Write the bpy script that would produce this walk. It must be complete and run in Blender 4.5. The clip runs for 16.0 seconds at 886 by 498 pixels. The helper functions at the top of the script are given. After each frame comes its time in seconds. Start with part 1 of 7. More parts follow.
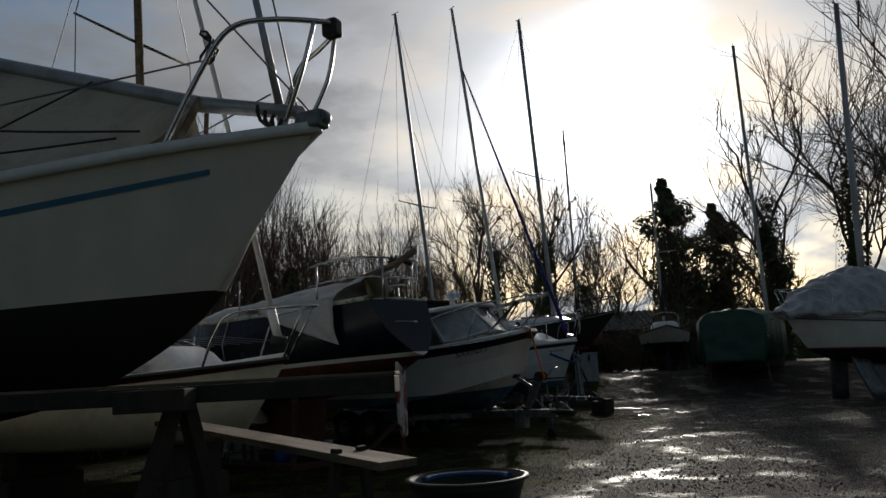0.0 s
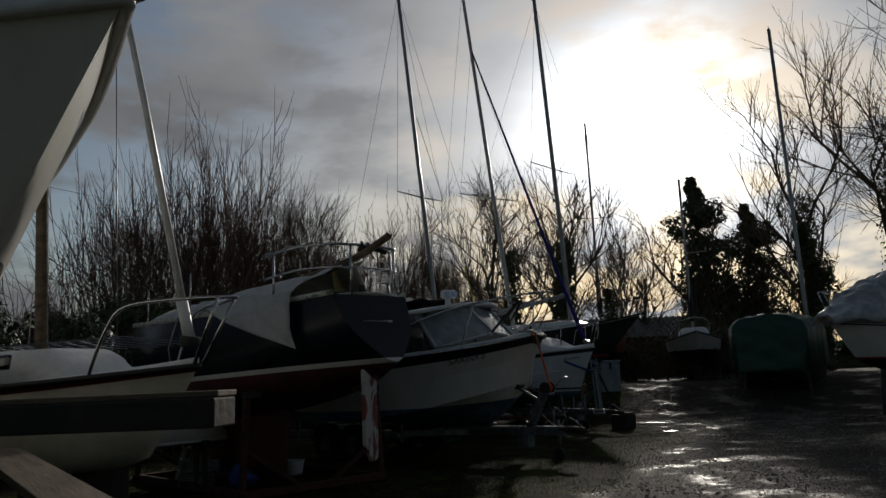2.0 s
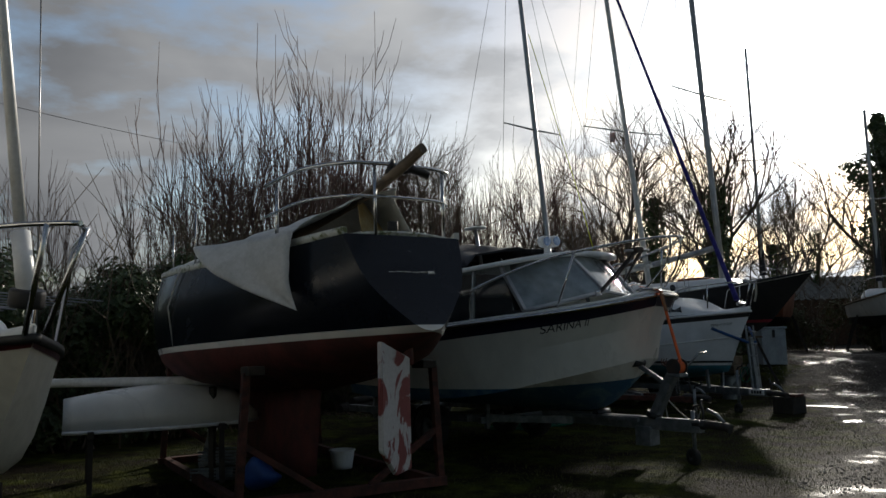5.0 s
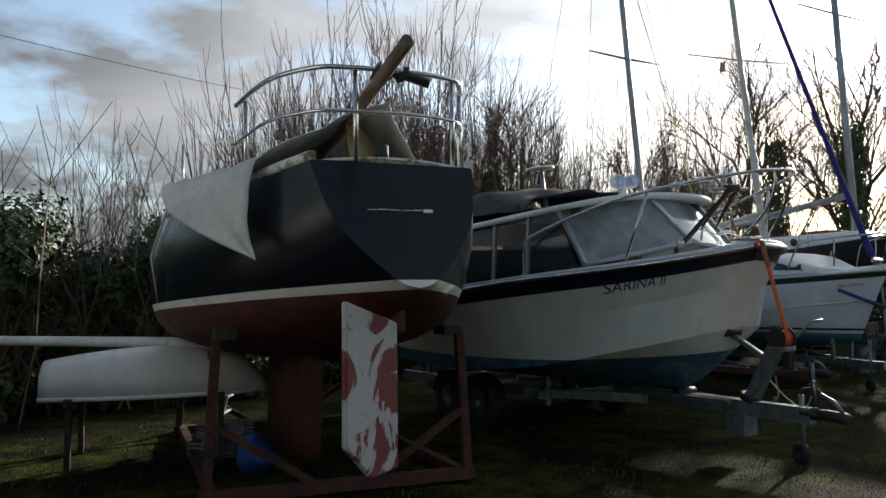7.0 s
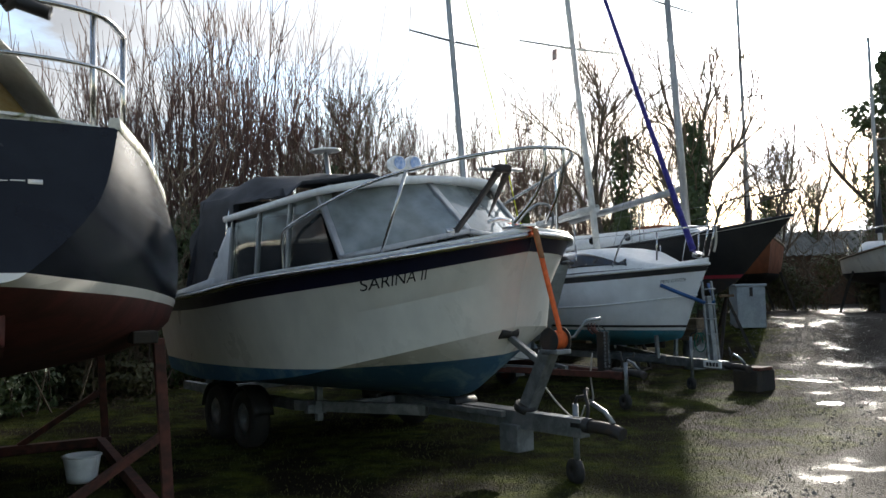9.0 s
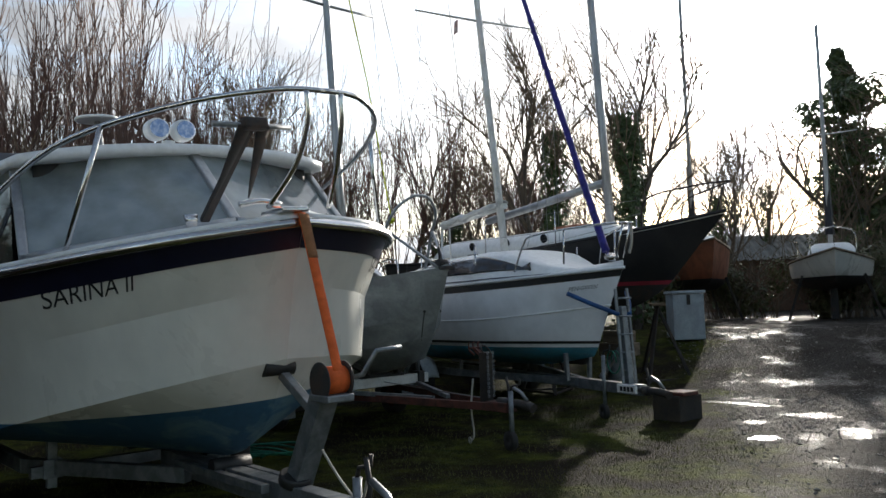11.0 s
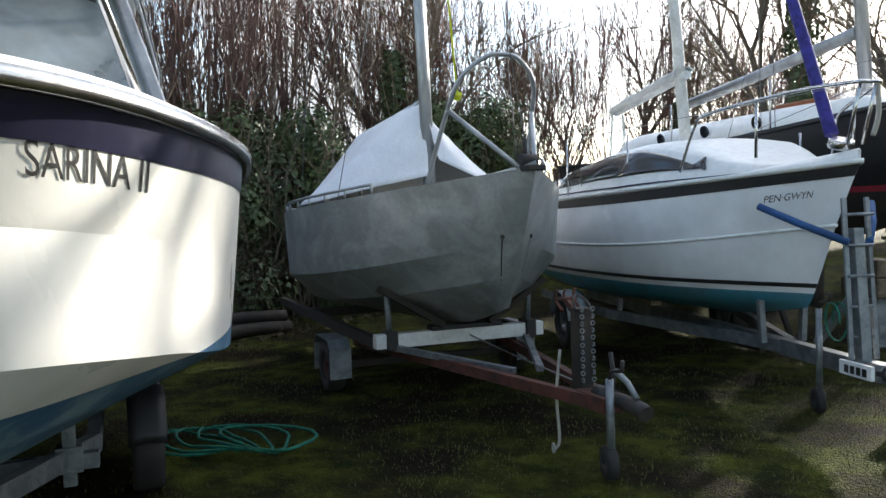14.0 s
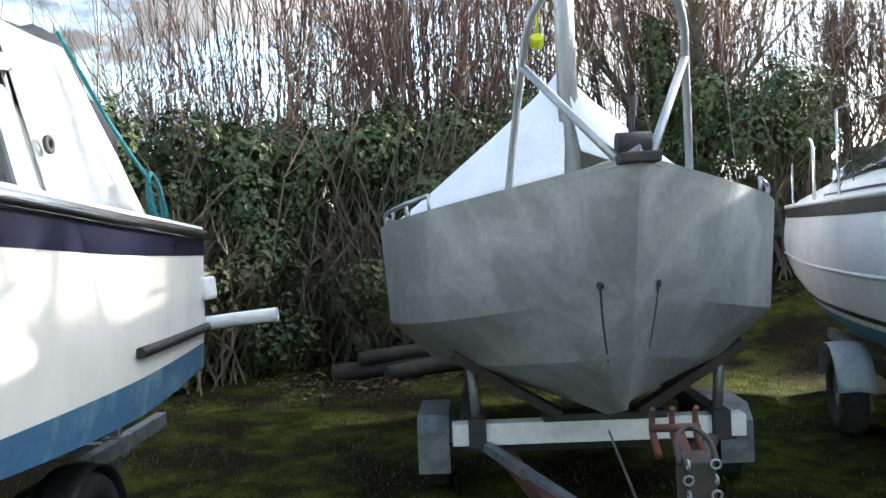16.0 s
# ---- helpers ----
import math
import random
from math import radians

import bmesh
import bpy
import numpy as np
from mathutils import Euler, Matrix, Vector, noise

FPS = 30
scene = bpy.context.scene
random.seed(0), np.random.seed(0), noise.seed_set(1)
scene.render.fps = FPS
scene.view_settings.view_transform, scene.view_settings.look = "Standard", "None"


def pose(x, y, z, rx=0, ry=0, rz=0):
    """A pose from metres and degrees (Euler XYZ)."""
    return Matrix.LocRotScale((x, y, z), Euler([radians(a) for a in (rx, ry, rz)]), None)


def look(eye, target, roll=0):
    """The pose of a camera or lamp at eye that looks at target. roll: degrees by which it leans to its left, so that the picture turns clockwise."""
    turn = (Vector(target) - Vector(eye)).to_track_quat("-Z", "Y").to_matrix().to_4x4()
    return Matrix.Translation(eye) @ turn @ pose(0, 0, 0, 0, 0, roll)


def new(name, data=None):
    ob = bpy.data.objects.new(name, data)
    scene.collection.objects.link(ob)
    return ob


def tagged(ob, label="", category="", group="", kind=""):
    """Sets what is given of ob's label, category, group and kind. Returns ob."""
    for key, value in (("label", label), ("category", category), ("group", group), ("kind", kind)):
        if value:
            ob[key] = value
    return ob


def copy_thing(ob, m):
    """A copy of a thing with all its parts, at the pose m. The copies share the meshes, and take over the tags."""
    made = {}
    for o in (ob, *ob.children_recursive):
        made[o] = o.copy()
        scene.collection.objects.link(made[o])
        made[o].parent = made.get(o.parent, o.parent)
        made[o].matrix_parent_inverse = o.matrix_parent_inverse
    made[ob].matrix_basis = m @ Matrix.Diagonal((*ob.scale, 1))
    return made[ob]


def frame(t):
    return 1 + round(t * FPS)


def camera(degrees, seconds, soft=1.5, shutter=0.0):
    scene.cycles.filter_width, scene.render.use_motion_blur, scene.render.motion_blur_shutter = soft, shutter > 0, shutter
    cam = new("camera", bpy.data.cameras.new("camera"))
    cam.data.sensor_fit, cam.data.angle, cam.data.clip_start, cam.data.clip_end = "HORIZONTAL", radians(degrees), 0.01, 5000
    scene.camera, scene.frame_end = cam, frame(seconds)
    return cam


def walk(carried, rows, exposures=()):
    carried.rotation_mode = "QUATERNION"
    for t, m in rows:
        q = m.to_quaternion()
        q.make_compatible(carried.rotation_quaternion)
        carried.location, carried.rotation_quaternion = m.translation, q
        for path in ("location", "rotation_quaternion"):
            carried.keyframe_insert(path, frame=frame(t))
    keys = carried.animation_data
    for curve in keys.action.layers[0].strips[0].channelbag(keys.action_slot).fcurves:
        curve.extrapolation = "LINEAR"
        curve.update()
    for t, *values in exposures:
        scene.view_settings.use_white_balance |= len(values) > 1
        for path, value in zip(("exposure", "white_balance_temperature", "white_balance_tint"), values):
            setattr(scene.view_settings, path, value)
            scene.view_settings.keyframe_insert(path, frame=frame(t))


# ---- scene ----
cam = camera(59.0, 16.0)
PATH = [
    (0, (1.256, 0.81, 1.276), (1.08, 2.779, 1.579), -3.1),
    (0.5, (1.396, 1.207, 1.309), (1.246, 3.176, 1.626), -3.0),
    (1, (1.477, 1.687, 1.295), (1.322, 3.653, 1.625), -2.7),
    (1.5, (1.554, 2.184, 1.299), (1.365, 4.148, 1.627), -2.5),
    (2, (1.617, 2.697, 1.29), (1.373, 4.655, 1.612), -2.6),
    (2.5, (1.66, 3.193, 1.314), (1.361, 5.146, 1.624), -2.4),
    (3, (1.715, 3.711, 1.347), (1.354, 5.656, 1.641), -2.4),
    (3.5, (1.731, 4.159, 1.379), (1.313, 6.095, 1.654), -2.0),
    (4, (1.794, 4.662, 1.397), (1.307, 6.584, 1.656), -1.8),
    (6.5, (2.067, 6.995, 1.401), (1.237, 8.807, 1.571), -0.7),
    (7, (2.09, 7.401, 1.407), (1.181, 9.178, 1.539), -0.6),
    (7.5, (2.163, 7.782, 1.411), (1.174, 9.518, 1.515), -0.7),
    (8, (2.327, 8.153, 1.386), (1.412, 9.929, 1.481), -1.2),
    (8.5, (2.488, 8.413, 1.384), (1.736, 10.264, 1.481), -1.0),
    (9, (2.731, 8.846, 1.379), (2.082, 10.733, 1.507), -1.3),
    (9.5, (2.882, 9.378, 1.386), (2.294, 11.283, 1.535), -1.4),
    (10, (3.002, 9.956, 1.383), (2.45, 11.871, 1.553), -1.7),
    (12.5, (3.541, 12.647, 1.463), (2.771, 14.492, 1.516), -1.7),
    (13, (3.552, 13.181, 1.468), (2.62, 14.951, 1.483), -1.2),
    (13.5, (3.53, 13.808, 1.479), (2.475, 15.508, 1.462), -1.4),
    (14, (3.479, 14.526, 1.49), (2.312, 16.149, 1.414), -1.8),
    (14.5, (3.343, 15.29, 1.534), (2.063, 16.822, 1.416), -2.5),
    (15, (3.196, 16.041, 1.579), (1.741, 17.41, 1.48), -1.7),
    (15.5, (3.089, 16.607, 1.582), (1.504, 17.822, 1.488), -2.5),
    (16, (2.939, 17.189, 1.596), (1.205, 18.184, 1.549), -2.9),
]
walk(cam, [(t, look(eye, aim, lean)) for t, eye, aim, lean in PATH], [(0, -0.6), (1.5, -1.0), (3, -0.85), (4, -0.3), (6.5, 0.8), (7.5, 1.65), (8, 2.1), (8.5, 2.15), (9, 1.9), (10, 1.65), (12.5, 1.65), (13.0, 2.15), (13.5, 2.4), (14.5, 3.05), (16, 3.5)])

# ---- light ----
SUN_AZ, SUN_EL = radians(8.5), radians(16.5)
SUN_DIR = Vector((math.sin(SUN_AZ) * math.cos(SUN_EL), math.cos(SUN_AZ) * math.cos(SUN_EL), math.sin(SUN_EL)))
sun_data = bpy.data.lights.new("sun", "SUN")
sun_data.energy, sun_data.angle, sun_data.color = 4.2, radians(1.5), (1.0, 0.93, 0.82)
sun = new("sun", sun_data)
sun.matrix_world = look(SUN_DIR * 60, (0, 0, 0))


def nd(tree, kind, **kw):
    n = tree.nodes.new(kind)
    for k, v in kw.items():
        if k in n.inputs:
            n.inputs[k].default_value = v
    return n


def sky_world():
    w = bpy.data.worlds.new("sky")
    w.use_nodes = True
    t = w.node_tree
    t.nodes.clear()
    ln = t.links.new
    sky = t.nodes.new("ShaderNodeTexSky")
    sky.sky_type, sky.sun_disc = "NISHITA", False
    sky.sun_elevation, sky.sun_rotation = SUN_EL, SUN_AZ
    tc = t.nodes.new("ShaderNodeTexCoord")
    # clouds stretched towards the horizon
    mp = t.nodes.new("ShaderNodeMapping")
    mp.inputs["Scale"].default_value = (1.0, 1.0, 2.6)
    ln(tc.outputs["Generated"], mp.inputs["Vector"])
    n1 = nd(t, "ShaderNodeTexNoise", Scale=2.3, Detail=6.0, Roughness=0.46, Distortion=0.3)
    ln(mp.outputs["Vector"], n1.inputs["Vector"])
    n2 = nd(t, "ShaderNodeTexNoise", Scale=5.1, Detail=6.0, Roughness=0.55)
    ln(mp.outputs["Vector"], n2.inputs["Vector"])
    # glow of the veiled sun
    dot = t.nodes.new("ShaderNodeVectorMath")
    dot.operation = "DOT_PRODUCT"
    dot.inputs[1].default_value = SUN_DIR
    ln(tc.outputs["Generated"], dot.inputs[0])
    mx = t.nodes.new("ShaderNodeMath")
    mx.operation = "MAXIMUM"
    mx.inputs[1].default_value = 0.0
    ln(dot.outputs["Value"], mx.inputs[0])

    def power(p, k):
        a = t.nodes.new("ShaderNodeMath")
        a.operation = "POWER"
        a.inputs[1].default_value = p
        ln(mx.outputs[0], a.inputs[0])
        b = t.nodes.new("ShaderNodeMath")
        b.operation = "MULTIPLY"
        b.inputs[1].default_value = k
        ln(a.outputs[0], b.inputs[0])
        return b.outputs[0]

    def add(a, b):
        n = t.nodes.new("ShaderNodeMath")
        n.operation = "ADD"
        ln(a, n.inputs[0])
        ln(b, n.inputs[1])
        return n.outputs[0]

    glow = add(add(power(220, 8.0), power(40, 1.5)), power(1.7, 0.52))
    shade = t.nodes.new("ShaderNodeMapRange")
    shade.inputs["From Min"].default_value, shade.inputs["From Max"].default_value = 0.36, 0.64
    shade.inputs["To Min"].default_value, shade.inputs["To Max"].default_value = 0.55, 1.15
    ln(n1.outputs["Fac"], shade.inputs["Value"])
    base = t.nodes.new("ShaderNodeMath")
    base.operation = "MULTIPLY"
    ln(shade.outputs[0], base.inputs[0])
    up = t.nodes.new("ShaderNodeMath")
    up.operation = "ADD"
    up.inputs[1].default_value = CLOUD
    ln(glow, up.inputs[0])
    ln(up.outputs[0], base.inputs[1])
    tint = t.nodes.new("ShaderNodeMix")
    tint.data_type = "RGBA"
    tint.inputs["A"].default_value, tint.inputs["B"].default_value = (0.86, 0.93, 1.06, 1), (1.0, 0.985, 0.93, 1)
    ln(n1.outputs["Fac"], tint.inputs["Factor"])
    cloud = t.nodes.new("ShaderNodeVectorMath")
    cloud.operation = "SCALE"
    ln(tint.outputs["Result"], cloud.inputs[0])
    ln(base.outputs[0], cloud.inputs["Scale"])
    # gaps of blue between the clouds
    gap = t.nodes.new("ShaderNodeMapRange")
    gap.inputs["From Min"].default_value, gap.inputs["From Max"].default_value = 0.40, 0.56
    ln(n2.outputs["Fac"], gap.inputs["Value"])
    b1 = nd(t, "ShaderNodeBackground", Strength=0.1)
    ln(sky.outputs["Color"], b1.inputs["Color"])
    b2 = nd(t, "ShaderNodeBackground", Strength=1.0)
    ln(cloud.outputs[0], b2.inputs["Color"])
    mix = t.nodes.new("ShaderNodeMixShader")
    ln(gap.outputs[0], mix.inputs["Fac"])
    ln(b1.outputs[0], mix.inputs[1])
    ln(b2.outputs[0], mix.inputs[2])
    out = t.nodes.new("ShaderNodeOutputWorld")
    ln(mix.outputs[0], out.inputs["Surface"])
    scene.world = w


CLOUD = 0.06
sky_world()


# ---- materials ----
def mat(name, a, b=None, rough=0.5, metal=0.0, scale=4.0, fine=60.0, bump=0.15, mask=(0.4, 0.6), stretch=(1, 1, 1), spread=0.0, alpha=None, clear=0.0, distort=0.6, soft=0.0):
    """Two colours mixed by a coarse and a fine grain, with relief from the fine one."""
    m = bpy.data.materials.new(name)
    m.use_nodes = True
    t = m.node_tree
    ln = t.links.new
    p = t.nodes["Principled BSDF"]
    b = b or tuple(c * 0.8 for c in a)
    tc = t.nodes.new("ShaderNodeTexCoord")
    mp = t.nodes.new("ShaderNodeMapping")
    mp.inputs["Scale"].default_value = stretch
    ln(tc.outputs["Object"], mp.inputs["Vector"])
    n1 = nd(t, "ShaderNodeTexNoise", Scale=scale, Detail=6.0, Roughness=0.6, Distortion=distort)
    n2 = nd(t, "ShaderNodeTexNoise", Scale=fine, Detail=4.0, Roughness=0.6)
    ln(mp.outputs["Vector"], n1.inputs["Vector"])
    ln(mp.outputs["Vector"], n2.inputs["Vector"])
    r1 = t.nodes.new("ShaderNodeMapRange")
    r1.inputs["From Min"].default_value, r1.inputs["From Max"].default_value = mask
    ln(n1.outputs["Fac"], r1.inputs["Value"])
    mix = t.nodes.new("ShaderNodeMix")
    mix.data_type = "RGBA"
    mix.inputs["A"].default_value, mix.inputs["B"].default_value = (*a, 1), (*b, 1)
    ln(r1.outputs[0], mix.inputs["Factor"])
    g = t.nodes.new("ShaderNodeMapRange")
    g.inputs["From Min"].default_value, g.inputs["From Max"].default_value = 0.25, 0.75
    g.inputs["To Min"].default_value, g.inputs["To Max"].default_value = 0.87, 1.1
    ln(n2.outputs["Fac"], g.inputs["Value"])
    sc = t.nodes.new("ShaderNodeVectorMath")
    sc.operation = "SCALE"
    ln(mix.outputs["Result"], sc.inputs[0])
    ln(g.outputs[0], sc.inputs["Scale"])
    col = sc.outputs[0]
    if spread:
        oi = t.nodes.new("ShaderNodeObjectInfo")
        rr = t.nodes.new("ShaderNodeMapRange")
        rr.inputs["To Min"].default_value, rr.inputs["To Max"].default_value = 1 - spread, 1 + spread
        ln(oi.outputs["Random"], rr.inputs["Value"])
        s2 = t.nodes.new("ShaderNodeVectorMath")
        s2.operation = "SCALE"
        ln(col, s2.inputs[0])
        ln(rr.outputs[0], s2.inputs["Scale"])
        col = s2.outputs[0]
    ln(col, p.inputs["Base Color"])
    rg = t.nodes.new("ShaderNodeMapRange")
    rg.inputs["To Min"].default_value, rg.inputs["To Max"].default_value = max(0.02, rough - 0.12), min(1, rough + 0.12)
    ln(n1.outputs["Fac"], rg.inputs["Value"])
    ln(rg.outputs[0], p.inputs["Roughness"])
    p.inputs["Metallic"].default_value = metal
    p.inputs["Coat Weight"].default_value = clear
    if soft:
        p.inputs["Subsurface Weight"].default_value = 0.0
        p.inputs["Sheen Weight"].default_value = soft
    if bump:
        bp = nd(t, "ShaderNodeBump", Strength=bump, Distance=0.01)
        ln(n2.outputs["Fac"], bp.inputs["Height"])
        ln(bp.outputs[0], p.inputs["Normal"])
    return m


def glass_mat(name, tint, haze=0.1):
    """A thin pane: clear, with Fresnel gloss and a pale film: dirt, or at high haze also painted sky sheen."""
    m = bpy.data.materials.new(name)
    m.use_nodes = True
    t = m.node_tree
    t.nodes.clear()
    ln = t.links.new
    clear = t.nodes.new("ShaderNodeBsdfTransparent")
    clear.inputs["Color"].default_value = (*tint, 1)
    gloss = nd(t, "ShaderNodeBsdfGlossy", Roughness=0.03)
    dirt_and_sheen = t.nodes.new("ShaderNodeBsdfDiffuse")
    dirt_and_sheen.inputs["Color"].default_value = (0.55, 0.62, 0.64, 1)
    fr = nd(t, "ShaderNodeFresnel", IOR=1.7)
    m1 = t.nodes.new("ShaderNodeMixShader")
    ln(fr.outputs[0], m1.inputs["Fac"])
    ln(clear.outputs[0], m1.inputs[1])
    ln(gloss.outputs[0], m1.inputs[2])
    tc = t.nodes.new("ShaderNodeTexCoord")
    n = nd(t, "ShaderNodeTexNoise", Scale=3.0, Detail=4.0)
    ln(tc.outputs["Object"], n.inputs["Vector"])
    r = t.nodes.new("ShaderNodeMapRange")
    r.inputs["From Min"].default_value, r.inputs["From Max"].default_value = 0.3, 0.7
    r.inputs["To Min"].default_value, r.inputs["To Max"].default_value = haze * 0.5, haze * 1.5
    ln(n.outputs["Fac"], r.inputs["Value"])
    m2 = t.nodes.new("ShaderNodeMixShader")
    ln(r.outputs[0], m2.inputs["Fac"])
    ln(m1.outputs[0], m2.inputs[1])
    ln(dirt_and_sheen.outputs[0], m2.inputs[2])
    out = t.nodes.new("ShaderNodeOutputMaterial")
    ln(m2.outputs[0], out.inputs["Surface"])
    return m


M = {}
M["white"] = mat("white_gelcoat", (0.72, 0.71, 0.66), (0.66, 0.65, 0.6), rough=0.3, scale=0.9, fine=3, bump=0.01, mask=(0.35, 0.8), stretch=(1, 1, 0.6))
M["white_clean"] = mat("clean_white_gelcoat", (0.8, 0.81, 0.83), (0.75, 0.76, 0.78), rough=0.25, scale=0.9, fine=3, bump=0.008, mask=(0.4, 0.8))
M["cream"] = mat("aged_cream_gelcoat", (0.66, 0.63, 0.54), (0.5, 0.47, 0.38), rough=0.4, scale=1.5, fine=9, bump=0.03, mask=(0.45, 0.8))
M["navy"] = mat("faded_navy_gelcoat", (0.006, 0.008, 0.013), (0.011, 0.015, 0.021), rough=0.24, scale=1.6, fine=12, bump=0.02, mask=(0.4, 0.7), clear=0.0)
navy_shader = M["navy"].node_tree.nodes["Principled BSDF"]
navy_shader.inputs["Specular IOR Level"].default_value = 0.3
M["black_hull"] = mat("matt_black_hull_paint", (0.012, 0.012, 0.014), (0.022, 0.021, 0.021), rough=0.5, scale=2.0, fine=20, bump=0.06)
M["black"] = mat("black_rubber", (0.012, 0.012, 0.013), (0.02, 0.02, 0.02), rough=0.55, fine=40, bump=0.08)
M["redbottom"] = mat("worn_red_antifouling", (0.12, 0.03, 0.024), (0.07, 0.024, 0.02), rough=0.7, scale=3.5, fine=30, bump=0.12)
M["bluebottom"] = mat("worn_blue_antifouling", (0.035, 0.11, 0.2), (0.12, 0.22, 0.27), rough=0.65, scale=4.0, fine=25, bump=0.1, mask=(0.5, 0.66))
M["turq"] = mat("turquoise_antifouling", (0.04, 0.25, 0.36), (0.07, 0.2, 0.25), rough=0.55, scale=3.0, fine=25, bump=0.06)
M["darkbottom"] = mat("dark_antifouling", (0.014, 0.013, 0.014), (0.035, 0.012, 0.012), rough=0.75, scale=2.0, fine=25, bump=0.1, mask=(0.5, 0.8))
M["steelhull"] = mat("bare_grey_steel_plate", (0.25, 0.27, 0.265), (0.44, 0.46, 0.455), rough=0.42, metal=0.35, scale=2.4, fine=30, bump=0.05, mask=(0.42, 0.72), distort=1.2)
M["steel"] = mat("polished_stainless_tube", (0.62, 0.62, 0.62), (0.5, 0.5, 0.5), rough=0.22, metal=1.0, fine=30, bump=0.02)
M["alu"] = mat("dull_aluminium_spar", (0.42, 0.43, 0.44), (0.3, 0.31, 0.32), rough=0.45, metal=0.7, scale=3, fine=40, bump=0.03, stretch=(1, 1, 0.2))
M["whitespar"] = mat("white_painted_spar", (0.7, 0.7, 0.68), (0.55, 0.55, 0.52), rough=0.4, scale=3, fine=30, bump=0.02)
M["galv"] = mat("galvanised_steel", (0.25, 0.27, 0.285), (0.16, 0.175, 0.19), rough=0.5, metal=0.6, scale=8, fine=45, bump=0.08)
M["rust"] = mat("rusty_red_steel", (0.1, 0.032, 0.022), (0.05, 0.022, 0.016), rough=0.85, scale=6, fine=40, bump=0.25)
M["iron"] = mat("dark_greasy_steel", (0.035, 0.033, 0.032), (0.07, 0.045, 0.035), rough=0.7, metal=0.2, scale=7, fine=50, bump=0.2, mask=(0.5, 0.7))
M["tyre"] = mat("tyre_rubber", (0.016, 0.016, 0.016), (0.03, 0.028, 0.026), rough=0.85, fine=70, bump=0.2)
M["wood"] = mat("weathered_timber", (0.2, 0.15, 0.1), (0.1, 0.075, 0.05), rough=0.85, scale=3, fine=26, bump=0.35, stretch=(0.3, 3, 3))
M["tarred"] = mat("black_stained_timber", (0.02, 0.018, 0.016), (0.045, 0.035, 0.026), rough=0.85, scale=3, fine=30, bump=0.35)
M["canvas"] = mat("grimy_cream_canvas", (0.52, 0.48, 0.38), (0.33, 0.28, 0.2), rough=0.9, scale=2.2, fine=70, bump=0.12, mask=(0.5, 0.75))
M["tarp"] = mat("grey_white_tarpaulin", (0.5, 0.51, 0.5), (0.36, 0.37, 0.35), rough=0.6, scale=3, fine=30, bump=0.12, mask=(0.45, 0.7))
M["whitesheet"] = mat("white_woven_sheet", (0.8, 0.81, 0.84), (0.7, 0.71, 0.75), rough=0.55, scale=2, fine=70, bump=0.05)
M["greentarp"] = mat("green_tarpaulin", (0.009, 0.05, 0.034), (0.014, 0.08, 0.055), rough=0.5, scale=1.6, fine=25, bump=0.12)
M["plastic"] = mat("milky_plastic_sheet", (0.55, 0.57, 0.6), (0.38, 0.4, 0.43), rough=0.22, scale=5, fine=25, bump=0.5)
M["canopy"] = mat("dark_canopy_cloth", (0.018, 0.02, 0.026), (0.035, 0.037, 0.045), rough=0.8, scale=3, fine=60, bump=0.1)
M["grp"] = mat("white_deck_moulding", (0.74, 0.75, 0.75), (0.64, 0.65, 0.64), rough=0.36, scale=2.5, fine=14, bump=0.05, mask=(0.55, 0.8))
M["mossy"] = mat("mossy_white_paint", (0.6, 0.6, 0.55), (0.14, 0.16, 0.06), rough=0.7, scale=9, fine=40, bump=0.15, mask=(0.5, 0.62))
M["glass"] = glass_mat("window_glass", (0.5, 0.57, 0.58), 0.03)
# high haze paints the sky's pale reflection into the pane, besides some dirt
M["screen"] = glass_mat("sky_hazed_windscreen", (0.45, 0.55, 0.58), 0.36)
M["darkglass"] = mat("smoked_acrylic", (0.012, 0.014, 0.018), (0.02, 0.022, 0.028), rough=0.08, fine=5, bump=0.0, clear=0.5)
M["navyband"] = mat("navy_gelcoat_band", (0.008, 0.009, 0.028), (0.014, 0.016, 0.038), rough=0.32, scale=4, fine=20, bump=0.03, mask=(0.5, 0.8))
M["maroon"] = mat("maroon_gelcoat", (0.1, 0.015, 0.02), (0.06, 0.012, 0.015), rough=0.35, fine=20, bump=0.03)
M["stripe"] = mat("blue_stripe_paint", (0.06, 0.21, 0.36), (0.05, 0.17, 0.3), rough=0.45, fine=20, bump=0.02)
M["violet"] = mat("violet_stripe_paint", (0.09, 0.045, 0.2), rough=0.4, fine=20, bump=0.02)
M["redline"] = mat("red_line_paint", (0.3, 0.03, 0.05), rough=0.4, fine=20, bump=0.02)
M["orange"] = mat("orange_webbing", (0.75, 0.13, 0.02), (0.6, 0.1, 0.015), rough=0.8, scale=12, fine=160, bump=0.25)
M["brownstrap"] = mat("dirty_webbing", (0.3, 0.13, 0.05), (0.2, 0.09, 0.04), rough=0.85, scale=12, fine=160, bump=0.25)
M["bluesail"] = mat("blue_sail_cover", (0.035, 0.03, 0.24), (0.02, 0.018, 0.14), rough=0.8, scale=14, fine=40, bump=0.2)
M["bluepipe"] = mat("blue_foam_sleeve", (0.02, 0.09, 0.25), (0.015, 0.06, 0.18), rough=0.7, fine=40, bump=0.1)
M["teal"] = mat("teal_rope", (0.01, 0.16, 0.18), (0.01, 0.1, 0.12), rough=0.85, scale=30, fine=200, bump=0.4)
M["green"] = mat("green_rope", (0.01, 0.16, 0.1), (0.01, 0.1, 0.07), rough=0.85, scale=30, fine=200, bump=0.4)
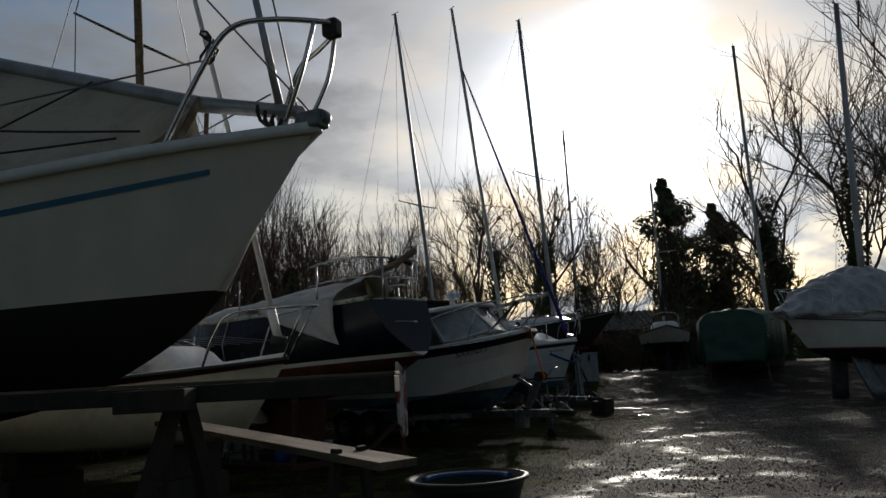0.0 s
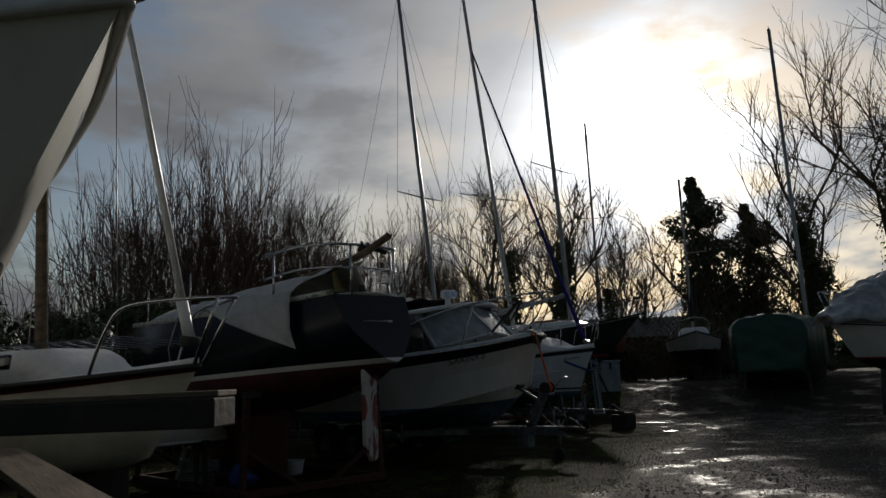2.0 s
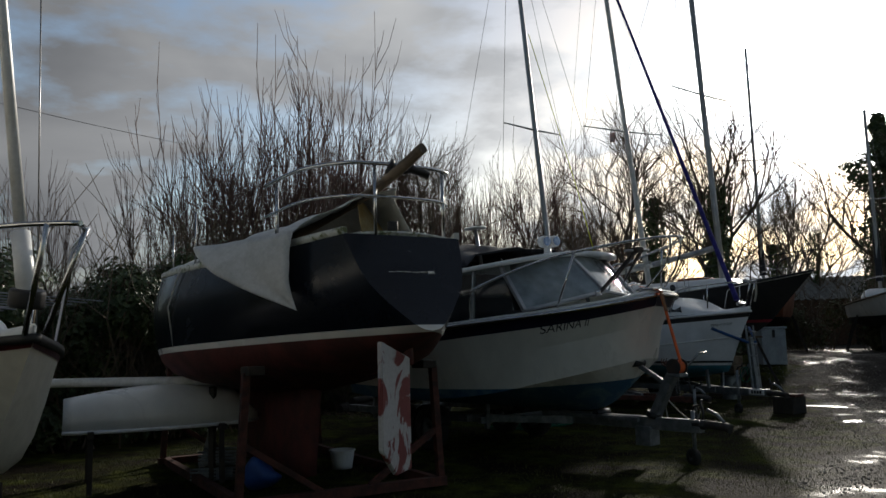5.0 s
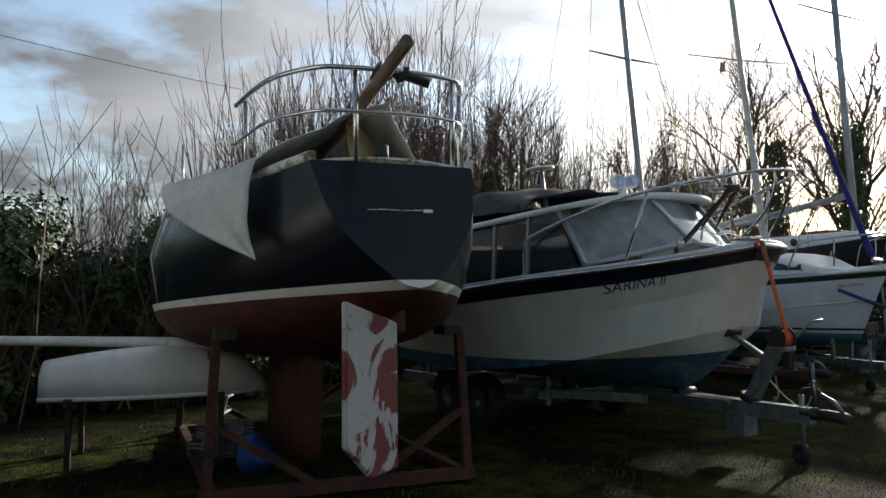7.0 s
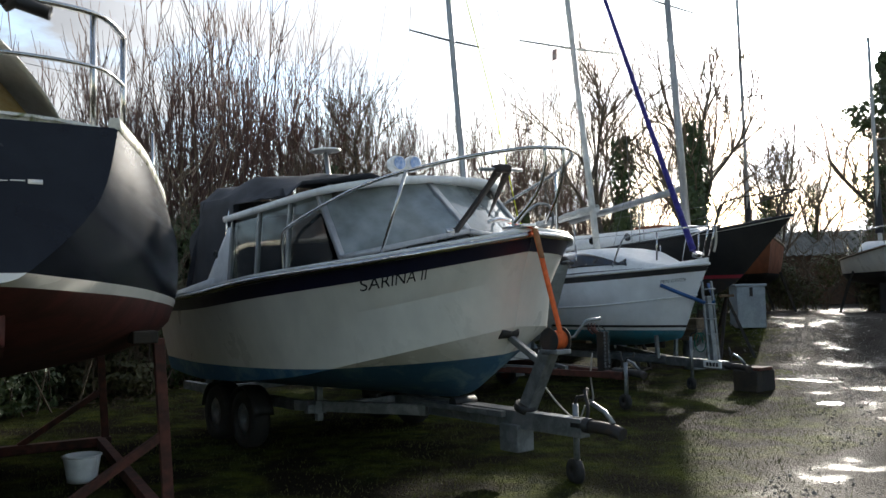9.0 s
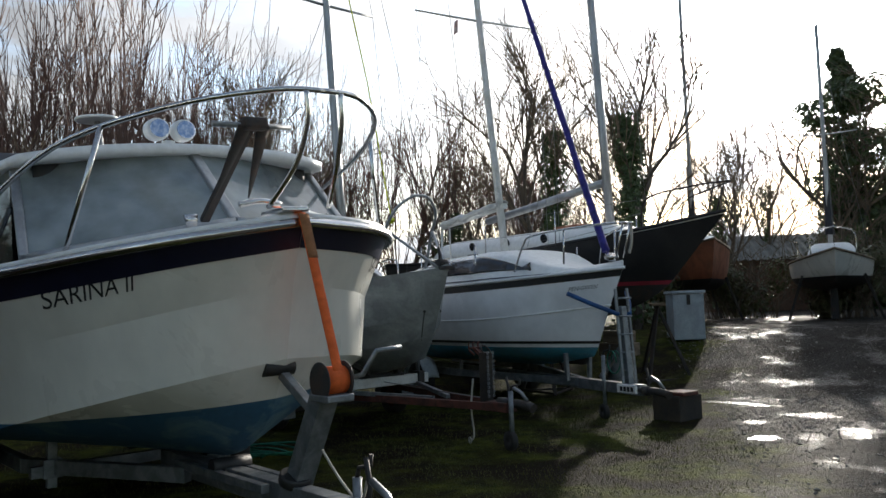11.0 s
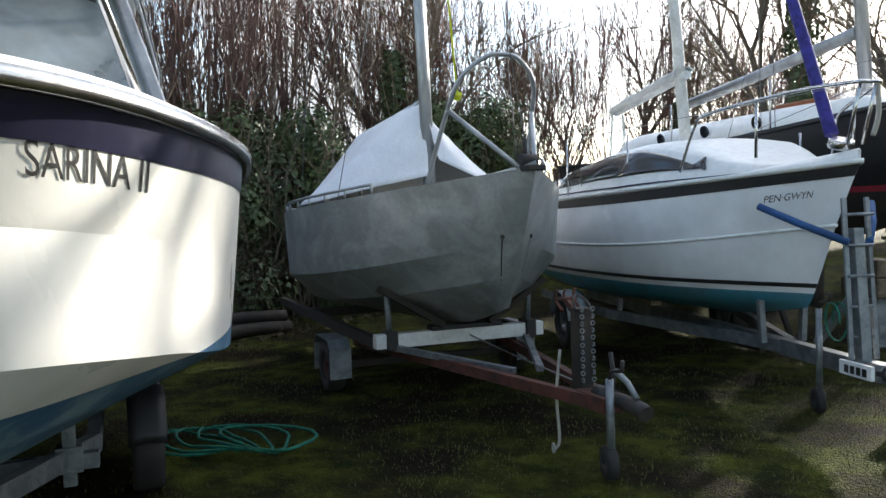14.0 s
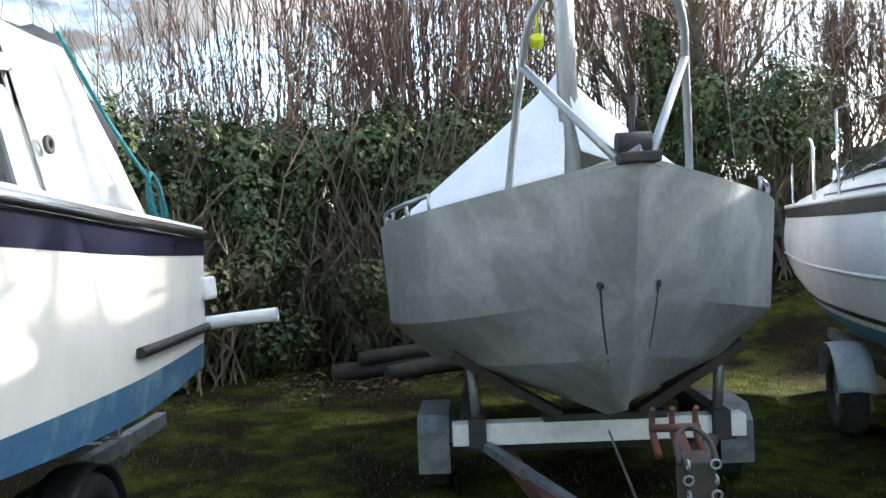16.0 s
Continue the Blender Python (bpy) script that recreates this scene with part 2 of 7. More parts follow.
M["yellow"] = mat("yellow_rope", (0.62, 0.66, 0.03), rough=0.8, fine=200, bump=0.3)
M["rope"] = mat("pale_rope", (0.45, 0.43, 0.38), rough=0.9, fine=200, bump=0.4)
M["wire"] = mat("steel_wire", (0.22, 0.22, 0.22), rough=0.4, metal=0.8, fine=100, bump=0.0)
M["patch"] = mat("red_rudder_with_white_filler", (0.22, 0.055, 0.05), (0.52, 0.5, 0.49), rough=0.75, scale=2.3, fine=30, bump=0.1, mask=(0.46, 0.49), distort=1.4)
M["teak"] = mat("varnished_wood", (0.28, 0.09, 0.035), (0.18, 0.06, 0.025), rough=0.4, scale=4, fine=40, bump=0.08, stretch=(0.3, 3, 3))
M["orangehull"] = mat("faded_orange_hull", (0.26, 0.08, 0.035), (0.18, 0.06, 0.03), rough=0.6, scale=3, fine=25, bump=0.08)
M["lens"] = mat("spotlamp_lens", (0.2, 0.32, 0.6), (0.45, 0.55, 0.75), rough=0.1, scale=30, fine=40, bump=0.1, clear=1.0)
M["bluecloth"] = mat("blue_plastic_bag", (0.02, 0.08, 0.3), rough=0.5, scale=8, fine=25, bump=0.4)
M["mesh"] = mat("grey_netting", (0.2, 0.22, 0.25), rough=0.8, fine=40, bump=0.0)
M["pinkflag"] = mat("faded_ensign", (0.5, 0.22, 0.2), (0.5, 0.45, 0.42), rough=0.9, scale=9, fine=60, bump=0.1)
M["boxsteel"] = mat("pale_blue_steel_panel", (0.34, 0.39, 0.43), (0.27, 0.31, 0.34), rough=0.5, scale=3, fine=25, bump=0.04)
M["roofing"] = mat("grey_corrugated_roof", (0.2, 0.21, 0.21), (0.13, 0.14, 0.13), rough=0.7, scale=3, fine=20, bump=0.2)
M["brickwall"] = mat("dark_brick_wall", (0.16, 0.09, 0.06), (0.1, 0.07, 0.05), rough=0.9, scale=10, fine=40, bump=0.3)
M["ochre"] = mat("ochre_canvas", (0.34, 0.24, 0.09), (0.42, 0.36, 0.22), rough=0.9, scale=3, fine=70, bump=0.1)


# ---- building helpers ----
def part(name, bm, material, parent=None, label="", smooth=False):
    me = bpy.data.meshes.new(name)
    if smooth:
        for f in bm.faces:
            f.smooth = True
    bm.to_mesh(me)
    bm.free()
    if material:
        me.materials.append(material)
    ob = new(name, me)
    ob.parent = parent
    if label:
        tagged(ob, label)
    return ob


def thing(name, x, y, heading, label, category, group="", kind="", z=0.0, size=(1, 1, 1)):
    ob = new(name)
    ob.empty_display_size = 0.2
    ob.matrix_world = pose(x, y, z, 0, 0, heading) @ Matrix.Diagonal((*size, 1))
    return tagged(ob, label, category, group, kind)


def spline(points, n):
    """n + 1 points evenly along a Catmull-Rom curve through the points."""
    p = [Vector(q) for q in points]
    if len(p) == 2:
        return [p[0].lerp(p[1], i / n) for i in range(n + 1)]
    out = []
    for i in range(n + 1):
        u = i / n * (len(p) - 1)
        k = min(int(u), len(p) - 2)
        f = u - k
        a, b, c, d = p[max(k - 1, 0)], p[k], p[k + 1], p[min(k + 2, len(p) - 1)]
        out.append(0.5 * ((2 * b) + (c - a) * f + (2 * a - 5 * b + 4 * c - d) * f * f + (3 * b - a - 3 * c + d) * f ** 3))
    return out


def tube_bm(points, r, sides=8, r2=None, bm=None, flat=1.0):
    """A round bar along the points, tapering from r to r2."""
    bm = bm or bmesh.new()
    p = [Vector(q) for q in points]
    r2 = r if r2 is None else r2
    rings = []
    side = None
    for i, c in enumerate(p):
        d = (p[min(i + 1, len(p) - 1)] - p[max(i - 1, 0)]).normalized()
        if side is None:
            side = d.orthogonal().normalized()
        else:
            side = (side - d * side.dot(d)).normalized()
        up = d.cross(side)
        rr = r + (r2 - r) * i / (len(p) - 1)
        rings.append([bm.verts.new(c + (side * math.cos(a) + up * math.sin(a) * flat) * rr) for a in (2 * math.pi * k / sides for k in range(sides))])
    for a, b in zip(rings, rings[1:]):
        for k in range(sides):
            bm.faces.new((a[k], a[(k + 1) % sides], b[(k + 1) % sides], b[k])).smooth = True
    bm.faces.new(rings[0][::-1])
    bm.faces.new(rings[-1])
    return bm


def box_bm(lo, hi, bevel=0.0, bm=None, m=None):
    own = bmesh.new()
    r = bmesh.ops.create_cube(own, size=1)
    for v in r["verts"]:
        v.co = Vector((lo[k] + (v.co[k] + 0.5) * (hi[k] - lo[k]) for k in range(3)))
    if bevel:
        bmesh.ops.bevel(own, geom=own.edges[:], offset=bevel, segments=2, affect="EDGES", profile=0.5)
    if m is not None:
        bmesh.ops.transform(own, matrix=m, verts=own.verts)
    if bm is None:
        return own
    me = bpy.data.meshes.new("tmp")
    own.to_mesh(me)
    own.free()
    bm.from_mesh(me)
    bpy.data.meshes.remove(me)
    return bm


def beam_bm(a, b, w, h, bevel=0.004):
    """A square bar from a to b."""
    a, b = Vector(a), Vector(b)
    m = Matrix.Translation(a) @ (b - a).to_track_quat("X", "Z").to_matrix().to_4x4()
    return box_bm((0, -w / 2, -h / 2), ((b - a).length, w / 2, h / 2), bevel, m=m)


def disc_bm(c, axis, r, depth, seg=20, inner=0.0, bm=None):
    """A wheel, disc or ring around the axis."""
    bm = bm or bmesh.new()
    ax = Vector(axis).normalized()
    s = ax.orthogonal().normalized()
    u = ax.cross(s)
    c = Vector(c)
    rad = [(r * 0.94, -depth / 2), (r, -depth * 0.3), (r, depth * 0.3), (r * 0.94, depth / 2)]
    if inner:
        rad += [(inner, depth / 2), (inner, -depth / 2)]
    rings = [[bm.verts.new(c + ax * h + (s * math.cos(a) + u * math.sin(a)) * q) for a in (2 * math.pi * k / seg for k in range(seg))] for q, h in rad]
    pairs = list(zip(rings, rings[1:])) + ([(rings[-1], rings[0])] if inner else [])
    for a, b in pairs:
        for k in range(seg):
            bm.faces.new((a[k], a[(k + 1) % seg], b[(k + 1) % seg], b[k])).smooth = True
    if not inner:
        bm.faces.new(rings[0][::-1])
        bm.faces.new(rings[-1])
    bmesh.ops.recalc_face_normals(bm, faces=bm.faces[:])
    return bm


def grid_bm(fn, nu, nv, thick=0.0, smooth=True):
    """A sheet fn(u, v) -> point, u and v from 0 to 1."""
    bm = bmesh.new()
    v = [[bm.verts.new(fn(i / nu, j / nv)) for j in range(nv + 1)] for i in range(nu + 1)]
    for i in range(nu):
        for j in range(nv):
            f = bm.faces.new((v[i][j], v[i + 1][j], v[i + 1][j + 1], v[i][j + 1]))
            f.smooth = smooth
    bmesh.ops.recalc_face_normals(bm, faces=bm.faces[:])
    if thick:
        bmesh.ops.solidify(bm, geom=bm.faces[:], thickness=thick)
    return bm


def hull_bm(lines, n=28, rows=4, rounded=False):
    """A hull through half-lines from keel to sheer, each from stern to bow, mirrored, with a transom."""
    bm = bmesh.new()
    curves = [spline(l, n) for l in lines]
    secs = []
    for i in range(n + 1):
        q = [c[i] for c in curves]
        if rounded:
            q = spline(q, rows * (len(q) - 1))
        else:
            q = [q[k].lerp(q[k + 1], j / rows) for k in range(len(q) - 1) for j in range(rows)] + [q[-1]]
        secs.append([Vector((p.x, max(p.y, 0.0), p.z)) for p in q])
    for sgn in (1, -1):
        vs = [[bm.verts.new((p.x, p.y * sgn, p.z)) for p in s] for s in secs]
        for i in range(n):
            for j in range(len(secs[0]) - 1):
                f = (vs[i][j], vs[i + 1][j], vs[i + 1][j + 1], vs[i][j + 1])
                bm.faces.new(f[::-1] if sgn > 0 else f).smooth = rounded or rows > 1
        # transom half
        mid = [bm.verts.new((p.x, 0, p.z)) for p in secs[0]]
        for j in range(len(mid) - 1):
            f = (mid[j], vs[0][j], vs[0][j + 1], mid[j + 1])
            bm.faces.new(f[::-1] if sgn > 0 else f)
    bmesh.ops.remove_doubles(bm, verts=bm.verts[:], dist=0.0005)
    bmesh.ops.dissolve_degenerate(bm, edges=bm.edges[:], dist=0.0003)
    bmesh.ops.recalc_face_normals(bm, faces=bm.faces[:])
    if not rounded:
        for e in bm.edges:
            if len(e.link_faces) == 2 and e.calc_face_angle(0) > radians(12):
                e.smooth = False
    for e in bm.edges:
        if len(e.link_faces) == 2 and e.calc_face_angle(0) > radians(45):
            e.smooth = False
    return bm


def hull(parent, lines, bands, rounded=False, rows=4, n=28):
    """The hull cut into painted bands: (name, material, low, high, slope, label), heights at the bow and their change per metre aft."""
    whole = hull_bm(lines, n, rows, rounded)
    for name, material, low, high, slope, label in bands:
        bm = whole.copy()
        for z, outer in ((low, False), (high, True)):
            if z is None:
                continue
            no = Vector((slope, 0, 1)).normalized()
            bmesh.ops.bisect_plane(bm, geom=bm.verts[:] + bm.edges[:] + bm.faces[:], plane_co=(0, 0, z), plane_no=no, clear_outer=outer, clear_inner=not outer)
        part(name, bm, material, parent, label)
    whole.free()


def deck(parent, sheer, drop, camber, material, name="deck", n=24, label=""):
    c = spline(sheer, n)

    def fn(u, v):
        p = c[min(int(round(u * n)), n)]
        s = v * 2 - 1
        return Vector((p.x, p.y * s * 0.985, p.z - drop + camber * (1 - s * s)))
    return part(name, grid_bm(fn, n, 8, 0.01), material, parent, label)


def strip(parent, name, line, w, h, material, n=28, dz=0.0, out=0.0, label=""):
    """A rubbing strake or toe rail along both sides of a half-line, joined round the bow."""
    c = spline(line, n)
    pts = [Vector((p.x, p.y + out, p.z + dz)) for p in c] + [Vector((p.x, -p.y - out, p.z + dz)) for p in reversed(c)]
    bm = bmesh.new()
    rings = []
    for i, p in enumerate(pts):
        d = pts[min(i + 1, len(pts) - 1)] - pts[max(i - 1, 0)]
        d.z = 0
        d = d.normalized() if d.length > 1e-6 else Vector((0, -1, 0))
        o = Vector((d.y, -d.x, 0))
        rings.append([bm.verts.new(p + o * a * w / 2 + Vector((0, 0, b * h / 2))) for a, b in ((1, 0.6), (0.7, 1), (-1, 1), (-1, -1), (0.7, -1), (1, -0.6))])
    for a, b in zip(rings, rings[1:]):
        for k in range(6):
            bm.faces.new((a[k], a[(k + 1) % 6], b[(k + 1) % 6], b[k])).smooth = True
    bm.faces.new(rings[0][::-1])
    bm.faces.new(rings[-1])
    bmesh.ops.recalc_face_normals(bm, faces=bm.faces[:])
    return part(name, bm, material, parent, label)


def surface(lines, rounded):
    """The hull as a function of u (stern to bow), w (keel line 0 upwards) and side (1 port, -1 starboard)."""
    def f(u, w, side):
        q = []
        for l in lines:
            p = [Vector(v) for v in l]
            s = u * (len(p) - 1)
            k = min(int(s), len(p) - 2)
            a, b, c, d = p[max(k - 1, 0)], p[k], p[k + 1], p[min(k + 2, len(p) - 1)]
            x = s - k
            q.append(0.5 * ((2 * b) + (c - a) * x + (2 * a - 5 * b + 4 * c - d) * x * x + (3 * b - a - 3 * c + d) * x ** 3) if len(p) > 2 else b.lerp(c, x))
        k = min(int(w), len(q) - 2)
        x = w - k
        if rounded:
            a, b, c, d = q[max(k - 1, 0)], q[k], q[k + 1], q[min(k + 2, len(q) - 1)]
            r = 0.5 * ((2 * b) + (c - a) * x + (2 * a - 5 * b + 4 * c - d) * x * x + (3 * b - a - 3 * c + d) * x ** 3)
        else:
            r = q[k].lerp(q[k + 1], x)
        return Vector((r.x, max(r.y, 0) * side, r.z))
    return f


def proud(f, u, w, side, out):
    """A point of the hull pushed outwards."""
    e = 0.004
    du = f(min(u + e, 1), w, side) - f(max(u - e, 0), w, side)
    dw = f(u, w, side) - f(u, w - 0.03, side)
    n = du.cross(dw)
    if n.length < 1e-9:
        n = Vector((1, 0, 0))
    n.normalize()
    if n.y * side < 0 and abs(n.y) > 0.02 or (abs(n.y) <= 0.02 and n.x < 0):
        n = -n
    return f(u, w, side) + n * out


def band(parent, name, f, w0, w1, material, u0=0.0, u1=1.0, out=0.006, nu=44, sides=(1, -1), label=""):
    """A painted or moulded band along the hull between two heights."""
    bm = bmesh.new()
    for side in sides:
        rows = []
        for i in range(nu + 1):
            u = u0 + (u1 - u0) * i / nu
            a, b = (w0(u) if callable(w0) else w0), (w1(u) if callable(w1) else w1)
            rows.append([bm.verts.new(proud(f, u, a + (b - a) * j / 3, side, out)) for j in range(4)])
        for r, s in zip(rows, rows[1:]):
            for j in range(3):
                bm.faces.new((r[j], s[j], s[j + 1], r[j + 1])).smooth = True
    bmesh.ops.recalc_face_normals(bm, faces=bm.faces[:])
    return part(name, bm, material, parent, label)


def at_z(f, z, lines=4):
    def w(u):
        lo, hi = 0.3, lines - 1.0
        for _ in range(18):
            m = (lo + hi) / 2
            lo, hi = (m, hi) if f(u, m, 1).z < z else (lo, m)
        return lo
    return w


def hull_text(parent, name, words, f, u0, w0, side, size, length, material, du, dw, spacing=1.0):
    """Letters laid on the hull; du and dw are the parameter steps for a metre along and up."""
    cu = bpy.data.curves.new(name, "FONT")
    cu.body, cu.size, cu.extrude, cu.space_character = words, size, 0.0, spacing
    tmp = bpy.data.objects.new(name, cu)
    scene.collection.objects.link(tmp)
    bpy.context.view_layer.update()
    me = bpy.data.meshes.new_from_object(tmp.evaluated_get(bpy.context.evaluated_depsgraph_get()))
    bpy.data.objects.remove(tmp)
    bm = bmesh.new()
    bm.from_mesh(me)
    xmax = max(v.co.x for v in bm.verts)
    bmesh.ops.triangulate(bm, faces=bm.faces[:])
    bmesh.ops.subdivide_edges(bm, edges=[e for e in bm.edges if e.calc_length() > size * 0.25], cuts=2)
    k = length / xmax
    for v in bm.verts:
        v.co = proud(f, u0 + v.co.x * k * du, w0 + v.co.y * dw, side, 0.0025)
    return part(name, bm, material, parent)


def bars(parent, name, runs, r, material, sides=8, label=""):
    """Each run of points becomes one bent tube of its own under the parent."""
    out = []
    for run in runs:
        pts = spline(run, max(6, 5 * (len(run) - 1))) if len(run) > 2 else [Vector(p) for p in run]
        out.append(part(name, tube_bm(pts, r, sides), material, parent, label))
    return out


def mast(parent, foot, top, r, material, cross=None, width=1.6, name="mast", lean=Vector((0, 0, 0))):
    a, b = Vector(foot), Vector(top)
    part(name, tube_bm([a.lerp(b, i / 6) for i in range(7)], r, 10, r * 0.75, flat=1.35), material, parent)
    if cross:
        p = a.lerp(b, (cross - a.z) / (b.z - a.z))
        for s in (1, -1):
            part("spreader", tube_bm([p, p + Vector((-0.05, s * width / 2, 0.04))], 0.022, 6, 0.015), material, parent)
    tip = part("masthead_vane", tube_bm([b + Vector((-0.12, 0, 0.03)), b + Vector((0.12, 0, 0.05))], 0.012, 5), M["iron"], parent)
    return p if cross else b


def stays(parent, pairs, r=0.004):
    for a, b in pairs:
        part("wire_stay", tube_bm([a, b], r, 4), M["wire"], parent)


def wheel(parent, c, axis, r=0.29, w=0.17, rim=None):
    t = part("tyre", disc_bm(c, axis, r, w, 24, r * 0.58), M["tyre"], parent)
    part("wheel_rim", disc_bm(c, axis, r * 0.6, w * 0.7, 18, r * 0.18), rim or M["galv"], t)
    return t


def mudguard(parent, c, r, w, material, a0=10, a1=170, flat=False):
    c = Vector(c)
    if flat:
        pts = [(-r, -0.06), (-r, 0.2), (-r * 0.72, 0.29), (r * 0.72, 0.29), (r, 0.2), (r, -0.06)]

        def fn(u, v):
            k = min(int(u * 5), 4)
            x = u * 5 - k
            return c + Vector((pts[k][0] + (pts[k + 1][0] - pts[k][0]) * x, (v - 0.5) * w, pts[k][1] + (pts[k + 1][1] - pts[k][1]) * x))
        return part("mudguard", grid_bm(fn, 20, 2, 0.006, False), material, parent)

    def fn(u, v):
        a = radians(a0 + (a1 - a0) * u)
        return c + Vector((math.cos(a) * r, (v - 0.5) * w, math.sin(a) * r - abs(v - 0.5) * 0.03))
    return part("mudguard", grid_bm(fn, 16, 4, 0.006), material, parent)


def jockey(parent, x, y, top, z=0.0, lean=0.0):
    part("jockey_tube", tube_bm([(x, y, z + 0.12), (x + lean, y, top)], 0.024, 8), M["galv"], parent)
    part("jockey_crank", tube_bm([(x + lean, y, top), (x + lean + 0.02, y, top + 0.05), (x + lean + 0.12, y, top + 0.07), (x + lean + 0.13, y, top + 0.13)], 0.012, 6), M["iron"], parent)
    part("jockey_wheel", disc_bm((x - 0.02, y, z + 0.1), (0.3, 1, 0), 0.1, 0.06, 18, 0.02), M["tyre"], parent)


def coupling(parent, x, z):
    part("coupling_body", tube_bm([(x - 0.3, 0, z), (x - 0.16, 0, z), (x - 0.02, 0, z - 0.01), (x + 0.04, 0, z - 0.03)], 0.045, 10, 0.05), M["iron"], parent)
    part("gaiter", tube_bm([(x - 0.42, 0, z), (x - 0.26, 0, z)], 0.055, 10), M["black"], parent)
    part("coupling_handle", tube_bm([(x - 0.04, 0, z + 0.04), (x - 0.12, 0, z + 0.12), (x - 0.24, 0, z + 0.17)], 0.018, 8), M["galv"], parent)
    part("brake_lever", tube_bm([(x - 0.35, 0.05, z), (x - 0.33, 0.05, z + 0.12), (x - 0.36, 0.05, z + 0.26)], 0.014, 6), M["iron"], parent)


def cloth(parent, name, fn, nu, nv, material, seed, amp=0.02, thick=0.006, label=""):
    def g(u, v):
        p = Vector(fn(u, v))
        k = noise.noise(p * 3.1 + Vector((seed, 0, 0))) * amp + noise.noise(p * 9.0 + Vector((0, seed, 0))) * amp * 0.35
        return p + Vector((k, k * 0.8, k))
    return part(name, grid_bm(g, nu, nv, thick), material, parent, label)


# ---- ground ----
def ground_z(x, y):
    far = max(0.0, min(1.0, (y - 23.2) / 5.2))
    z = 0.78 * far * far * (3 - 2 * far)
    return z + 0.03 * noise.noise(Vector((x * 0.35, y * 0.35, 0))) + 0.022 * noise.noise(Vector((x * 1.5, y * 1.5, 3))) + 0.008 * noise.noise(Vector((x * 5, y * 5, 5)))


def lane_edge(y):
    """Where the grass strip ends and the gravel lane begins."""
    return max(1.0, min(4.0, 1.1 + (y - 8.0) * 0.31)) - max(0.0, y - 21.0) * 0.12


def ground_mat():
    m = bpy.data.materials.new("wet_gravel_and_moss")
    m.use_nodes = True
    t = m.node_tree
    ln = t.links.new
    p = t.nodes["Principled BSDF"]
    tc = t.nodes.new("ShaderNodeTexCoord")
    xyz = t.nodes.new("ShaderNodeSeparateXYZ")
    ln(tc.outputs["Object"], xyz.inputs[0])

    def noise_at(scale, detail=6.0, rough=0.6):
        n = nd(t, "ShaderNodeTexNoise", Scale=scale, Detail=detail, Roughness=rough)
        ln(tc.outputs["Object"], n.inputs["Vector"])
        return n.outputs["Fac"]

    def rng(value, a, b, c=0.0, d=1.0):
        r = t.nodes.new("ShaderNodeMapRange")
        for k, v in zip(("From Min", "From Max", "To Min", "To Max"), (a, b, c, d)):
            r.inputs[k].default_value = v
        ln(value, r.inputs["Value"])
        return r.outputs[0]

    def mth(op, a, b):
        n = t.nodes.new("ShaderNodeMath")
        n.operation = op
        for i, v in enumerate((a, b)):
            if isinstance(v, float):
                n.inputs[i].default_value = v
            else:
                ln(v, n.inputs[i])
        return n.outputs[0]

    def mixc(f, a, b):
        n = t.nodes.new("ShaderNodeMix")
        n.data_type = "RGBA"
        ln(f, n.inputs["Factor"])
        for k, v in (("A", a), ("B", b)):
            if isinstance(v, tuple):
                n.inputs[k].default_value = (*v, 1)
            else:
                ln(v, n.inputs[k])
        return n.outputs["Result"]

    edge = rng(xyz.outputs["Y"], 8.0, 17.4, 1.1, 4.0)
    big, mid, fine = noise_at(0.8), noise_at(4.0), noise_at(45.0, 4.0)
    d = mth("ADD", mth("SUBTRACT", xyz.outputs["X"], edge), mth("MULTIPLY", mth("SUBTRACT", big, 0.5), 2.4))
    lane = rng(d, -0.25, 0.2)
    vor = nd(t, "ShaderNodeTexVoronoi", Scale=52.0)
    ln(tc.outputs["Object"], vor.inputs["Vector"])
    stones = mixc(rng(vor.outputs["Distance"], 0.0, 0.6), (0.095, 0.086, 0.075), (0.04, 0.035, 0.03))
    mud = mixc(rng(mid, 0.4, 0.62), (0.024, 0.019, 0.014), (0.044, 0.036, 0.027))
    gravel = mixc(rng(big, 0.35, 0.6), mud, stones)
    moss = mixc(rng(mid, 0.38, 0.62), (0.02, 0.025, 0.008), (0.072, 0.08, 0.014))
    turf = mixc(rng(noise_at(1.1), 0.42, 0.58), moss, (0.018, 0.014, 0.009))
    col = mixc(lane, turf, gravel)
    grain = t.nodes.new("ShaderNodeVectorMath")
    grain.operation = "SCALE"
    ln(col, grain.inputs[0])
    ln(rng(fine, 0.3, 0.7, 0.7, 1.25), grain.inputs["Scale"])
    ln(grain.outputs[0], p.inputs["Base Color"])
    wet = mixc(lane, (0.85, 0.85, 0.85), mixc(rng(noise_at(1.3), 0.52, 0.62), (0.9, 0.9, 0.9), (0.42, 0.42, 0.42)))
    ln(wet, p.inputs["Roughness"])
    ln(rng(lane, 0.0, 1.0, 0.03, 0.17), p.inputs["Specular IOR Level"])
    bp = nd(t, "ShaderNodeBump", Strength=0.9, Distance=0.04)
    ln(mth("ADD", fine, mth("MULTIPLY", vor.outputs["Distance"], -0.3)), bp.inputs["Height"])
    ln(bp.outputs[0], p.inputs["Normal"])
    return m


M["ground"] = ground_mat()


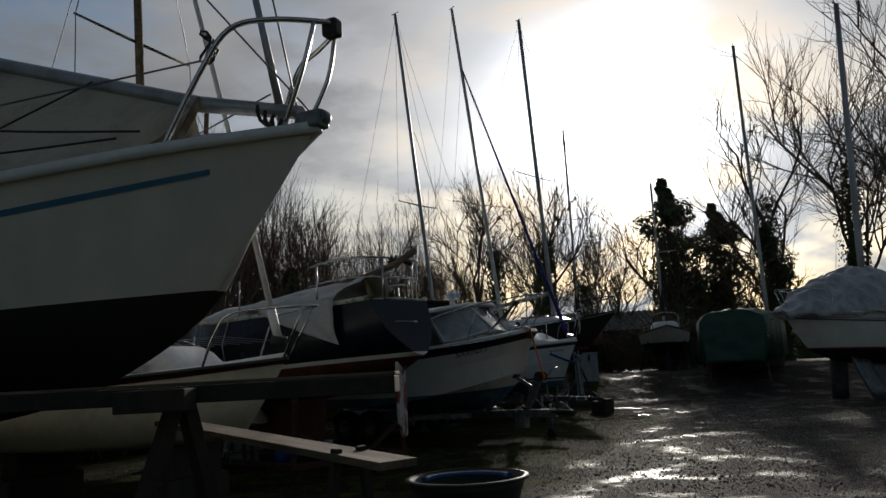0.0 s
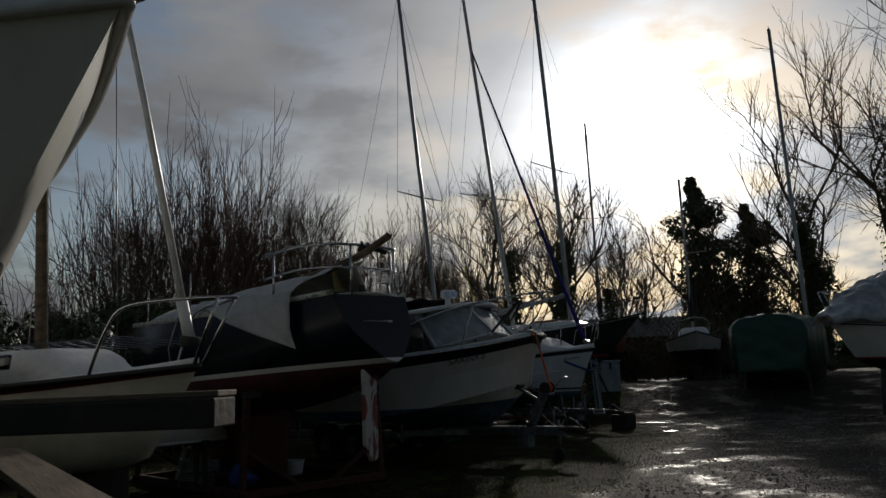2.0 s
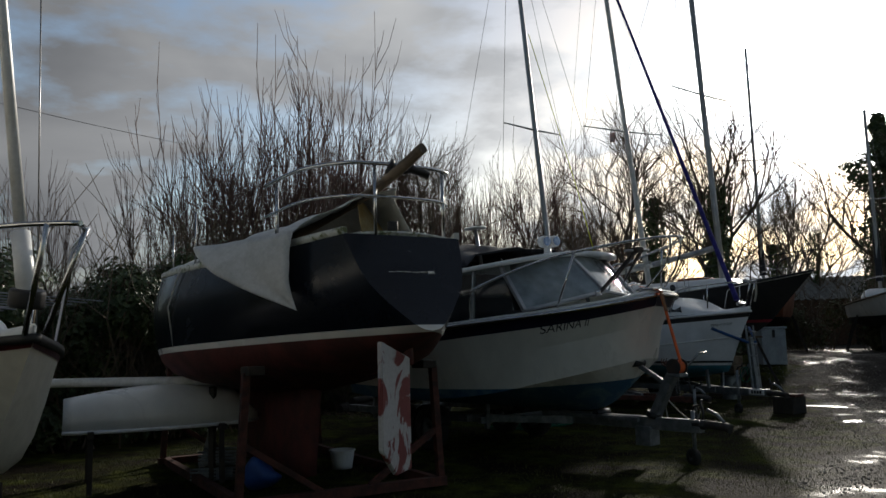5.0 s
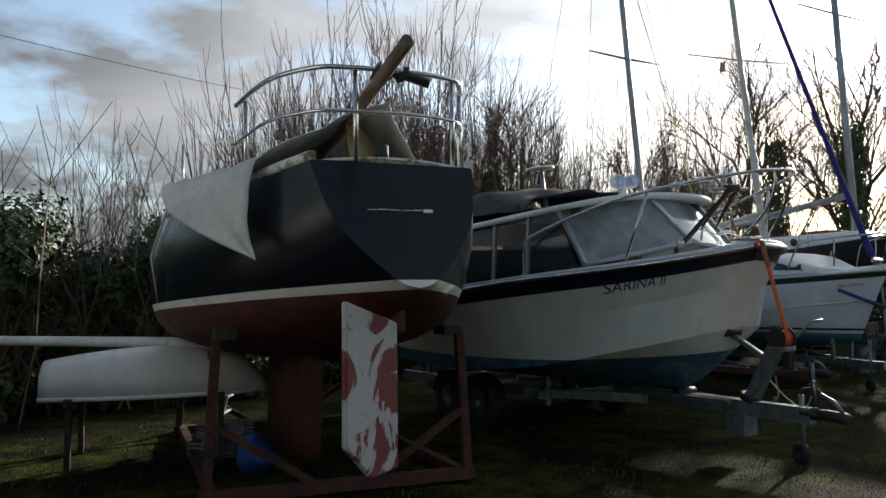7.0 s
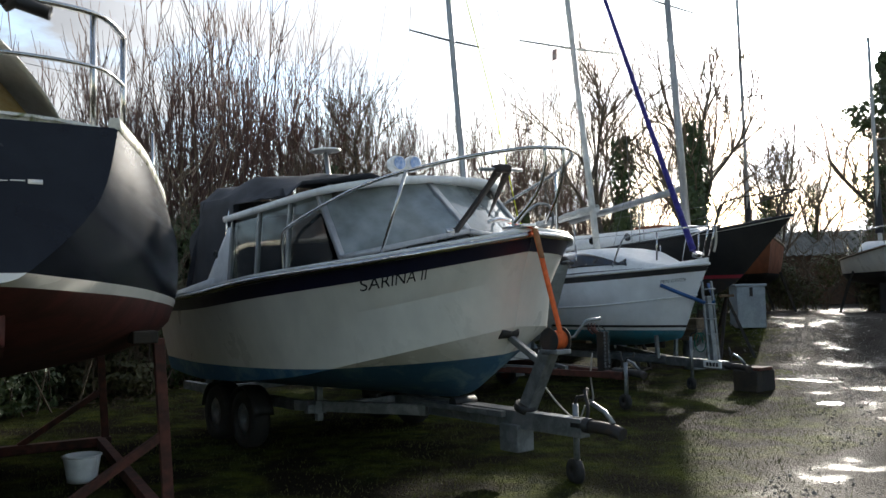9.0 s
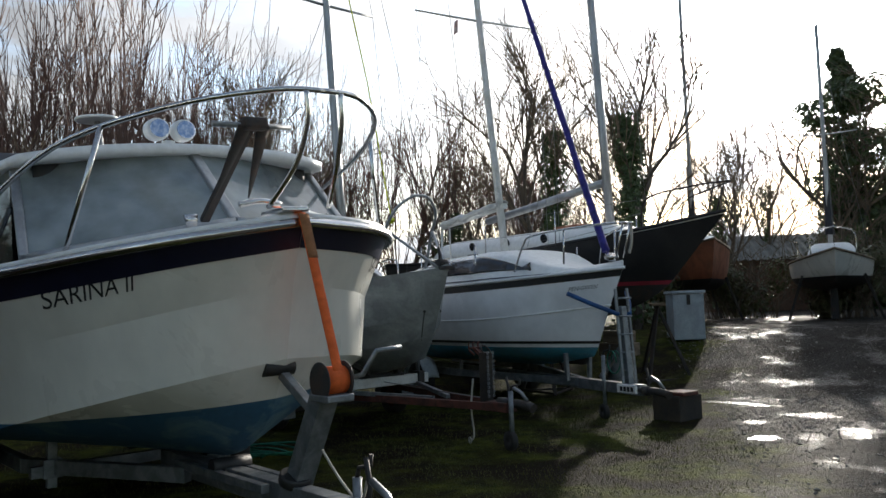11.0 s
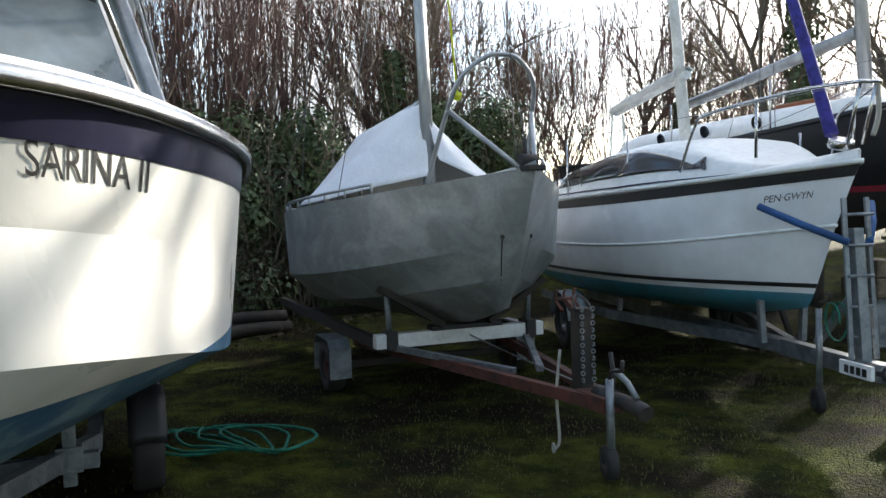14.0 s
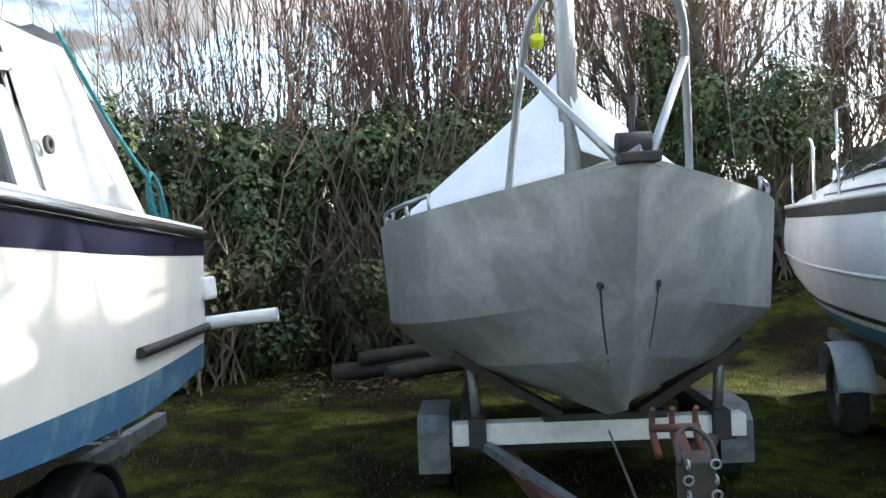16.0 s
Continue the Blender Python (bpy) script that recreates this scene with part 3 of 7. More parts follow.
def ground_sheet():
    xs = [-900, -300, -100, -40, -22] + [-14 + i * 0.2 for i in range(130)] + [14, 18, 24, 40, 100, 300, 900]
    ys = [-900, -300, -100, -40, -14] + [-5 + i * 0.2 for i in range(195)] + [36, 40, 48, 60, 100, 300, 900]
    bm = bmesh.new()
    v = [[bm.verts.new((x, y, ground_z(x, y))) for y in ys] for x in xs]
    for i in range(len(xs) - 1):
        for j in range(len(ys) - 1):
            bm.faces.new((v[i][j], v[i + 1][j], v[i + 1][j + 1], v[i][j + 1])).smooth = True
    return tagged(part("ground", bm, M["ground"]), "wet gravel lane with mossy grass along its side", "ground", kind="structure")


ground_sheet()
water = bpy.data.materials.new("puddle_water")
water.use_nodes = True
wp = water.node_tree.nodes["Principled BSDF"]
wp.inputs["Base Color"].default_value = (0.02, 0.017, 0.012, 1)
wp.inputs["Roughness"].default_value = 0.24
wn = nd(water.node_tree, "ShaderNodeTexNoise", Scale=16.0, Detail=4.0)
wb = nd(water.node_tree, "ShaderNodeBump", Strength=0.5, Distance=0.02)
water.node_tree.links.new(wn.outputs["Fac"], wb.inputs["Height"])
water.node_tree.links.new(wb.outputs[0], wp.inputs["Normal"])
for x, y, r, dz in ((4.2, 20.5, 1.3, 0.0), (3.5, 21.9, 0.8, 0.0), (4.7, 18.9, 0.9, -0.005), (3.4, 14.5, 0.9, 0.0), (1.6, 9.3, 0.8, 0.0), (5.2, 14.2, 0.9, 0.0), (1.9, 21.0, 0.6, 0.0), (5.6, 20.8, 1.0, 0.0), (4.2, 16.6, 0.8, -0.01), (2.6, 11.2, 0.6, -0.01), (5.4, 17.0, 0.7, -0.005), (5.0, 15.6, 1.2, -0.006), (6.0, 16.2, 1.1, -0.004)):
    bm = bmesh.new()
    c = [bm.verts.new((x + r * (1 + 0.25 * noise.noise(Vector((x + math.cos(a), y + math.sin(a), 1)))) * math.cos(a), y + r * 0.8 * math.sin(a), ground_z(x, y) - 0.014 + dz)) for a in (i * 0.2618 for i in range(24))]
    bm.faces.new(c)
    tagged(part("puddle", bm, water), "shallow rain puddle in the gravel lane", "puddle", kind="structure")


# ---- motor cruiser on its trailer ----
# it lies a little over to starboard on its trailer
HEEL = Matrix.Translation((0, 0, 1.5)) @ Matrix.Rotation(math.radians(4.4), 4, "X") @ Matrix.Rotation(math.radians(-1.2), 4, "Y") @ Matrix.Translation((0, 0, -1.5)) @ Matrix.Diagonal((0.885, 1.0, 0.95, 1))
SAR = [
    [(-5.3, 0, 0.74), (-3.0, 0, 0.6), (-1.9, 0, 0.57), (-1.3, 0, 0.62), (-0.9, 0, 0.82), (-0.68, 0, 1.06)],
    [(-5.3, 1.24, 0.93), (-3.8, 1.38, 0.88), (-2.3, 1.27, 0.93), (-1.35, 0.96, 1.06), (-0.82, 0.6, 1.15), (-0.55, 0, 1.22)],
    [(-5.3, 1.3, 1.35), (-3.8, 1.44, 1.32), (-2.3, 1.35, 1.38), (-1.2, 0.95, 1.48), (-0.65, 0.54, 1.56), (-0.4, 0, 1.63)],
    [(-5.3, 1.33, 1.72), (-3.8, 1.48, 1.74), (-2.3, 1.43, 1.82), (-1.0, 1.02, 1.87), (-0.42, 0.58, 1.92), (-0.22, 0, 1.97)]]
sar = thing("motor_cruiser", 1.625, 14.645, -31.75, "white cabin cruiser with navy band and blue bottom", "motor boat")
sar.matrix_world = sar.matrix_world @ HEEL
hull(sar, SAR, [("antifouling", M["bluebottom"], None, 0.97, 0.02, "worn blue antifouling paint"), ("hull_side", M["white"], 0.97, None, 0.02, "")], n=88)
sf = surface(SAR, False)
band(sar, "sheer_band", sf, lambda u: 2.68 - 0.08 * u, 2.93, M["navyband"], out=0.005, label="navy blue band below the gunwale")
strip(sar, "rubbing_strake", SAR[3], 0.07, 0.05, M["steel"], n=44, dz=-0.005, out=0.01, label="steel capped rubbing strake")
strip(sar, "gunwale_moulding", SAR[3], 0.05, 0.03, M["grp"], n=44, dz=0.035, out=-0.02)
deck(sar, SAR[3], -0.02, 0.07, M["grp"])
for side in (-1, 1):
    hull_text(sar, "boat_name", "SARINA II", sf, 0.575 if side < 0 else 0.75, 2.42 if side < 0 else 2.38, side, 0.152, 0.7, M["black"], 0.21 if side < 0 else -0.21, 2.4)


def sar_cabin():
    zt = 2.54
    # roof slab with a rounded lip
    def roof(u, v):
        x = -1.5 - 2.35 * u
        y = (v * 2 - 1) * (1.06 - 0.06 * (1 - min(1, u * 5)))
        return Vector((x - (0.16 * (abs(v * 2 - 1)) ** 4 * max(0, 1 - u * 4)), y, zt + 0.02 + 0.07 * (1 - (v * 2 - 1) ** 2) - 0.03 * u))
    part("wheelhouse_roof", grid_bm(roof, 16, 14, 0.06), M["grp"], sar, "white moulded wheelhouse roof")
    bl, bc = Vector((-1.42, 1.06, 1.93)), Vector((-1.05, 0, 2.07))
    tl, tc = Vector((-1.9, 0.97, zt)), Vector((-1.66, 0, zt + 0.1))
    for s in (-1, 1):
        m = Vector((1, s, 1))
        a, b, c, d = bc, bl * m, tl * m, tc
        def pane(u, v, a=a, b=b, c=c, d=d):
            return a.lerp(b, u).lerp(d.lerp(c, u), v) + Vector((0.05 * math.sin(math.pi * u), 0, 0))
        g = part("windscreen_pane", grid_bm(pane, 10, 4), M["screen"], sar)
        part("windscreen_pillar", beam_bm(b, c, 0.05, 0.06, 0.01), M["alu"], sar)
        part("screen_lower_frame", tube_bm([a.lerp(b, i / 8) + Vector((0.05 * math.sin(math.pi * i / 8), 0, 0)) for i in range(9)], 0.024, 8), M["alu"], sar)
        # side windows
        y0, y1 = 1.1 * s, 0.99 * s
        xs = [-1.5, -2.38, -3.05, -3.72]
        for i in range(3):
            xa, xb = xs[i], xs[i + 1]
            lo = lambda x: 1.86 - 0.04 * (x + 1.4) / -2.4
            q = [Vector((xa + (0.0 if i else 0.02), y0, lo(xa) + 0.03)), Vector((xb, y0, lo(xb) + 0.03)), Vector((xb - 0.0, y1, zt)), Vector((xa - (0.42 if i == 0 else 0), y1, zt))]
            g = part("side_window", grid_bm(lambda u, v, q=q: q[0].lerp(q[1], u).lerp(q[3].lerp(q[2], u), v), 2, 2), M["glass"], sar)
            part("window_post", beam_bm((xb, y0, lo(xb)), (xb, y1, zt), 0.035, 0.045, 0.006), M["alu"], sar)
        part("window_sill", beam_bm((-1.4, y0, 1.88), (-4.2, y0 * 1.03, 1.8), 0.05, 0.05, 0.01), M["alu"], sar)
        part("roof_gutter", beam_bm((-1.88, y1 * 1.02, zt - 0.01), (-3.95, y1 * 1.02, zt - 0.03), 0.035, 0.04, 0.008), M["alu"], sar)
        # white quarter panel behind the windows
        def quarter(u, v):
            x0, x1 = -3.74 - 0.0 * v, -4.45 + 0.55 * v
            return Vector((x0 + (x1 - x0) * u, (y0 + (y1 - y0) * v), 1.8 + 0.62 * v))
        part("quarter_panel", grid_bm(quarter, 4, 6, 0.03), M["grp"], sar)
        part("air_vent", disc_bm((-4.0, y0 * 0.99 + 0.02 * s, 2.15), (0, 1, 0), 0.045, 0.02, 14, 0.02), M["black"], sar)
        # cockpit coaming
        def coam(u, v):
            return Vector((-4.0 - 1.3 * u, (1.18 - 0.08 * u) * s, 1.76 - 0.03 * u + 0.14 * v * (1 - 0.4 * u)))
        part("cockpit_coaming", grid_bm(coam, 6, 2, 0.04), M["grp"], sar)
    part("windscreen_mullion", beam_bm(bc, tc, 0.06, 0.05, 0.01), M["alu"], sar)
    # inside: dash, curtain rail, bulkhead and seats
    part("dashboard", box_bm((-1.95, -0.88, 1.82), (-1.6, 0.88, 1.94), 0.03), M["black"], sar)
    part("cabin_sole", box_bm((-4.3, -0.85, 1.12), (-2.4, 0.85, 1.16), 0.01), M["iron"], sar)
    for y in (-0.55, 0.55):
        part("helm_seat", box_bm((-3.0, y - 0.25, 1.14), (-2.5, y + 0.25, 1.8), 0.06), M["canopy"], sar)
    def curtain(u, v):
        return Vector((-1.78 + 0.02 * math.sin(u * 40), (u * 2 - 1) * 0.9, zt + 0.02 - 0.3 * v * (0.75 + 0.25 * math.sin(math.pi * u * 3))))
    part("curtain", grid_bm(curtain, 40, 4, 0.004), M["black"], sar)
    # canopy over the cockpit
    prof = [(1.03, 1.8), (1.0, 2.3), (0.95, 2.8), (0.75, 2.97), (0, 3.03), (-0.75, 2.97), (-0.95, 2.8), (-1.0, 2.3), (-1.03, 1.8)]
    def canopy(u, v):
        k = min(int(v * 8), 7)
        f = v * 8 - k
        y = prof[k][0] + (prof[k + 1][0] - prof[k][0]) * f
        z = prof[k][1] + (prof[k + 1][1] - prof[k][1]) * f
        zz = max(z, 2.6 + 0.1 * u) if u < 0.55 else z
        return (-2.6 - 2.1 * u - (0.5 if z < 2.5 else 0.1) * max(0, u - 0.6) * 2, y * 0.98, zz - 0.05 * math.sin(u * 9) * (z > 2.8) - 0.22 * (1 - u) * (z > 2.7))
    cloth(sar, "canopy", canopy, 20, 32, M["canopy"], 4.0, 0.03, 0.008, "dark canvas cockpit canopy")
    for s in (-1, 1):
        part("canopy_hoop", tube_bm(spline([(-3.95, 1.0 * s, 1.85), (-3.95, 0.97 * s, 2.5), (-3.9, 0.8 * s, 2.8)], 8), 0.018, 8), M["steel"], sar)
    def aft(u, v):
        return (-4.65 - 0.5 * (1 - v), (u * 2 - 1) * (1.08 - 0.15 * v), 1.75 + 1.05 * v)
    cloth(sar, "canopy_aft_curtain", aft, 8, 8, M["canopy"], 9.0, 0.03)
    def skirt(u, v, s=1):
        return (-3.95 - (0.65 + 0.5 * (1 - v)) * u, 1.12 - 0.16 * v, 1.8 + (0.95) * v)
    cloth(sar, "canopy_side_curtain", skirt, 6, 8, M["tarp"], 2.0, 0.01, label="grey clear-plastic canopy side")
    # roof gear
    part("searchlight_base", tube_bm([(-2.0, 0, 2.6), (-2.0, 0, 2.74)], 0.06, 10, 0.045), M["grp"], sar)
    for s in (-1, 1):
        h = part("searchlight", disc_bm((-1.96, 0.09 * s, 2.81), (1, 0, 0), 0.078, 0.1, 20), M["grp"], sar, "white twin searchlight")
        part("lens", disc_bm((-1.895, 0.09 * s, 2.81), (1, 0, 0), 0.062, 0.012, 20), M["lens"], h, "blue-tinted lens")
    part("antenna_post", tube_bm([(-3.42, 0, 2.5), (-3.48, 0, 3.18)], 0.035, 8, 0.025), M["alu"], sar)
    part("antenna_dome", disc_bm((-3.48, 0, 3.2), (0, 0, 1), 0.17, 0.025, 24), M["grp"], sar)


sar_cabin()
for s in (-1, 1):
    bars(sar, "bow_rail", [[(-2.4, 1.12 * s, 1.86), (-2.36, 1.12 * s, 2.16), (-2.15, 1.1 * s, 2.29), (-1.1, 0.95 * s, 2.5), (-0.35, 0.62 * s, 2.58), (0.05, 0.25 * s, 2.61), (0.12, 0, 2.61)]], 0.016, M["steel"])
    bars(sar, "rail_stanchion", [[(-0.95, 0.98 * s, 1.9), (-0.72, 0.82 * s, 2.55)], [(0.12, 0.1 * s, 2.6), (0.1, 0.1 * s, 2.45), (-0.02, 0.12 * s, 2.25), (-0.25, 0.18 * s, 2.05)]], 0.014, M["steel"])
part("mooring_cleat", tube_bm(spline([(-0.5, -0.22, 2.1), (-0.5, -0.1, 2.12), (-0.5, 0.02, 2.1)], 8), 0.018, 8), M["steel"], sar)
part("bollard", tube_bm([(-0.85, -0.35, 2.02), (-0.85, -0.35, 2.09)], 0.03, 10, 0.04), M["steel"], sar)
part("bow_roller", box_bm((-0.45, -0.13, 2.02), (-0.19, 0.03, 2.05), 0.01), M["steel"], sar)
anchor = thing("anchor", 1.625, 14.645, -31.75, "dark galvanised folding anchor lashed upright on foredeck", "anchor")
anchor.matrix_world = anchor.matrix_world @ HEEL @ Matrix.Translation((0.14, -0.2, 0))
part("shank", beam_bm((-1.05, -0.05, 2.06), (-0.42, -0.02, 2.5), 0.05, 0.03), M["iron"], anchor)
for s in (-1, 1):
    def fluke(u, v, s=s):
        w = 0.07 * (1 - u) ** 0.8 + 0.004
        return Vector((-0.42 - 0.36 * u, s * (0.05 + 0.05 * u) + (v - 0.5) * w, 2.5 - 0.34 * u))
    part("fluke", grid_bm(fluke, 6, 2, 0.012), M["iron"], anchor)
part("crown", box_bm((-0.48, -0.07, 2.47), (-0.38, 0.07, 2.54), 0.02), M["iron"], anchor)
part("stock", tube_bm([(-0.44, -0.22, 2.5), (-0.44, 0.22, 2.5)], 0.016, 8), M["galv"], anchor)
quarter = at_z(sf, 1.17)
part("quarter_strake", tube_bm([proud(sf, 0.021 * i, quarter(0.021 * i), 1, 0.016) for i in range(10)], 0.026, 8), M["black"], sar)
part("transom_box", box_bm((-5.43, 1.1, 1.33), (-5.2, 1.34, 1.47), 0.02), M["grp"], sar)
part("outboard_bracket", tube_bm([(-5.28, 1.0, 1.2), (-5.42, 1.2, 1.18), (-5.5, 1.4, 1.18), (-5.5, 1.66, 1.18)], 0.045, 10), M["grp"], sar)
rope = thing("coiled_rope", 1.625, 14.645, -31.75, "teal rope coil hanging from the canopy edge", "rope")
rope.matrix_world = rope.matrix_world @ HEEL
for k in range(4):
    part("rope_loop", tube_bm([(-4.85 + 0.1 * math.cos(a) + 0.02 * k, 1.24 + 0.012 * k, 1.9 + 0.16 * math.sin(a + 0.2 * k)) for a in (i * 0.45 for i in range(15))], 0.011, 6), M["teal"], rope)
part("rope_fall", tube_bm(spline([(-4.85, 1.23, 2.02), (-4.6, 1.14, 2.35), (-4.4, 1.03, 2.78)], 8), 0.011, 6), M["teal"], rope)
# trailer
tr = thing("boat_trailer", 1.625, 14.645, -31.75, "galvanised boat trailer with winch post and orange strap", "trailer", size=(0.92, 1, 0.95))
part("drawbar", beam_bm((-2.2, 0, 0.46), (0.25, 0, 0.46), 0.1, 0.14), M["galv"], tr)
for s in (-1, 1):
    part("drawbar_rail", beam_bm((-1.75, 0.11 * s, 0.5), (-0.55, 0.1 * s, 0.5), 0.05, 0.05), M["galv"], tr)
    part("chassis_rail", beam_bm((-1.6, 0.1 * s, 0.44), (-2.9, 0.72 * s, 0.44), 0.07, 0.1), M["galv"], tr)
    part("chassis_rail", beam_bm((-2.9, 0.72 * s, 0.44), (-5.9, 0.72 * s, 0.44), 0.07, 0.1), M["galv"], tr)
    for x in (-3.4, -4.1):
        wheel(tr, (x, 0.98 * s, 0.29), (0, 1, 0))
    mudguard(tr, (-3.4, 0.98 * s, 0.3), 0.33, 0.2, M["black"])
    mudguard(tr, (-4.1, 0.98 * s, 0.3), 0.33, 0.2, M["black"])
    for x, y in ((-2.65, 0.62), (-5.2, 0.7)):
        part("bunk_post", beam_bm((x, y * s, 0.3), (x, y * s, 0.74), 0.06, 0.06), M["galv"], tr)
        part("bunk_clamp", box_bm((x - 0.05, y * s - 0.06, 0.37), (x + 0.05, y * s + 0.06, 0.5), 0.006), M["galv"], tr)
        part("side_roller", tube_bm([(x - 0.1, y * s, 0.77), (x + 0.1, y * s, 0.8)], 0.07, 12), M["black"], tr)
part("cross_member", beam_bm((-2.65, -0.75, 0.42), (-2.65, 0.75, 0.42), 0.07, 0.08), M["galv"], tr)
part("cross_member", beam_bm((-5.2, -0.75, 0.42), (-5.2, 0.75, 0.42), 0.07, 0.08), M["galv"], tr)
for x in (-1.2, -2.65, -5.2):
    part("keel_roller", tube_bm([(x, -0.12, 0.54), (x, 0.12, 0.54)], 0.05, 12), M["black"], tr)
part("drawbar_bracket", box_bm((-0.62, -0.09, 0.2), (-0.4, 0.09, 0.42), 0.01), M["galv"], tr)
part("winch_post", beam_bm((-0.42, 0.02, 0.5), (-0.1, 0.02, 1.06), 0.11, 0.11), M["galv"], tr)
part("post_collar", disc_bm((-0.4, 0, 0.56), (0.4, 0, 1), 0.09, 0.06, 16), M["black"], tr)
part("post_arm", beam_bm((-0.2, 0.04, 0.9), (-0.6, 0.04, 1.12), 0.05, 0.05), M["galv"], tr)
part("bow_snubber", tube_bm([(-0.6, -0.08, 1.16), (-0.6, 0.1, 1.16)], 0.05, 10), M["black"], tr)
winch = part("winch", box_bm((-0.15, -0.05, 1.0), (0.03, 0.11, 1.04), 0.008), M["galv"], tr)
for y in (-0.04, 0.1):
    part("winch_cheek", disc_bm((-0.06, y, 1.11), (0, 1, 0), 0.1, 0.008, 20), M["iron"], winch)
part("winch_drum", tube_bm([(-0.06, -0.035, 1.11), (-0.06, 0.095, 1.11)], 0.075, 14), M["orange"], winch, "drum wound with orange strap")
part("winch_handle", tube_bm([(-0.06, 0.12, 1.11), (0.0, 0.18, 1.13), (0.12, 0.19, 1.26), (0.14, 0.33, 1.27)], 0.014, 8), M["galv"], winch)
def strap(u, v):
    p = Vector((-0.45, -0.07, 2.07)).lerp(Vector((-0.165, -0.06, 2.0)), min(1, u * 5)) if u < 0.2 else Vector((-0.165, -0.06, 2.0)).lerp(Vector((0.0, 0.04, 1.13)), (u - 0.2) / 0.8)
    return p + Vector((0, (v - 0.5) * 0.055, 0))
part("winch_strap", grid_bm(strap, 30, 2, 0.004), M["orange"], tr, "orange webbing strap")
def worn(u, v):
    return Vector((-0.158, -0.06, 2.0)).lerp(Vector((-0.121, -0.028, 1.76)), u) + Vector((0.002, (v - 0.5) * 0.057, 0))
part("strap_sleeve", grid_bm(worn, 10, 2, 0.004), M["brownstrap"], tr)
part("cable", tube_bm(spline([(-0.3, 0.06, 0.8), (-0.1, 0.08, 0.6), (0.1, 0.08, 0.5), (0.2, 0.06, 0.62)], 12), 0.007, 6), M["rope"], tr)
coupling(tr, 0.57, 0.48)
jockey(tr, 0.08, 0.08, 0.62)

# ---- steel yacht ----
GREY = [
    [(-5.8, 0, 0.9), (-4.2, 0, 0.68), (-2.5, 0, 0.6), (-1.25, 0, 0.68), (-0.45, 0, 0.88)],
    [(-5.8, 0.22, 1.0), (-4.2, 0.6, 0.86), (-2.5, 0.92, 0.85), (-1.25, 0.62, 0.95), (-0.3, 0, 1.13)],
    [(-5.8, 0.36, 1.2), (-4.2, 0.78, 1.1), (-2.5, 1.15, 1.09), (-1.25, 0.85, 1.19), (-0.2, 0, 1.4)],
    [(-5.8, 0.4, 1.7), (-4.2, 0.82, 1.66), (-2.5, 1.18, 1.69), (-1.25, 0.9, 1.77), (0, 0, 1.92)]]
grey = thing("steel_yacht", 0.95, 19.13, -32.3, "bare grey steel sailing boat under a white sheet", "sailing boat", size=(1, 1, 0.95))
hull(grey, GREY, [("hull_plating", M["steelhull"], None, None, 0.0, "")])
deck(grey, GREY[3], 0.02, 0.06, M["steelhull"])
gf = surface(GREY, False)
for s in (-1, 1):
    pts = [gf(0.06 + 0.055 * i, 3, s) for i in range(14)]
    for p in pts:
        part("toe_rail_post", tube_bm([p + Vector((0, -0.03 * s, 0)), p + Vector((0, -0.03 * s, 0.075))], 0.009, 5), M["alu"], grey)
    part("toe_rail", tube_bm([p + Vector((0, -0.03 * s, 0.08)) for p in pts], 0.013, 6), M["alu"], grey)
    part("hawse_hole", disc_bm(proud(gf, 0.955, 2.1, s, 0.004), (0.4, s, 0), 0.016, 0.016, 14), M["black"], grey)
    band(grey, "rust_streak", gf, 0.95, 2.08, M["iron"], 0.9535, 0.9562, 0.002, 8, (s,), "dark stain running down from the hole")
    bars(grey, "pulpit_brace", [[(-0.1, 0.05 * s, 1.9), (-0.67, 0.345 * s, 2.4)]], 0.018, M["alu"])
bars(grey, "pulpit_hoop", [[(-0.95, 0.42, 1.83), (-0.72, 0.36, 2.3), (-0.55, 0.3, 2.6), (-0.46, 0.14, 2.76), (-0.45, 0, 2.79), (-0.46, -0.14, 2.76), (-0.55, -0.3, 2.6), (-0.72, -0.36, 2.3), (-0.95, -0.42, 1.83)]], 0.018, M["alu"])
part("anchor_windlass", tube_bm([(-0.12, -0.06, 1.97), (-0.12, 0.06, 1.97)], 0.045, 12), M["iron"], grey)
part("bow_plate", box_bm((-0.25, -0.07, 1.89), (0.02, 0.07, 1.93), 0.008), M["iron"], grey)
part("deck_fitting", tube_bm([(-0.15, 0, 1.93), (-0.17, 0.01, 2.08), (-0.2, 0.03, 2.16)], 0.014, 6), M["iron"], grey)
mast(grey, (-1.95, 0, 1.75), (-3.0, 0.15, 11.5), 0.055, M["alu"], 5.75, 1.6)
GM = Vector((-2.38, 0.06, 5.75))
GT = Vector((-2.99, 0.15, 11.4))
stays(grey, [(GT, (-0.1, 0, 1.95)), (GT, (-2.43, 0.86, 5.79)), (GT, (-2.43, -0.74, 5.79)), ((-2.43, 0.86, 5.79), (-2.3, 1.1, 1.7)), ((-2.43, -0.74, 5.79), (-2.3, -1.1, 1.7)), (GT, (-5.7, 0, 1.72)), (GM, (-1.6, -0.95, 1.74)), (GM, (-3.1, -1.2, 1.7))])
yr = thing("yellow_line", 0.95, 19.13, -32.3, "fluorescent yellow rope tied to the pulpit hoop", "rope", size=(1, 1, 0.95))
part("rope_fall", tube_bm([(-0.63, -0.28, 2.5), (-1.2, -0.15, 4.3), (-2.4, 0, 7.8)], 0.008, 6), M["yellow"], yr)
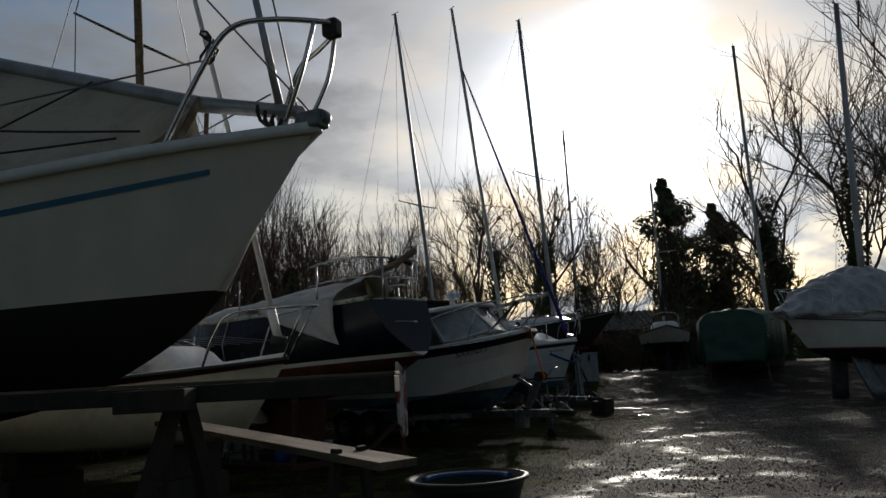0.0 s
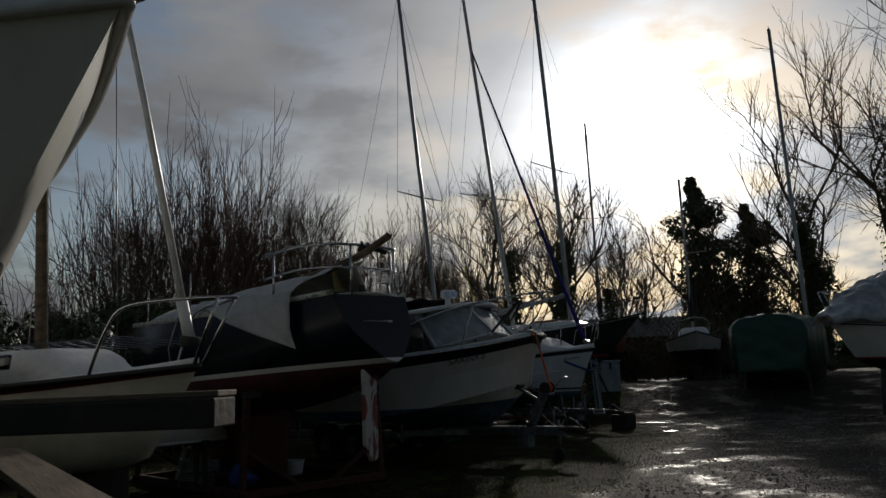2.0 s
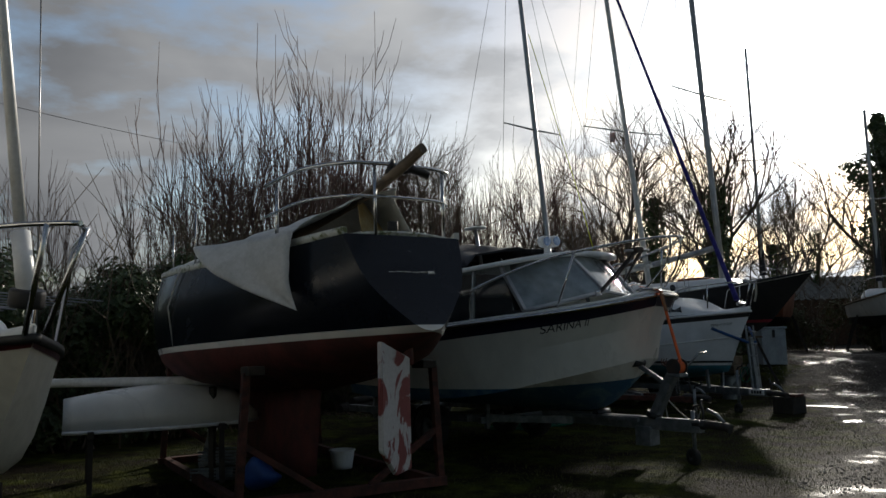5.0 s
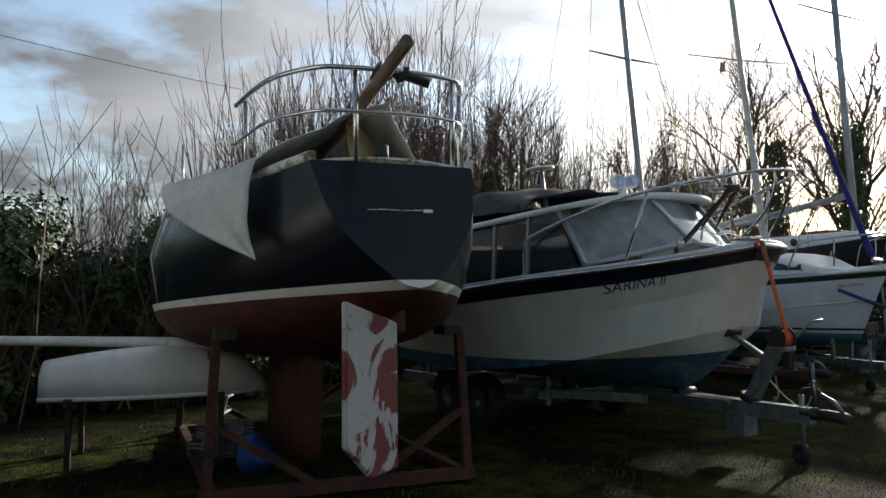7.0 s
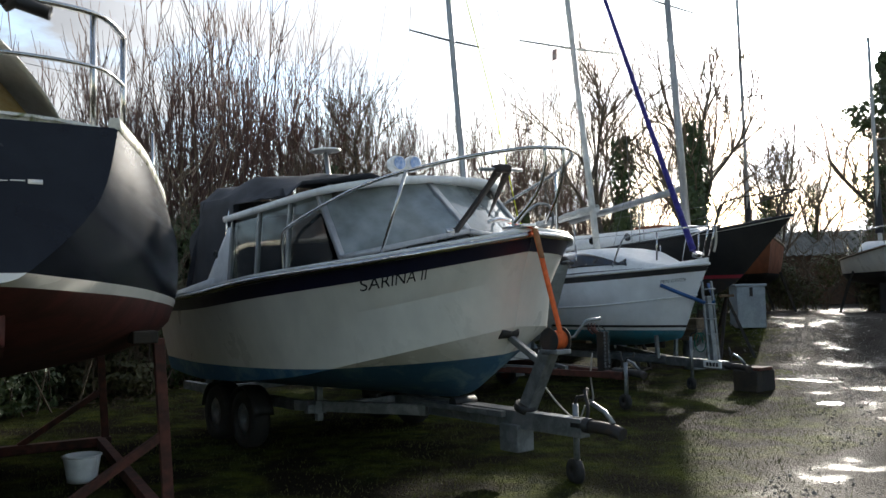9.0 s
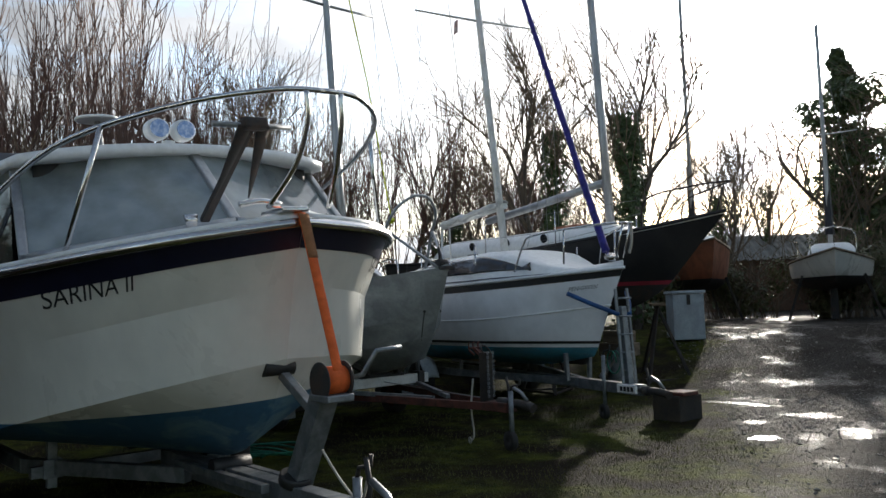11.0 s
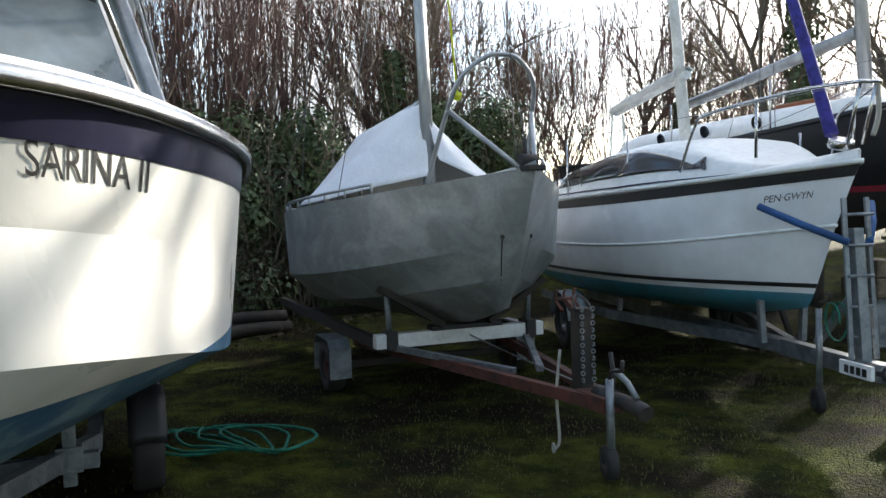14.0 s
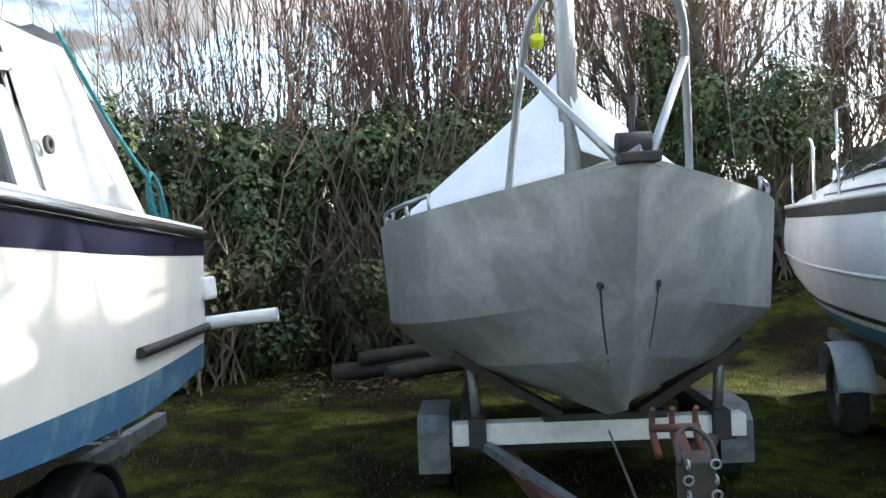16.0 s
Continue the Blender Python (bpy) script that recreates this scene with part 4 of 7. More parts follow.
part("knot", disc_bm((-0.63, -0.28, 2.5), (1, 0, 1), 0.03, 0.05, 10), M["yellow"], yr)
cover = thing("tent_cover", 0.95, 19.13, -32.3, "white sheet tented over boom and mast of steel yacht", "boat cover", size=(1, 1, 0.95))
for s in (-1, 1):
    def tent(u, v, s=s):
        top = Vector((-2.05, 0, 2.72)).lerp(Vector((-4.3, 0, 2.62)), min(u / 0.6, 1)) if u < 0.6 else Vector((-4.3, 0, 2.62)).lerp(Vector((-5.75, 0, 1.85)), (u - 0.6) / 0.4)
        k = min(1, u / 0.1)
        low = Vector((-1.85 - 0.45 * k - 3.4 * max(0, (u - 0.1) / 0.9), s * (0.05 + 1.07 * k - 0.72 * max(0, (u - 0.1) / 0.9)), (1.98 if s < 0 else 2.12) - (0.24 if s < 0 else 0.36) * k))
        p = top.lerp(low, v)
        p.z -= 0.02 * math.sin(math.pi * v)
        return p
    cloth(cover, "sheet", tent, 26, 14, M["whitesheet"], 3.0 + s, 0.018)
part("ridge_pole", tube_bm([(-2.1, 0, 2.7), (-4.2, 0, 2.5)], 0.03, 8), M["alu"], cover)
part("prop", tube_bm([(-4.2, 0, 1.7), (-4.2, 0, 2.5)], 0.02, 8), M["alu"], cover)
gt = thing("yacht_trailer", 0.95, 19.13, -32.3, "rusty boat trailer with silver cross bar and chained winch post", "trailer", size=(1, 1, 0.95))
part("cross_bar", box_bm((-1.4, -0.75, 0.5), (-1.3, 0.75, 0.62), 0.006), M["whitespar"], gt)
part("rubber_pad", box_bm((-1.42, -0.28, 0.62), (-1.28, 0.35, 0.66), 0.006), M["black"], gt)
for s in (-1, 1):
    part("post_socket", box_bm((-1.43, 0.62 * s - 0.045, 0.49), (-1.27, 0.62 * s + 0.045, 0.65), 0.006), M["iron"], gt)
    part("support_post", tube_bm([(-1.35, 0.62 * s, 0.6), (-1.35, 0.64 * s, 0.99)], 0.026, 10), M["galv"], gt)
    part("bunk_board", beam_bm((-1.25, 0.73 * s, 1.015), (-1.25, 0.2 * s, 0.672), 0.1, 0.05), M["tarred"], gt)
    part("bunk_board", beam_bm((-4.2, 0.7 * s, 0.88), (-4.2, 0.25 * s, 0.64), 0.1, 0.05), M["black"], gt)
    part("chassis_rail", beam_bm((-1.35, 0.68 * s, 0.52), (-5.6, 0.68 * s, 0.52), 0.07, 0.1), M["iron"], gt)
    part("drawbar_side", beam_bm((-2.2, 0.66 * s, 0.44), (0.72, 0.05 * s, 0.42), 0.06, 0.08), M["rust"], gt)
    wheel(gt, (-2.2, 0.89 * s, 0.23), (0, 1, 0), 0.23, 0.14, M["rust"])
    mudguard(gt, (-2.2, 0.89 * s, 0.22), 0.3, 0.19, M["galv"], flat=True)
    part("front_stay", beam_bm((-1.35, 0.6 * s, 0.5), (-0.2, 0.1 * s, 0.45), 0.05, 0.05), M["galv"], gt)
part("cross_member", beam_bm((-4.2, -0.7, 0.5), (-4.2, 0.7, 0.5), 0.07, 0.1), M["iron"], gt)
part("axle", beam_bm((-2.2, -0.85, 0.23), (-2.2, 0.85, 0.23), 0.06, 0.06), M["iron"], gt)
part("drawbar_nose", box_bm((0.55, -0.08, 0.37), (0.85, 0.08, 0.47), 0.008), M["rust"], gt)
part("winch_post", box_bm((0.44, -0.035, 0.42), (0.56, 0.05, 0.975), 0.008), M["tarred"], gt)
for y in (-0.075, -0.015, 0.055):
    part("snubber_horn", tube_bm([(0.42, y, 0.95), (0.35, y, 1.0), (0.34, y, 1.06), (0.36, y, 1.085)], 0.012, 8, 0.008), M["rust"], gt)
part("snubber_roller", tube_bm([(0.35, -0.085, 1.02), (0.35, 0.065, 1.02)], 0.013, 10), M["rust"], gt)
part("roller_arm", beam_bm((0.5, 0.0, 0.9), (0.36, 0.0, 1.0), 0.03, 0.04), M["rust"], gt)
part("shackle", tube_bm(spline([(0.53, -0.045, 0.96), (0.49, -0.04, 1.02), (0.45, 0.005, 1.05), (0.49, 0.05, 1.02), (0.53, 0.06, 0.96)], 14), 0.008, 8), M["iron"], gt)
for i in range(22):
    part("chain_link", disc_bm((0.568, -0.03 if i < 11 else 0.045, 0.97 - 0.045 * (10 - i if i < 11 else i - 11)), (1, 0, 0) if i % 2 else (0, 1, 0), 0.017, 0.007, 8, 0.011), M["galv"], gt)
part("winch_wire", tube_bm([(-1.28, 0.05, 0.56), (-0.3, 0.0, 0.52), (0.45, -0.03, 0.5)], 0.006, 5), M["wire"], gt)
part("hanging_line", tube_bm(spline([(0.42, -0.1, 0.7), (0.4, -0.12, 0.4), (0.44, -0.13, 0.12), (0.4, -0.15, 0.05)], 12), 0.01, 6), M["rope"], gt)
part("line_eye", disc_bm((0.4, -0.15, 0.06), (0.3, 1, 0), 0.035, 0.012, 12, 0.024), M["rope"], gt)
coupling(gt, 1.1, 0.46)
jockey(gt, 0.92, -0.08, 0.6)

# ---- trailer sailer ----
PEN = [
    [(-6.2, 0, 0.75), (-3.8, 0, 0.6), (-1.8, 0, 0.6), (-0.62, 0, 0.76)],
    [(-6.2, 0.75, 0.8), (-3.8, 0.9, 0.72), (-1.8, 0.64, 0.78), (-0.52, 0, 0.9)],
    [(-6.2, 1.03, 1.24), (-3.8, 1.14, 1.24), (-1.8, 0.87, 1.27), (-0.26, 0, 1.42)],
    [(-6.2, 1.0, 1.72), (-3.8, 1.14, 1.73), (-1.8, 0.92, 1.77), (0, 0, 1.87)]]
pen = thing("trailer_sailer", 2.68, 20.52, -46, "white sailing boat with black band and turquoise bottom", "sailing boat", size=(1, 0.95, 0.957))
hull(pen, PEN, [("antifouling", M["turq"], None, 0.88, 0.0, "turquoise antifouling paint"), ("hull_side", M["white_clean"], 0.88, None, 0.0, "")], rounded=True, n=80)
pf = surface(PEN, True)
band(pen, "sheer_band", pf, 2.72, 2.95, M["black"], label="black band below the gunwale")
band(pen, "boot_line", pf, at_z(pf, 0.93), at_z(pf, 0.965), M["black"], label="black boot line")
part("hull_knuckle", tube_bm([proud(pf, i / 30, 2.0, -1, 0.0) for i in range(31)] , 0.014, 6), M["grp"], pen)
part("hull_knuckle", tube_bm([proud(pf, i / 30, 2.0, 1, 0.0) for i in range(31)] , 0.014, 6), M["grp"], pen)
strip(pen, "gunwale", PEN[3], 0.05, 0.035, M["grp"], n=40, dz=0.01)
deck(pen, PEN[3], -0.02, 0.08, M["grp"])
for s in (-1, 1):
    hull_text(pen, "boat_name", "PEN\u00b7GWYN", pf, 0.865 if s < 0 else 0.955, 2.45, s, 0.075, 0.36, M["black"], 0.19 if s < 0 else -0.19, 2.0)
PROFILE = [(1.0, 0.0), (0.985, 0.1), (0.95, 0.3), (0.87, 0.62), (0.8, 0.8), (0.7, 0.9), (0.4, 0.97), (0.0, 1.0)]
def cabin_top(u, c, out=0.0):
    """The moulded cabin: u from bow to stern, c from 0 at the edge to 1 on the centre line."""
    k = min(c * 7, 6.999)
    i = int(k)
    (y0, z0), (y1, z1) = PROFILE[i], PROFILE[i + 1]
    y, z = y0 + (y1 - y0) * (k - i), z0 + (z1 - z0) * (k - i)
    ease = min(1, u / 0.42)
    w = 0.16 + 0.86 * ease ** 0.75 - 0.05 * max(0, u - 0.7)
    h = 0.06 + 0.42 * (ease * ease * (3 - 2 * ease)) - 0.1 * max(0, (u - 0.6) / 0.4)
    x = -0.55 - 3.5 * u - (0.12 * (1 - z) if u > 0.9 else 0)
    return Vector((x, w * y + out * 0.9, 1.86 - 0.09 * ease + h * z + out * 0.4))
def whole(f, n=24):
    return lambda u, v: f(u, v * 2) if v <= 0.5 else f(u, 2 - v * 2) * Vector((1, -1, 1))
part("coachroof", grid_bm(whole(cabin_top), 30, 42, 0.012), M["grp"], pen)
part("cabin_bulkhead", grid_bm(lambda u, v: cabin_top(1.0, min(1, v), 0.0) * Vector((1, u * 2 - 1, 1)), 8, 8, 0.02), M["grp"], pen)
def hatch(u, v):
    q = (v * 2 - 1)
    edge = min(1, min(u, 1 - u) * 9, (1 - abs(q)) * 9)
    return Vector((-2.15 - 1.55 * u, q * (0.46 + 0.08 * u), 2.2 - 0.04 * u + 0.06 * edge ** 0.5))
part("sliding_hatch", grid_bm(hatch, 24, 20, 0.01), M["grp"], pen)
for s in (-1, 1):
    def window(u, v, s=s):
        taper = min(1, u / 0.3) ** 0.6
        lo, hi = 0.27 + 0.08 * (1 - taper), 0.30 + 0.26 * taper
        p = cabin_top(0.17 + 0.79 * u - 0.03 * v * max(0, u - 0.8) * 5, lo + (hi - lo) * v, 0.012)
        return p * Vector((1, s, 1))
    part("cabin_window", grid_bm(window, 40, 6, 0.005), M["darkglass"], pen, "smoked wraparound cabin window")
    part("cove_stripe", grid_bm(lambda u, v, s=s: (cabin_top(0.06 + 0.94 * u, 0.075 + 0.05 * v, 0.012) * Vector((1, s, 1))), 40, 2, 0.004), M["navyband"], pen)
    for x, z in ((-2.6, 2.24), (-2.75, 2.24)):
        part("deck_cleat", box_bm((x - 0.05, -0.55 if s < 0 else 0.51, z - 0.05), (x + 0.05, -0.51 if s < 0 else 0.55, z), 0.01), M["black"], pen)
    part("winch", disc_bm((-4.0, 0.92 * s, 1.95), (0, 0, 1), 0.05, 0.1, 14), M["steel"], pen)
    def coaming(u, v, s=s):
        return Vector((-4.1 - 2.0 * u, s * (1.04 - 0.06 * u - 0.1 * v), 1.74 - 0.02 * u + 0.16 * v * (1 - 0.5 * u)))
    part("cockpit_coaming", grid_bm(coaming, 8, 2, 0.04), M["grp"], pen)
    bars(pen, "pulpit_rail", [[(-1.3, 0.72 * s, 1.9), (-1.15, 0.66 * s, 2.25), (-1.0, 0.6 * s, 2.36), (-0.3, 0.3 * s, 2.42), (0.08, 0.1 * s, 2.42), (0.1, 0, 2.42)]], 0.014, M["steel"])
    bars(pen, "pulpit_leg", [[(-0.62, 0.42 * s, 1.96), (-0.6, 0.42 * s, 2.39)], [(-0.05, 0.06 * s, 2.0), (0.09, 0.06 * s, 2.42)]], 0.013, M["steel"])
    bars(pen, "gallows_post", [[(-4.5, 0.12 * s, 1.8), (-4.45, 0.07 * s, 2.84)]], 0.016, M["whitespar"])
    bars(pen, "pushpit", [[(-6.1, 0.95 * s, 1.74), (-6.1, 0.95 * s, 2.2), (-5.3, 1.04 * s, 2.24), (-4.3, 1.06 * s, 2.26), (-4.25, 1.06 * s, 1.74)]], 0.014, M["steel"])
    bars(pen, "stanchion", [[(-3.4, 1.04 * s, 1.76), (-3.4, 1.04 * s, 2.4)], [(-2.0, 0.9 * s, 1.8), (-2.0, 0.9 * s, 2.3)]], 0.011, M["steel"])
mast(pen, (-2.6, 0, 2.24), (-4.0, 0, 12.7), 0.06, M["whitespar"], 6.1, 2.3)
part("boom", tube_bm([(-2.55, 0, 2.98), (-4.5, 0, 2.86)], 0.045, 10), M["whitespar"], pen)
cloth(pen, "furled_mainsail", lambda u, v: (-2.65 - 1.85 * u, 0.09 * math.cos(v * 2 * math.pi), 3.02 - 0.12 * u + 0.06 * math.sin(v * 2 * math.pi)), 26, 8, M["tarp"], 6.0, 0.05)
PT = Vector((-3.72, 0, 10.66))
furl = spline([(-0.3, 0, 2.1), (-1.75, 0, 5.7), (-3.7, 0, 10.6)], 40)
part("furled_jib", tube_bm(furl, 0.05, 8, 0.02), M["bluesail"], pen, "jib rolled in violet-blue cover")
part("furler_drum", disc_bm((-0.2, 0, 2.02), (0.4, 0, 1), 0.09, 0.07, 16), M["steel"], pen)
stays(pen, [((-0.12, 0, 1.96), (-0.3, 0, 2.1)), (PT, (-3.12, 1.15, 6.14)), (PT, (-3.12, -1.15, 6.14)), ((-3.12, 1.15, 6.14), (-2.9, 1.05, 1.86)), ((-3.12, -1.15, 6.14), (-2.9, -1.05, 1.86)), ((-3.98, 0, 12.6), (-6.15, 0, 1.8)), ((-3.1, 0, 5.8), (-3.3, -1.05, 1.84)), ((-0.05, 0.06, 2.42), (-3.4, 1.04, 2.4)), ((-0.05, -0.06, 2.42), (-3.4, -1.04, 2.4)), ((-3.4, -1.04, 2.4), (-4.45, -0.07, 2.82))])
part("hanging_rope", tube_bm(spline([(0.08, 0.08, 2.42), (0.06, 0.1, 2.2), (0.04, 0.07, 2.05)], 8), 0.018, 6), M["rope"], pen)
flag = thing("ensign", 2.68, 20.52, -46, "faded red and white flag on a spreader line", "flag", size=(1, 0.95, 0.957))
cloth(flag, "flag_cloth", lambda u, v: (-3.1 + 0.3 * u, -0.5 - 0.1 * u, 6.0 - 0.2 * v - 0.08 * u), 8, 5, M["pinkflag"], 5.0, 0.04)
part("flag_line", tube_bm([(-3.2, -0.55, 6.6), (-3.0, -0.5, 5.0)], 0.006, 4), M["rope"], flag)
pt = thing("sailer_trailer", 2.68, 20.52, -46, "galvanised trailer with blue padded bow arms and ladder", "trailer", size=(1, 0.95, 0.957))
part("drawbar", beam_bm((-5.6, 0, 0.42), (0.25, 0, 0.4), 0.1, 0.13), M["galv"], pt)
for s in (-1, 1):
    part("chassis_rail", beam_bm((-0.9, 0.05 * s, 0.42), (-3.0, 0.72 * s, 0.46), 0.07, 0.1), M["galv"], pt)
    part("chassis_rail", beam_bm((-3.0, 0.72 * s, 0.46), (-5.6, 0.72 * s, 0.46), 0.07, 0.1), M["galv"], pt)
    wheel(pt, (-3.6, 1.0 * s, 0.31), (0, 1, 0), 0.31, 0.18)
    mudguard(pt, (-3.6, 1.0 * s, 0.32), 0.37, 0.26, M["boxsteel"])
    part("bunk_board", beam_bm((-2.2, 0.55 * s, 0.66), (-5.4, 0.6 * s, 0.66), 0.12, 0.05), M["wood"], pt)
    part("bunk_post", beam_bm((-3.0, 0.62 * s, 0.46), (-3.0, 0.6 * s, 0.66), 0.05, 0.05), M["galv"], pt)
    part("bow_arm", tube_bm([(-0.02, 0.08 * s, 1.3), (-0.26, 0.3 * s, 1.44), (-0.5, 0.48 * s, 1.58)], 0.028, 8), M["bluepipe"], pt, "blue foam-padded bow arm")
    part("ladder_rail", beam_bm((0.02, 0.1 * s, 0.46), (-0.06, 0.09 * s, 1.62), 0.035, 0.025), M["galv"], pt)
    part("keel_support", beam_bm((-0.95, 0.18 * s, 0.44), (-0.95, 0.2 * s, 0.8), 0.05, 0.05), M["galv"], pt)
for i in range(5):
    z = 0.62 + 0.22 * i
    part("ladder_rung", tube_bm([(0.0, -0.1, z), (0.0, 0.1, z)], 0.012, 8), M["galv"], pt)
part("winch_post", beam_bm((0.02, 0, 0.42), (-0.06, 0, 1.4), 0.08, 0.08), M["galv"], pt)
part("winch_strut", beam_bm((-0.5, 0, 0.5), (-0.05, 0, 0.95), 0.05, 0.05), M["galv"], pt)
part("number_board", box_bm((-0.02, -0.17, 0.37), (0.3, -0.14, 0.47), 0.004), M["grp"], pt)
for i in range(4):
    part("board_mark", box_bm((0.04 + 0.06 * i, -0.176, 0.39), (0.08 + 0.06 * i, -0.172, 0.445), 0.0), M["black"], pt)
part("cable_coil", tube_bm([(-0.12 + 0.1 * math.cos(a), -0.16 + 0.01 * a, 0.72 + 0.14 * math.sin(a)) for a in (i * 0.5 for i in range(20))], 0.008, 6), M["green"], pt)
coupling(pt, 0.62, 0.4)
jockey(pt, -0.28, -0.14, 0.8)
blk = thing("timber_block", 3.22, 20.72, -35, "black tarred timber block under the trailer coupling", "block")
part("block_body", box_bm((-0.2, -0.22, 0.0), (0.18, 0.22, 0.3), 0.02), M["tarred"], blk)
part("block_top", box_bm((-0.04, -0.2, 0.3), (0.22, 0.1, 0.345), 0.012), M["rust"], blk)

# ---- black yacht ----
DARK = [
    [(-8, 0, 1.2), (-5, 0, 1.0), (-3, 0, 1.05), (-1.75, 0, 1.3), (-1.15, 0, 1.58)],
    [(-8, 0.7, 1.4), (-5, 1.0, 1.25), (-3, 0.8, 1.35), (-1.55, 0.16, 1.58), (-0.98, 0, 1.72)],
    [(-8, 0.85, 1.8), (-5, 1.2, 1.7), (-3, 1.0, 1.78), (-1.35, 0.36, 1.98), (-0.55, 0, 2.12)],
    [(-8, 0.9, 2.25), (-5, 1.25, 2.15), (-3, 1.08, 2.25), (-1.2, 0.52, 2.44), (0, 0, 2.62)]]
dk = thing("black_yacht", 3.978, 22.541, -34.75, "matt black sailing yacht with red boot stripe, propped on stands", "sailing boat", z=0.1, size=(0.877, 1, 0.954))
hull(dk, DARK, [("antifouling", M["iron"], None, 1.6, 0.0, "brown-grey antifouling"), ("hull_side", M["black_hull"], 1.66, None, 0.0, ""), ("boot_stripe", M["redline"], 1.6, 1.66, 0.0, "red boot stripe")], rounded=True)
deck(dk, DARK[3], 0.02, 0.06, M["grp"])
strip(dk, "toe_rail", DARK[3], 0.04, 0.05, M["black_hull"], n=40, dz=0.01)
def dcoach(u, v):
    x = -1.4 - 5.2 * u
    k = min(1, u / 0.12) * min(1, (1 - u) / 0.05)
    a = v * 2 - 1
    return Vector((x, (0.35 + 0.4 * min(1, u / 0.3)) * a, 2.3 + 0.32 * k * (1 - abs(a) ** 6)))
part("coachroof", grid_bm(dcoach, 22, 18, 0.01), M["grp"], dk)
part("deck_hatch", box_bm((-3.4, -0.3, 2.6), (-2.7, 0.3, 2.68), 0.02), M["teak"], dk)
for x in (-3.2, -4.2, -5.2):
    part("porthole", disc_bm((x, -0.71, 2.45), (0, 1, 0.2), 0.08, 0.03, 16), M["darkglass"], dk)
mast(dk, (-2.3, 0, 2.55), (-2.85, 0, 12.3), 0.075, M["alu"], 7.0, 2.0)
part("boom", tube_bm([(-2.4, 0, 3.35), (-4.4, 0, 3.12), (-5.6, 0, 3.0)], 0.07, 10), M["alu"], dk)
DT = Vector((-2.84, 0, 12.2))
stays(dk, [(DT, (-0.05, 0, 2.64)), (DT, (-2.6, 1.0, 7.04)), (DT, (-2.6, -1.0, 7.04)), ((-2.6, 1.0, 7.04), (-2.4, 1.1, 2.3)), ((-2.6, -1.0, 7.04), (-2.4, -1.1, 2.3)), (DT, (-7.9, 0, 2.3)), ((-2.55, 0, 6.9), (-3.2, -1.1, 2.25))])
for s in (-1, 1):
    bars(dk, "pulpit_rail", [[(-1.2, 0.5 * s, 2.46), (-1.1, 0.46 * s, 2.9), (-0.4, 0.24 * s, 3.02), (0.05, 0.06 * s, 3.05), (0.1, 0, 3.05)]], 0.014, M["iron"])
    bars(dk, "pulpit_leg", [[(-0.25, 0.1 * s, 2.6), (-0.1, 0.12 * s, 3.03)]], 0.012, M["iron"])
    bars(dk, "stanchion", [[(-2.6, 1.0 * s, 2.28), (-2.6, 1.0 * s, 2.85)], [(-4.2, 1.18 * s, 2.18), (-4.2, 1.18 * s, 2.78)]], 0.011, M["steel"])
    stays(dk, [((-1.1, 0.46 * s, 2.9), (-4.2, 1.18 * s, 2.78)), ((-4.2, 1.18 * s, 2.78), (-7.8, 0.9 * s, 2.8))])
part("keel", grid_bm(lambda u, v: Vector((-3.0 - 2.6 * u, (0.12 - 0.04 * v) * math.sin(math.pi * min(1, u + 0.1)), 1.1 - 0.8 * v)), 8, 4, 0.12), M["iron"], dk)


def prop_stand(name, x, y, z, h, heading, lean, label):
    st = thing(name, x, y, heading, label, "boat stand", "boat stands", z=z)
    part("pad", box_bm((-0.12, -0.12, h - 0.05), (0.12, 0.12, h), 0.01), M["wood"], st)
    for k in range(3):
        a = 2 * math.pi * k / 3
        part("leg", beam_bm((0, 0, h - 0.06), (lean * math.cos(a), lean * math.sin(a), 0.02), 0.05, 0.05), M["iron"], st)
        part("foot_brace", beam_bm((lean * math.cos(a), lean * math.sin(a), 0.05), (lean * math.cos(a + 2.094), lean * math.sin(a + 2.094), 0.05), 0.03, 0.03), M["iron"], st)
    return st


prop_stand("prop_stand", 2.95, 24.6, 0.05, 1.3, 10, 0.5, "rusty tripod stand propping the black yacht")
prop_stand("prop_stand", 1.3, 23.3, 0.0, 1.25, 50, 0.45, "rusty tripod stand propping the black yacht")
keg = thing("beer_keg", 2.35, 23.9, 0, "dented steel keg carrying timber blocks under the yacht", "keg")
prof = [(0.19, 0), (0.2, 0.03), (0.185, 0.06), (0.2, 0.12), (0.205, 0.2), (0.195, 0.26), (0.205, 0.32), (0.2, 0.42), (0.185, 0.47), (0.2, 0.5), (0.19, 0.53)]
part("keg_body", grid_bm(lambda u, v: Vector((prof[min(int(round(v * 10)), 10)][0] * math.cos(u * 2 * math.pi), prof[min(int(round(v * 10)), 10)][0] * math.sin(u * 2 * math.pi), prof[min(int(round(v * 10)), 10)][1])), 24, 10, 0.004), M["galv"], keg)
part("keg_lid", disc_bm((0, 0, 0.5), (0, 0, 1), 0.17, 0.03, 20), M["galv"], keg)
sup = thing("timber_packing", 2.35, 23.9, -40, "weathered timber blocks stacked on the keg", "timber")
part("timber_block", box_bm((-0.26, -0.2, 0.535), (0.26, 0.2, 0.74), 0.015), M["wood"], sup)
part("timber_block", box_bm((-0.2, -0.16, 0.744), (0.22, 0.16, 0.93), 0.015), M["wood"], sup)

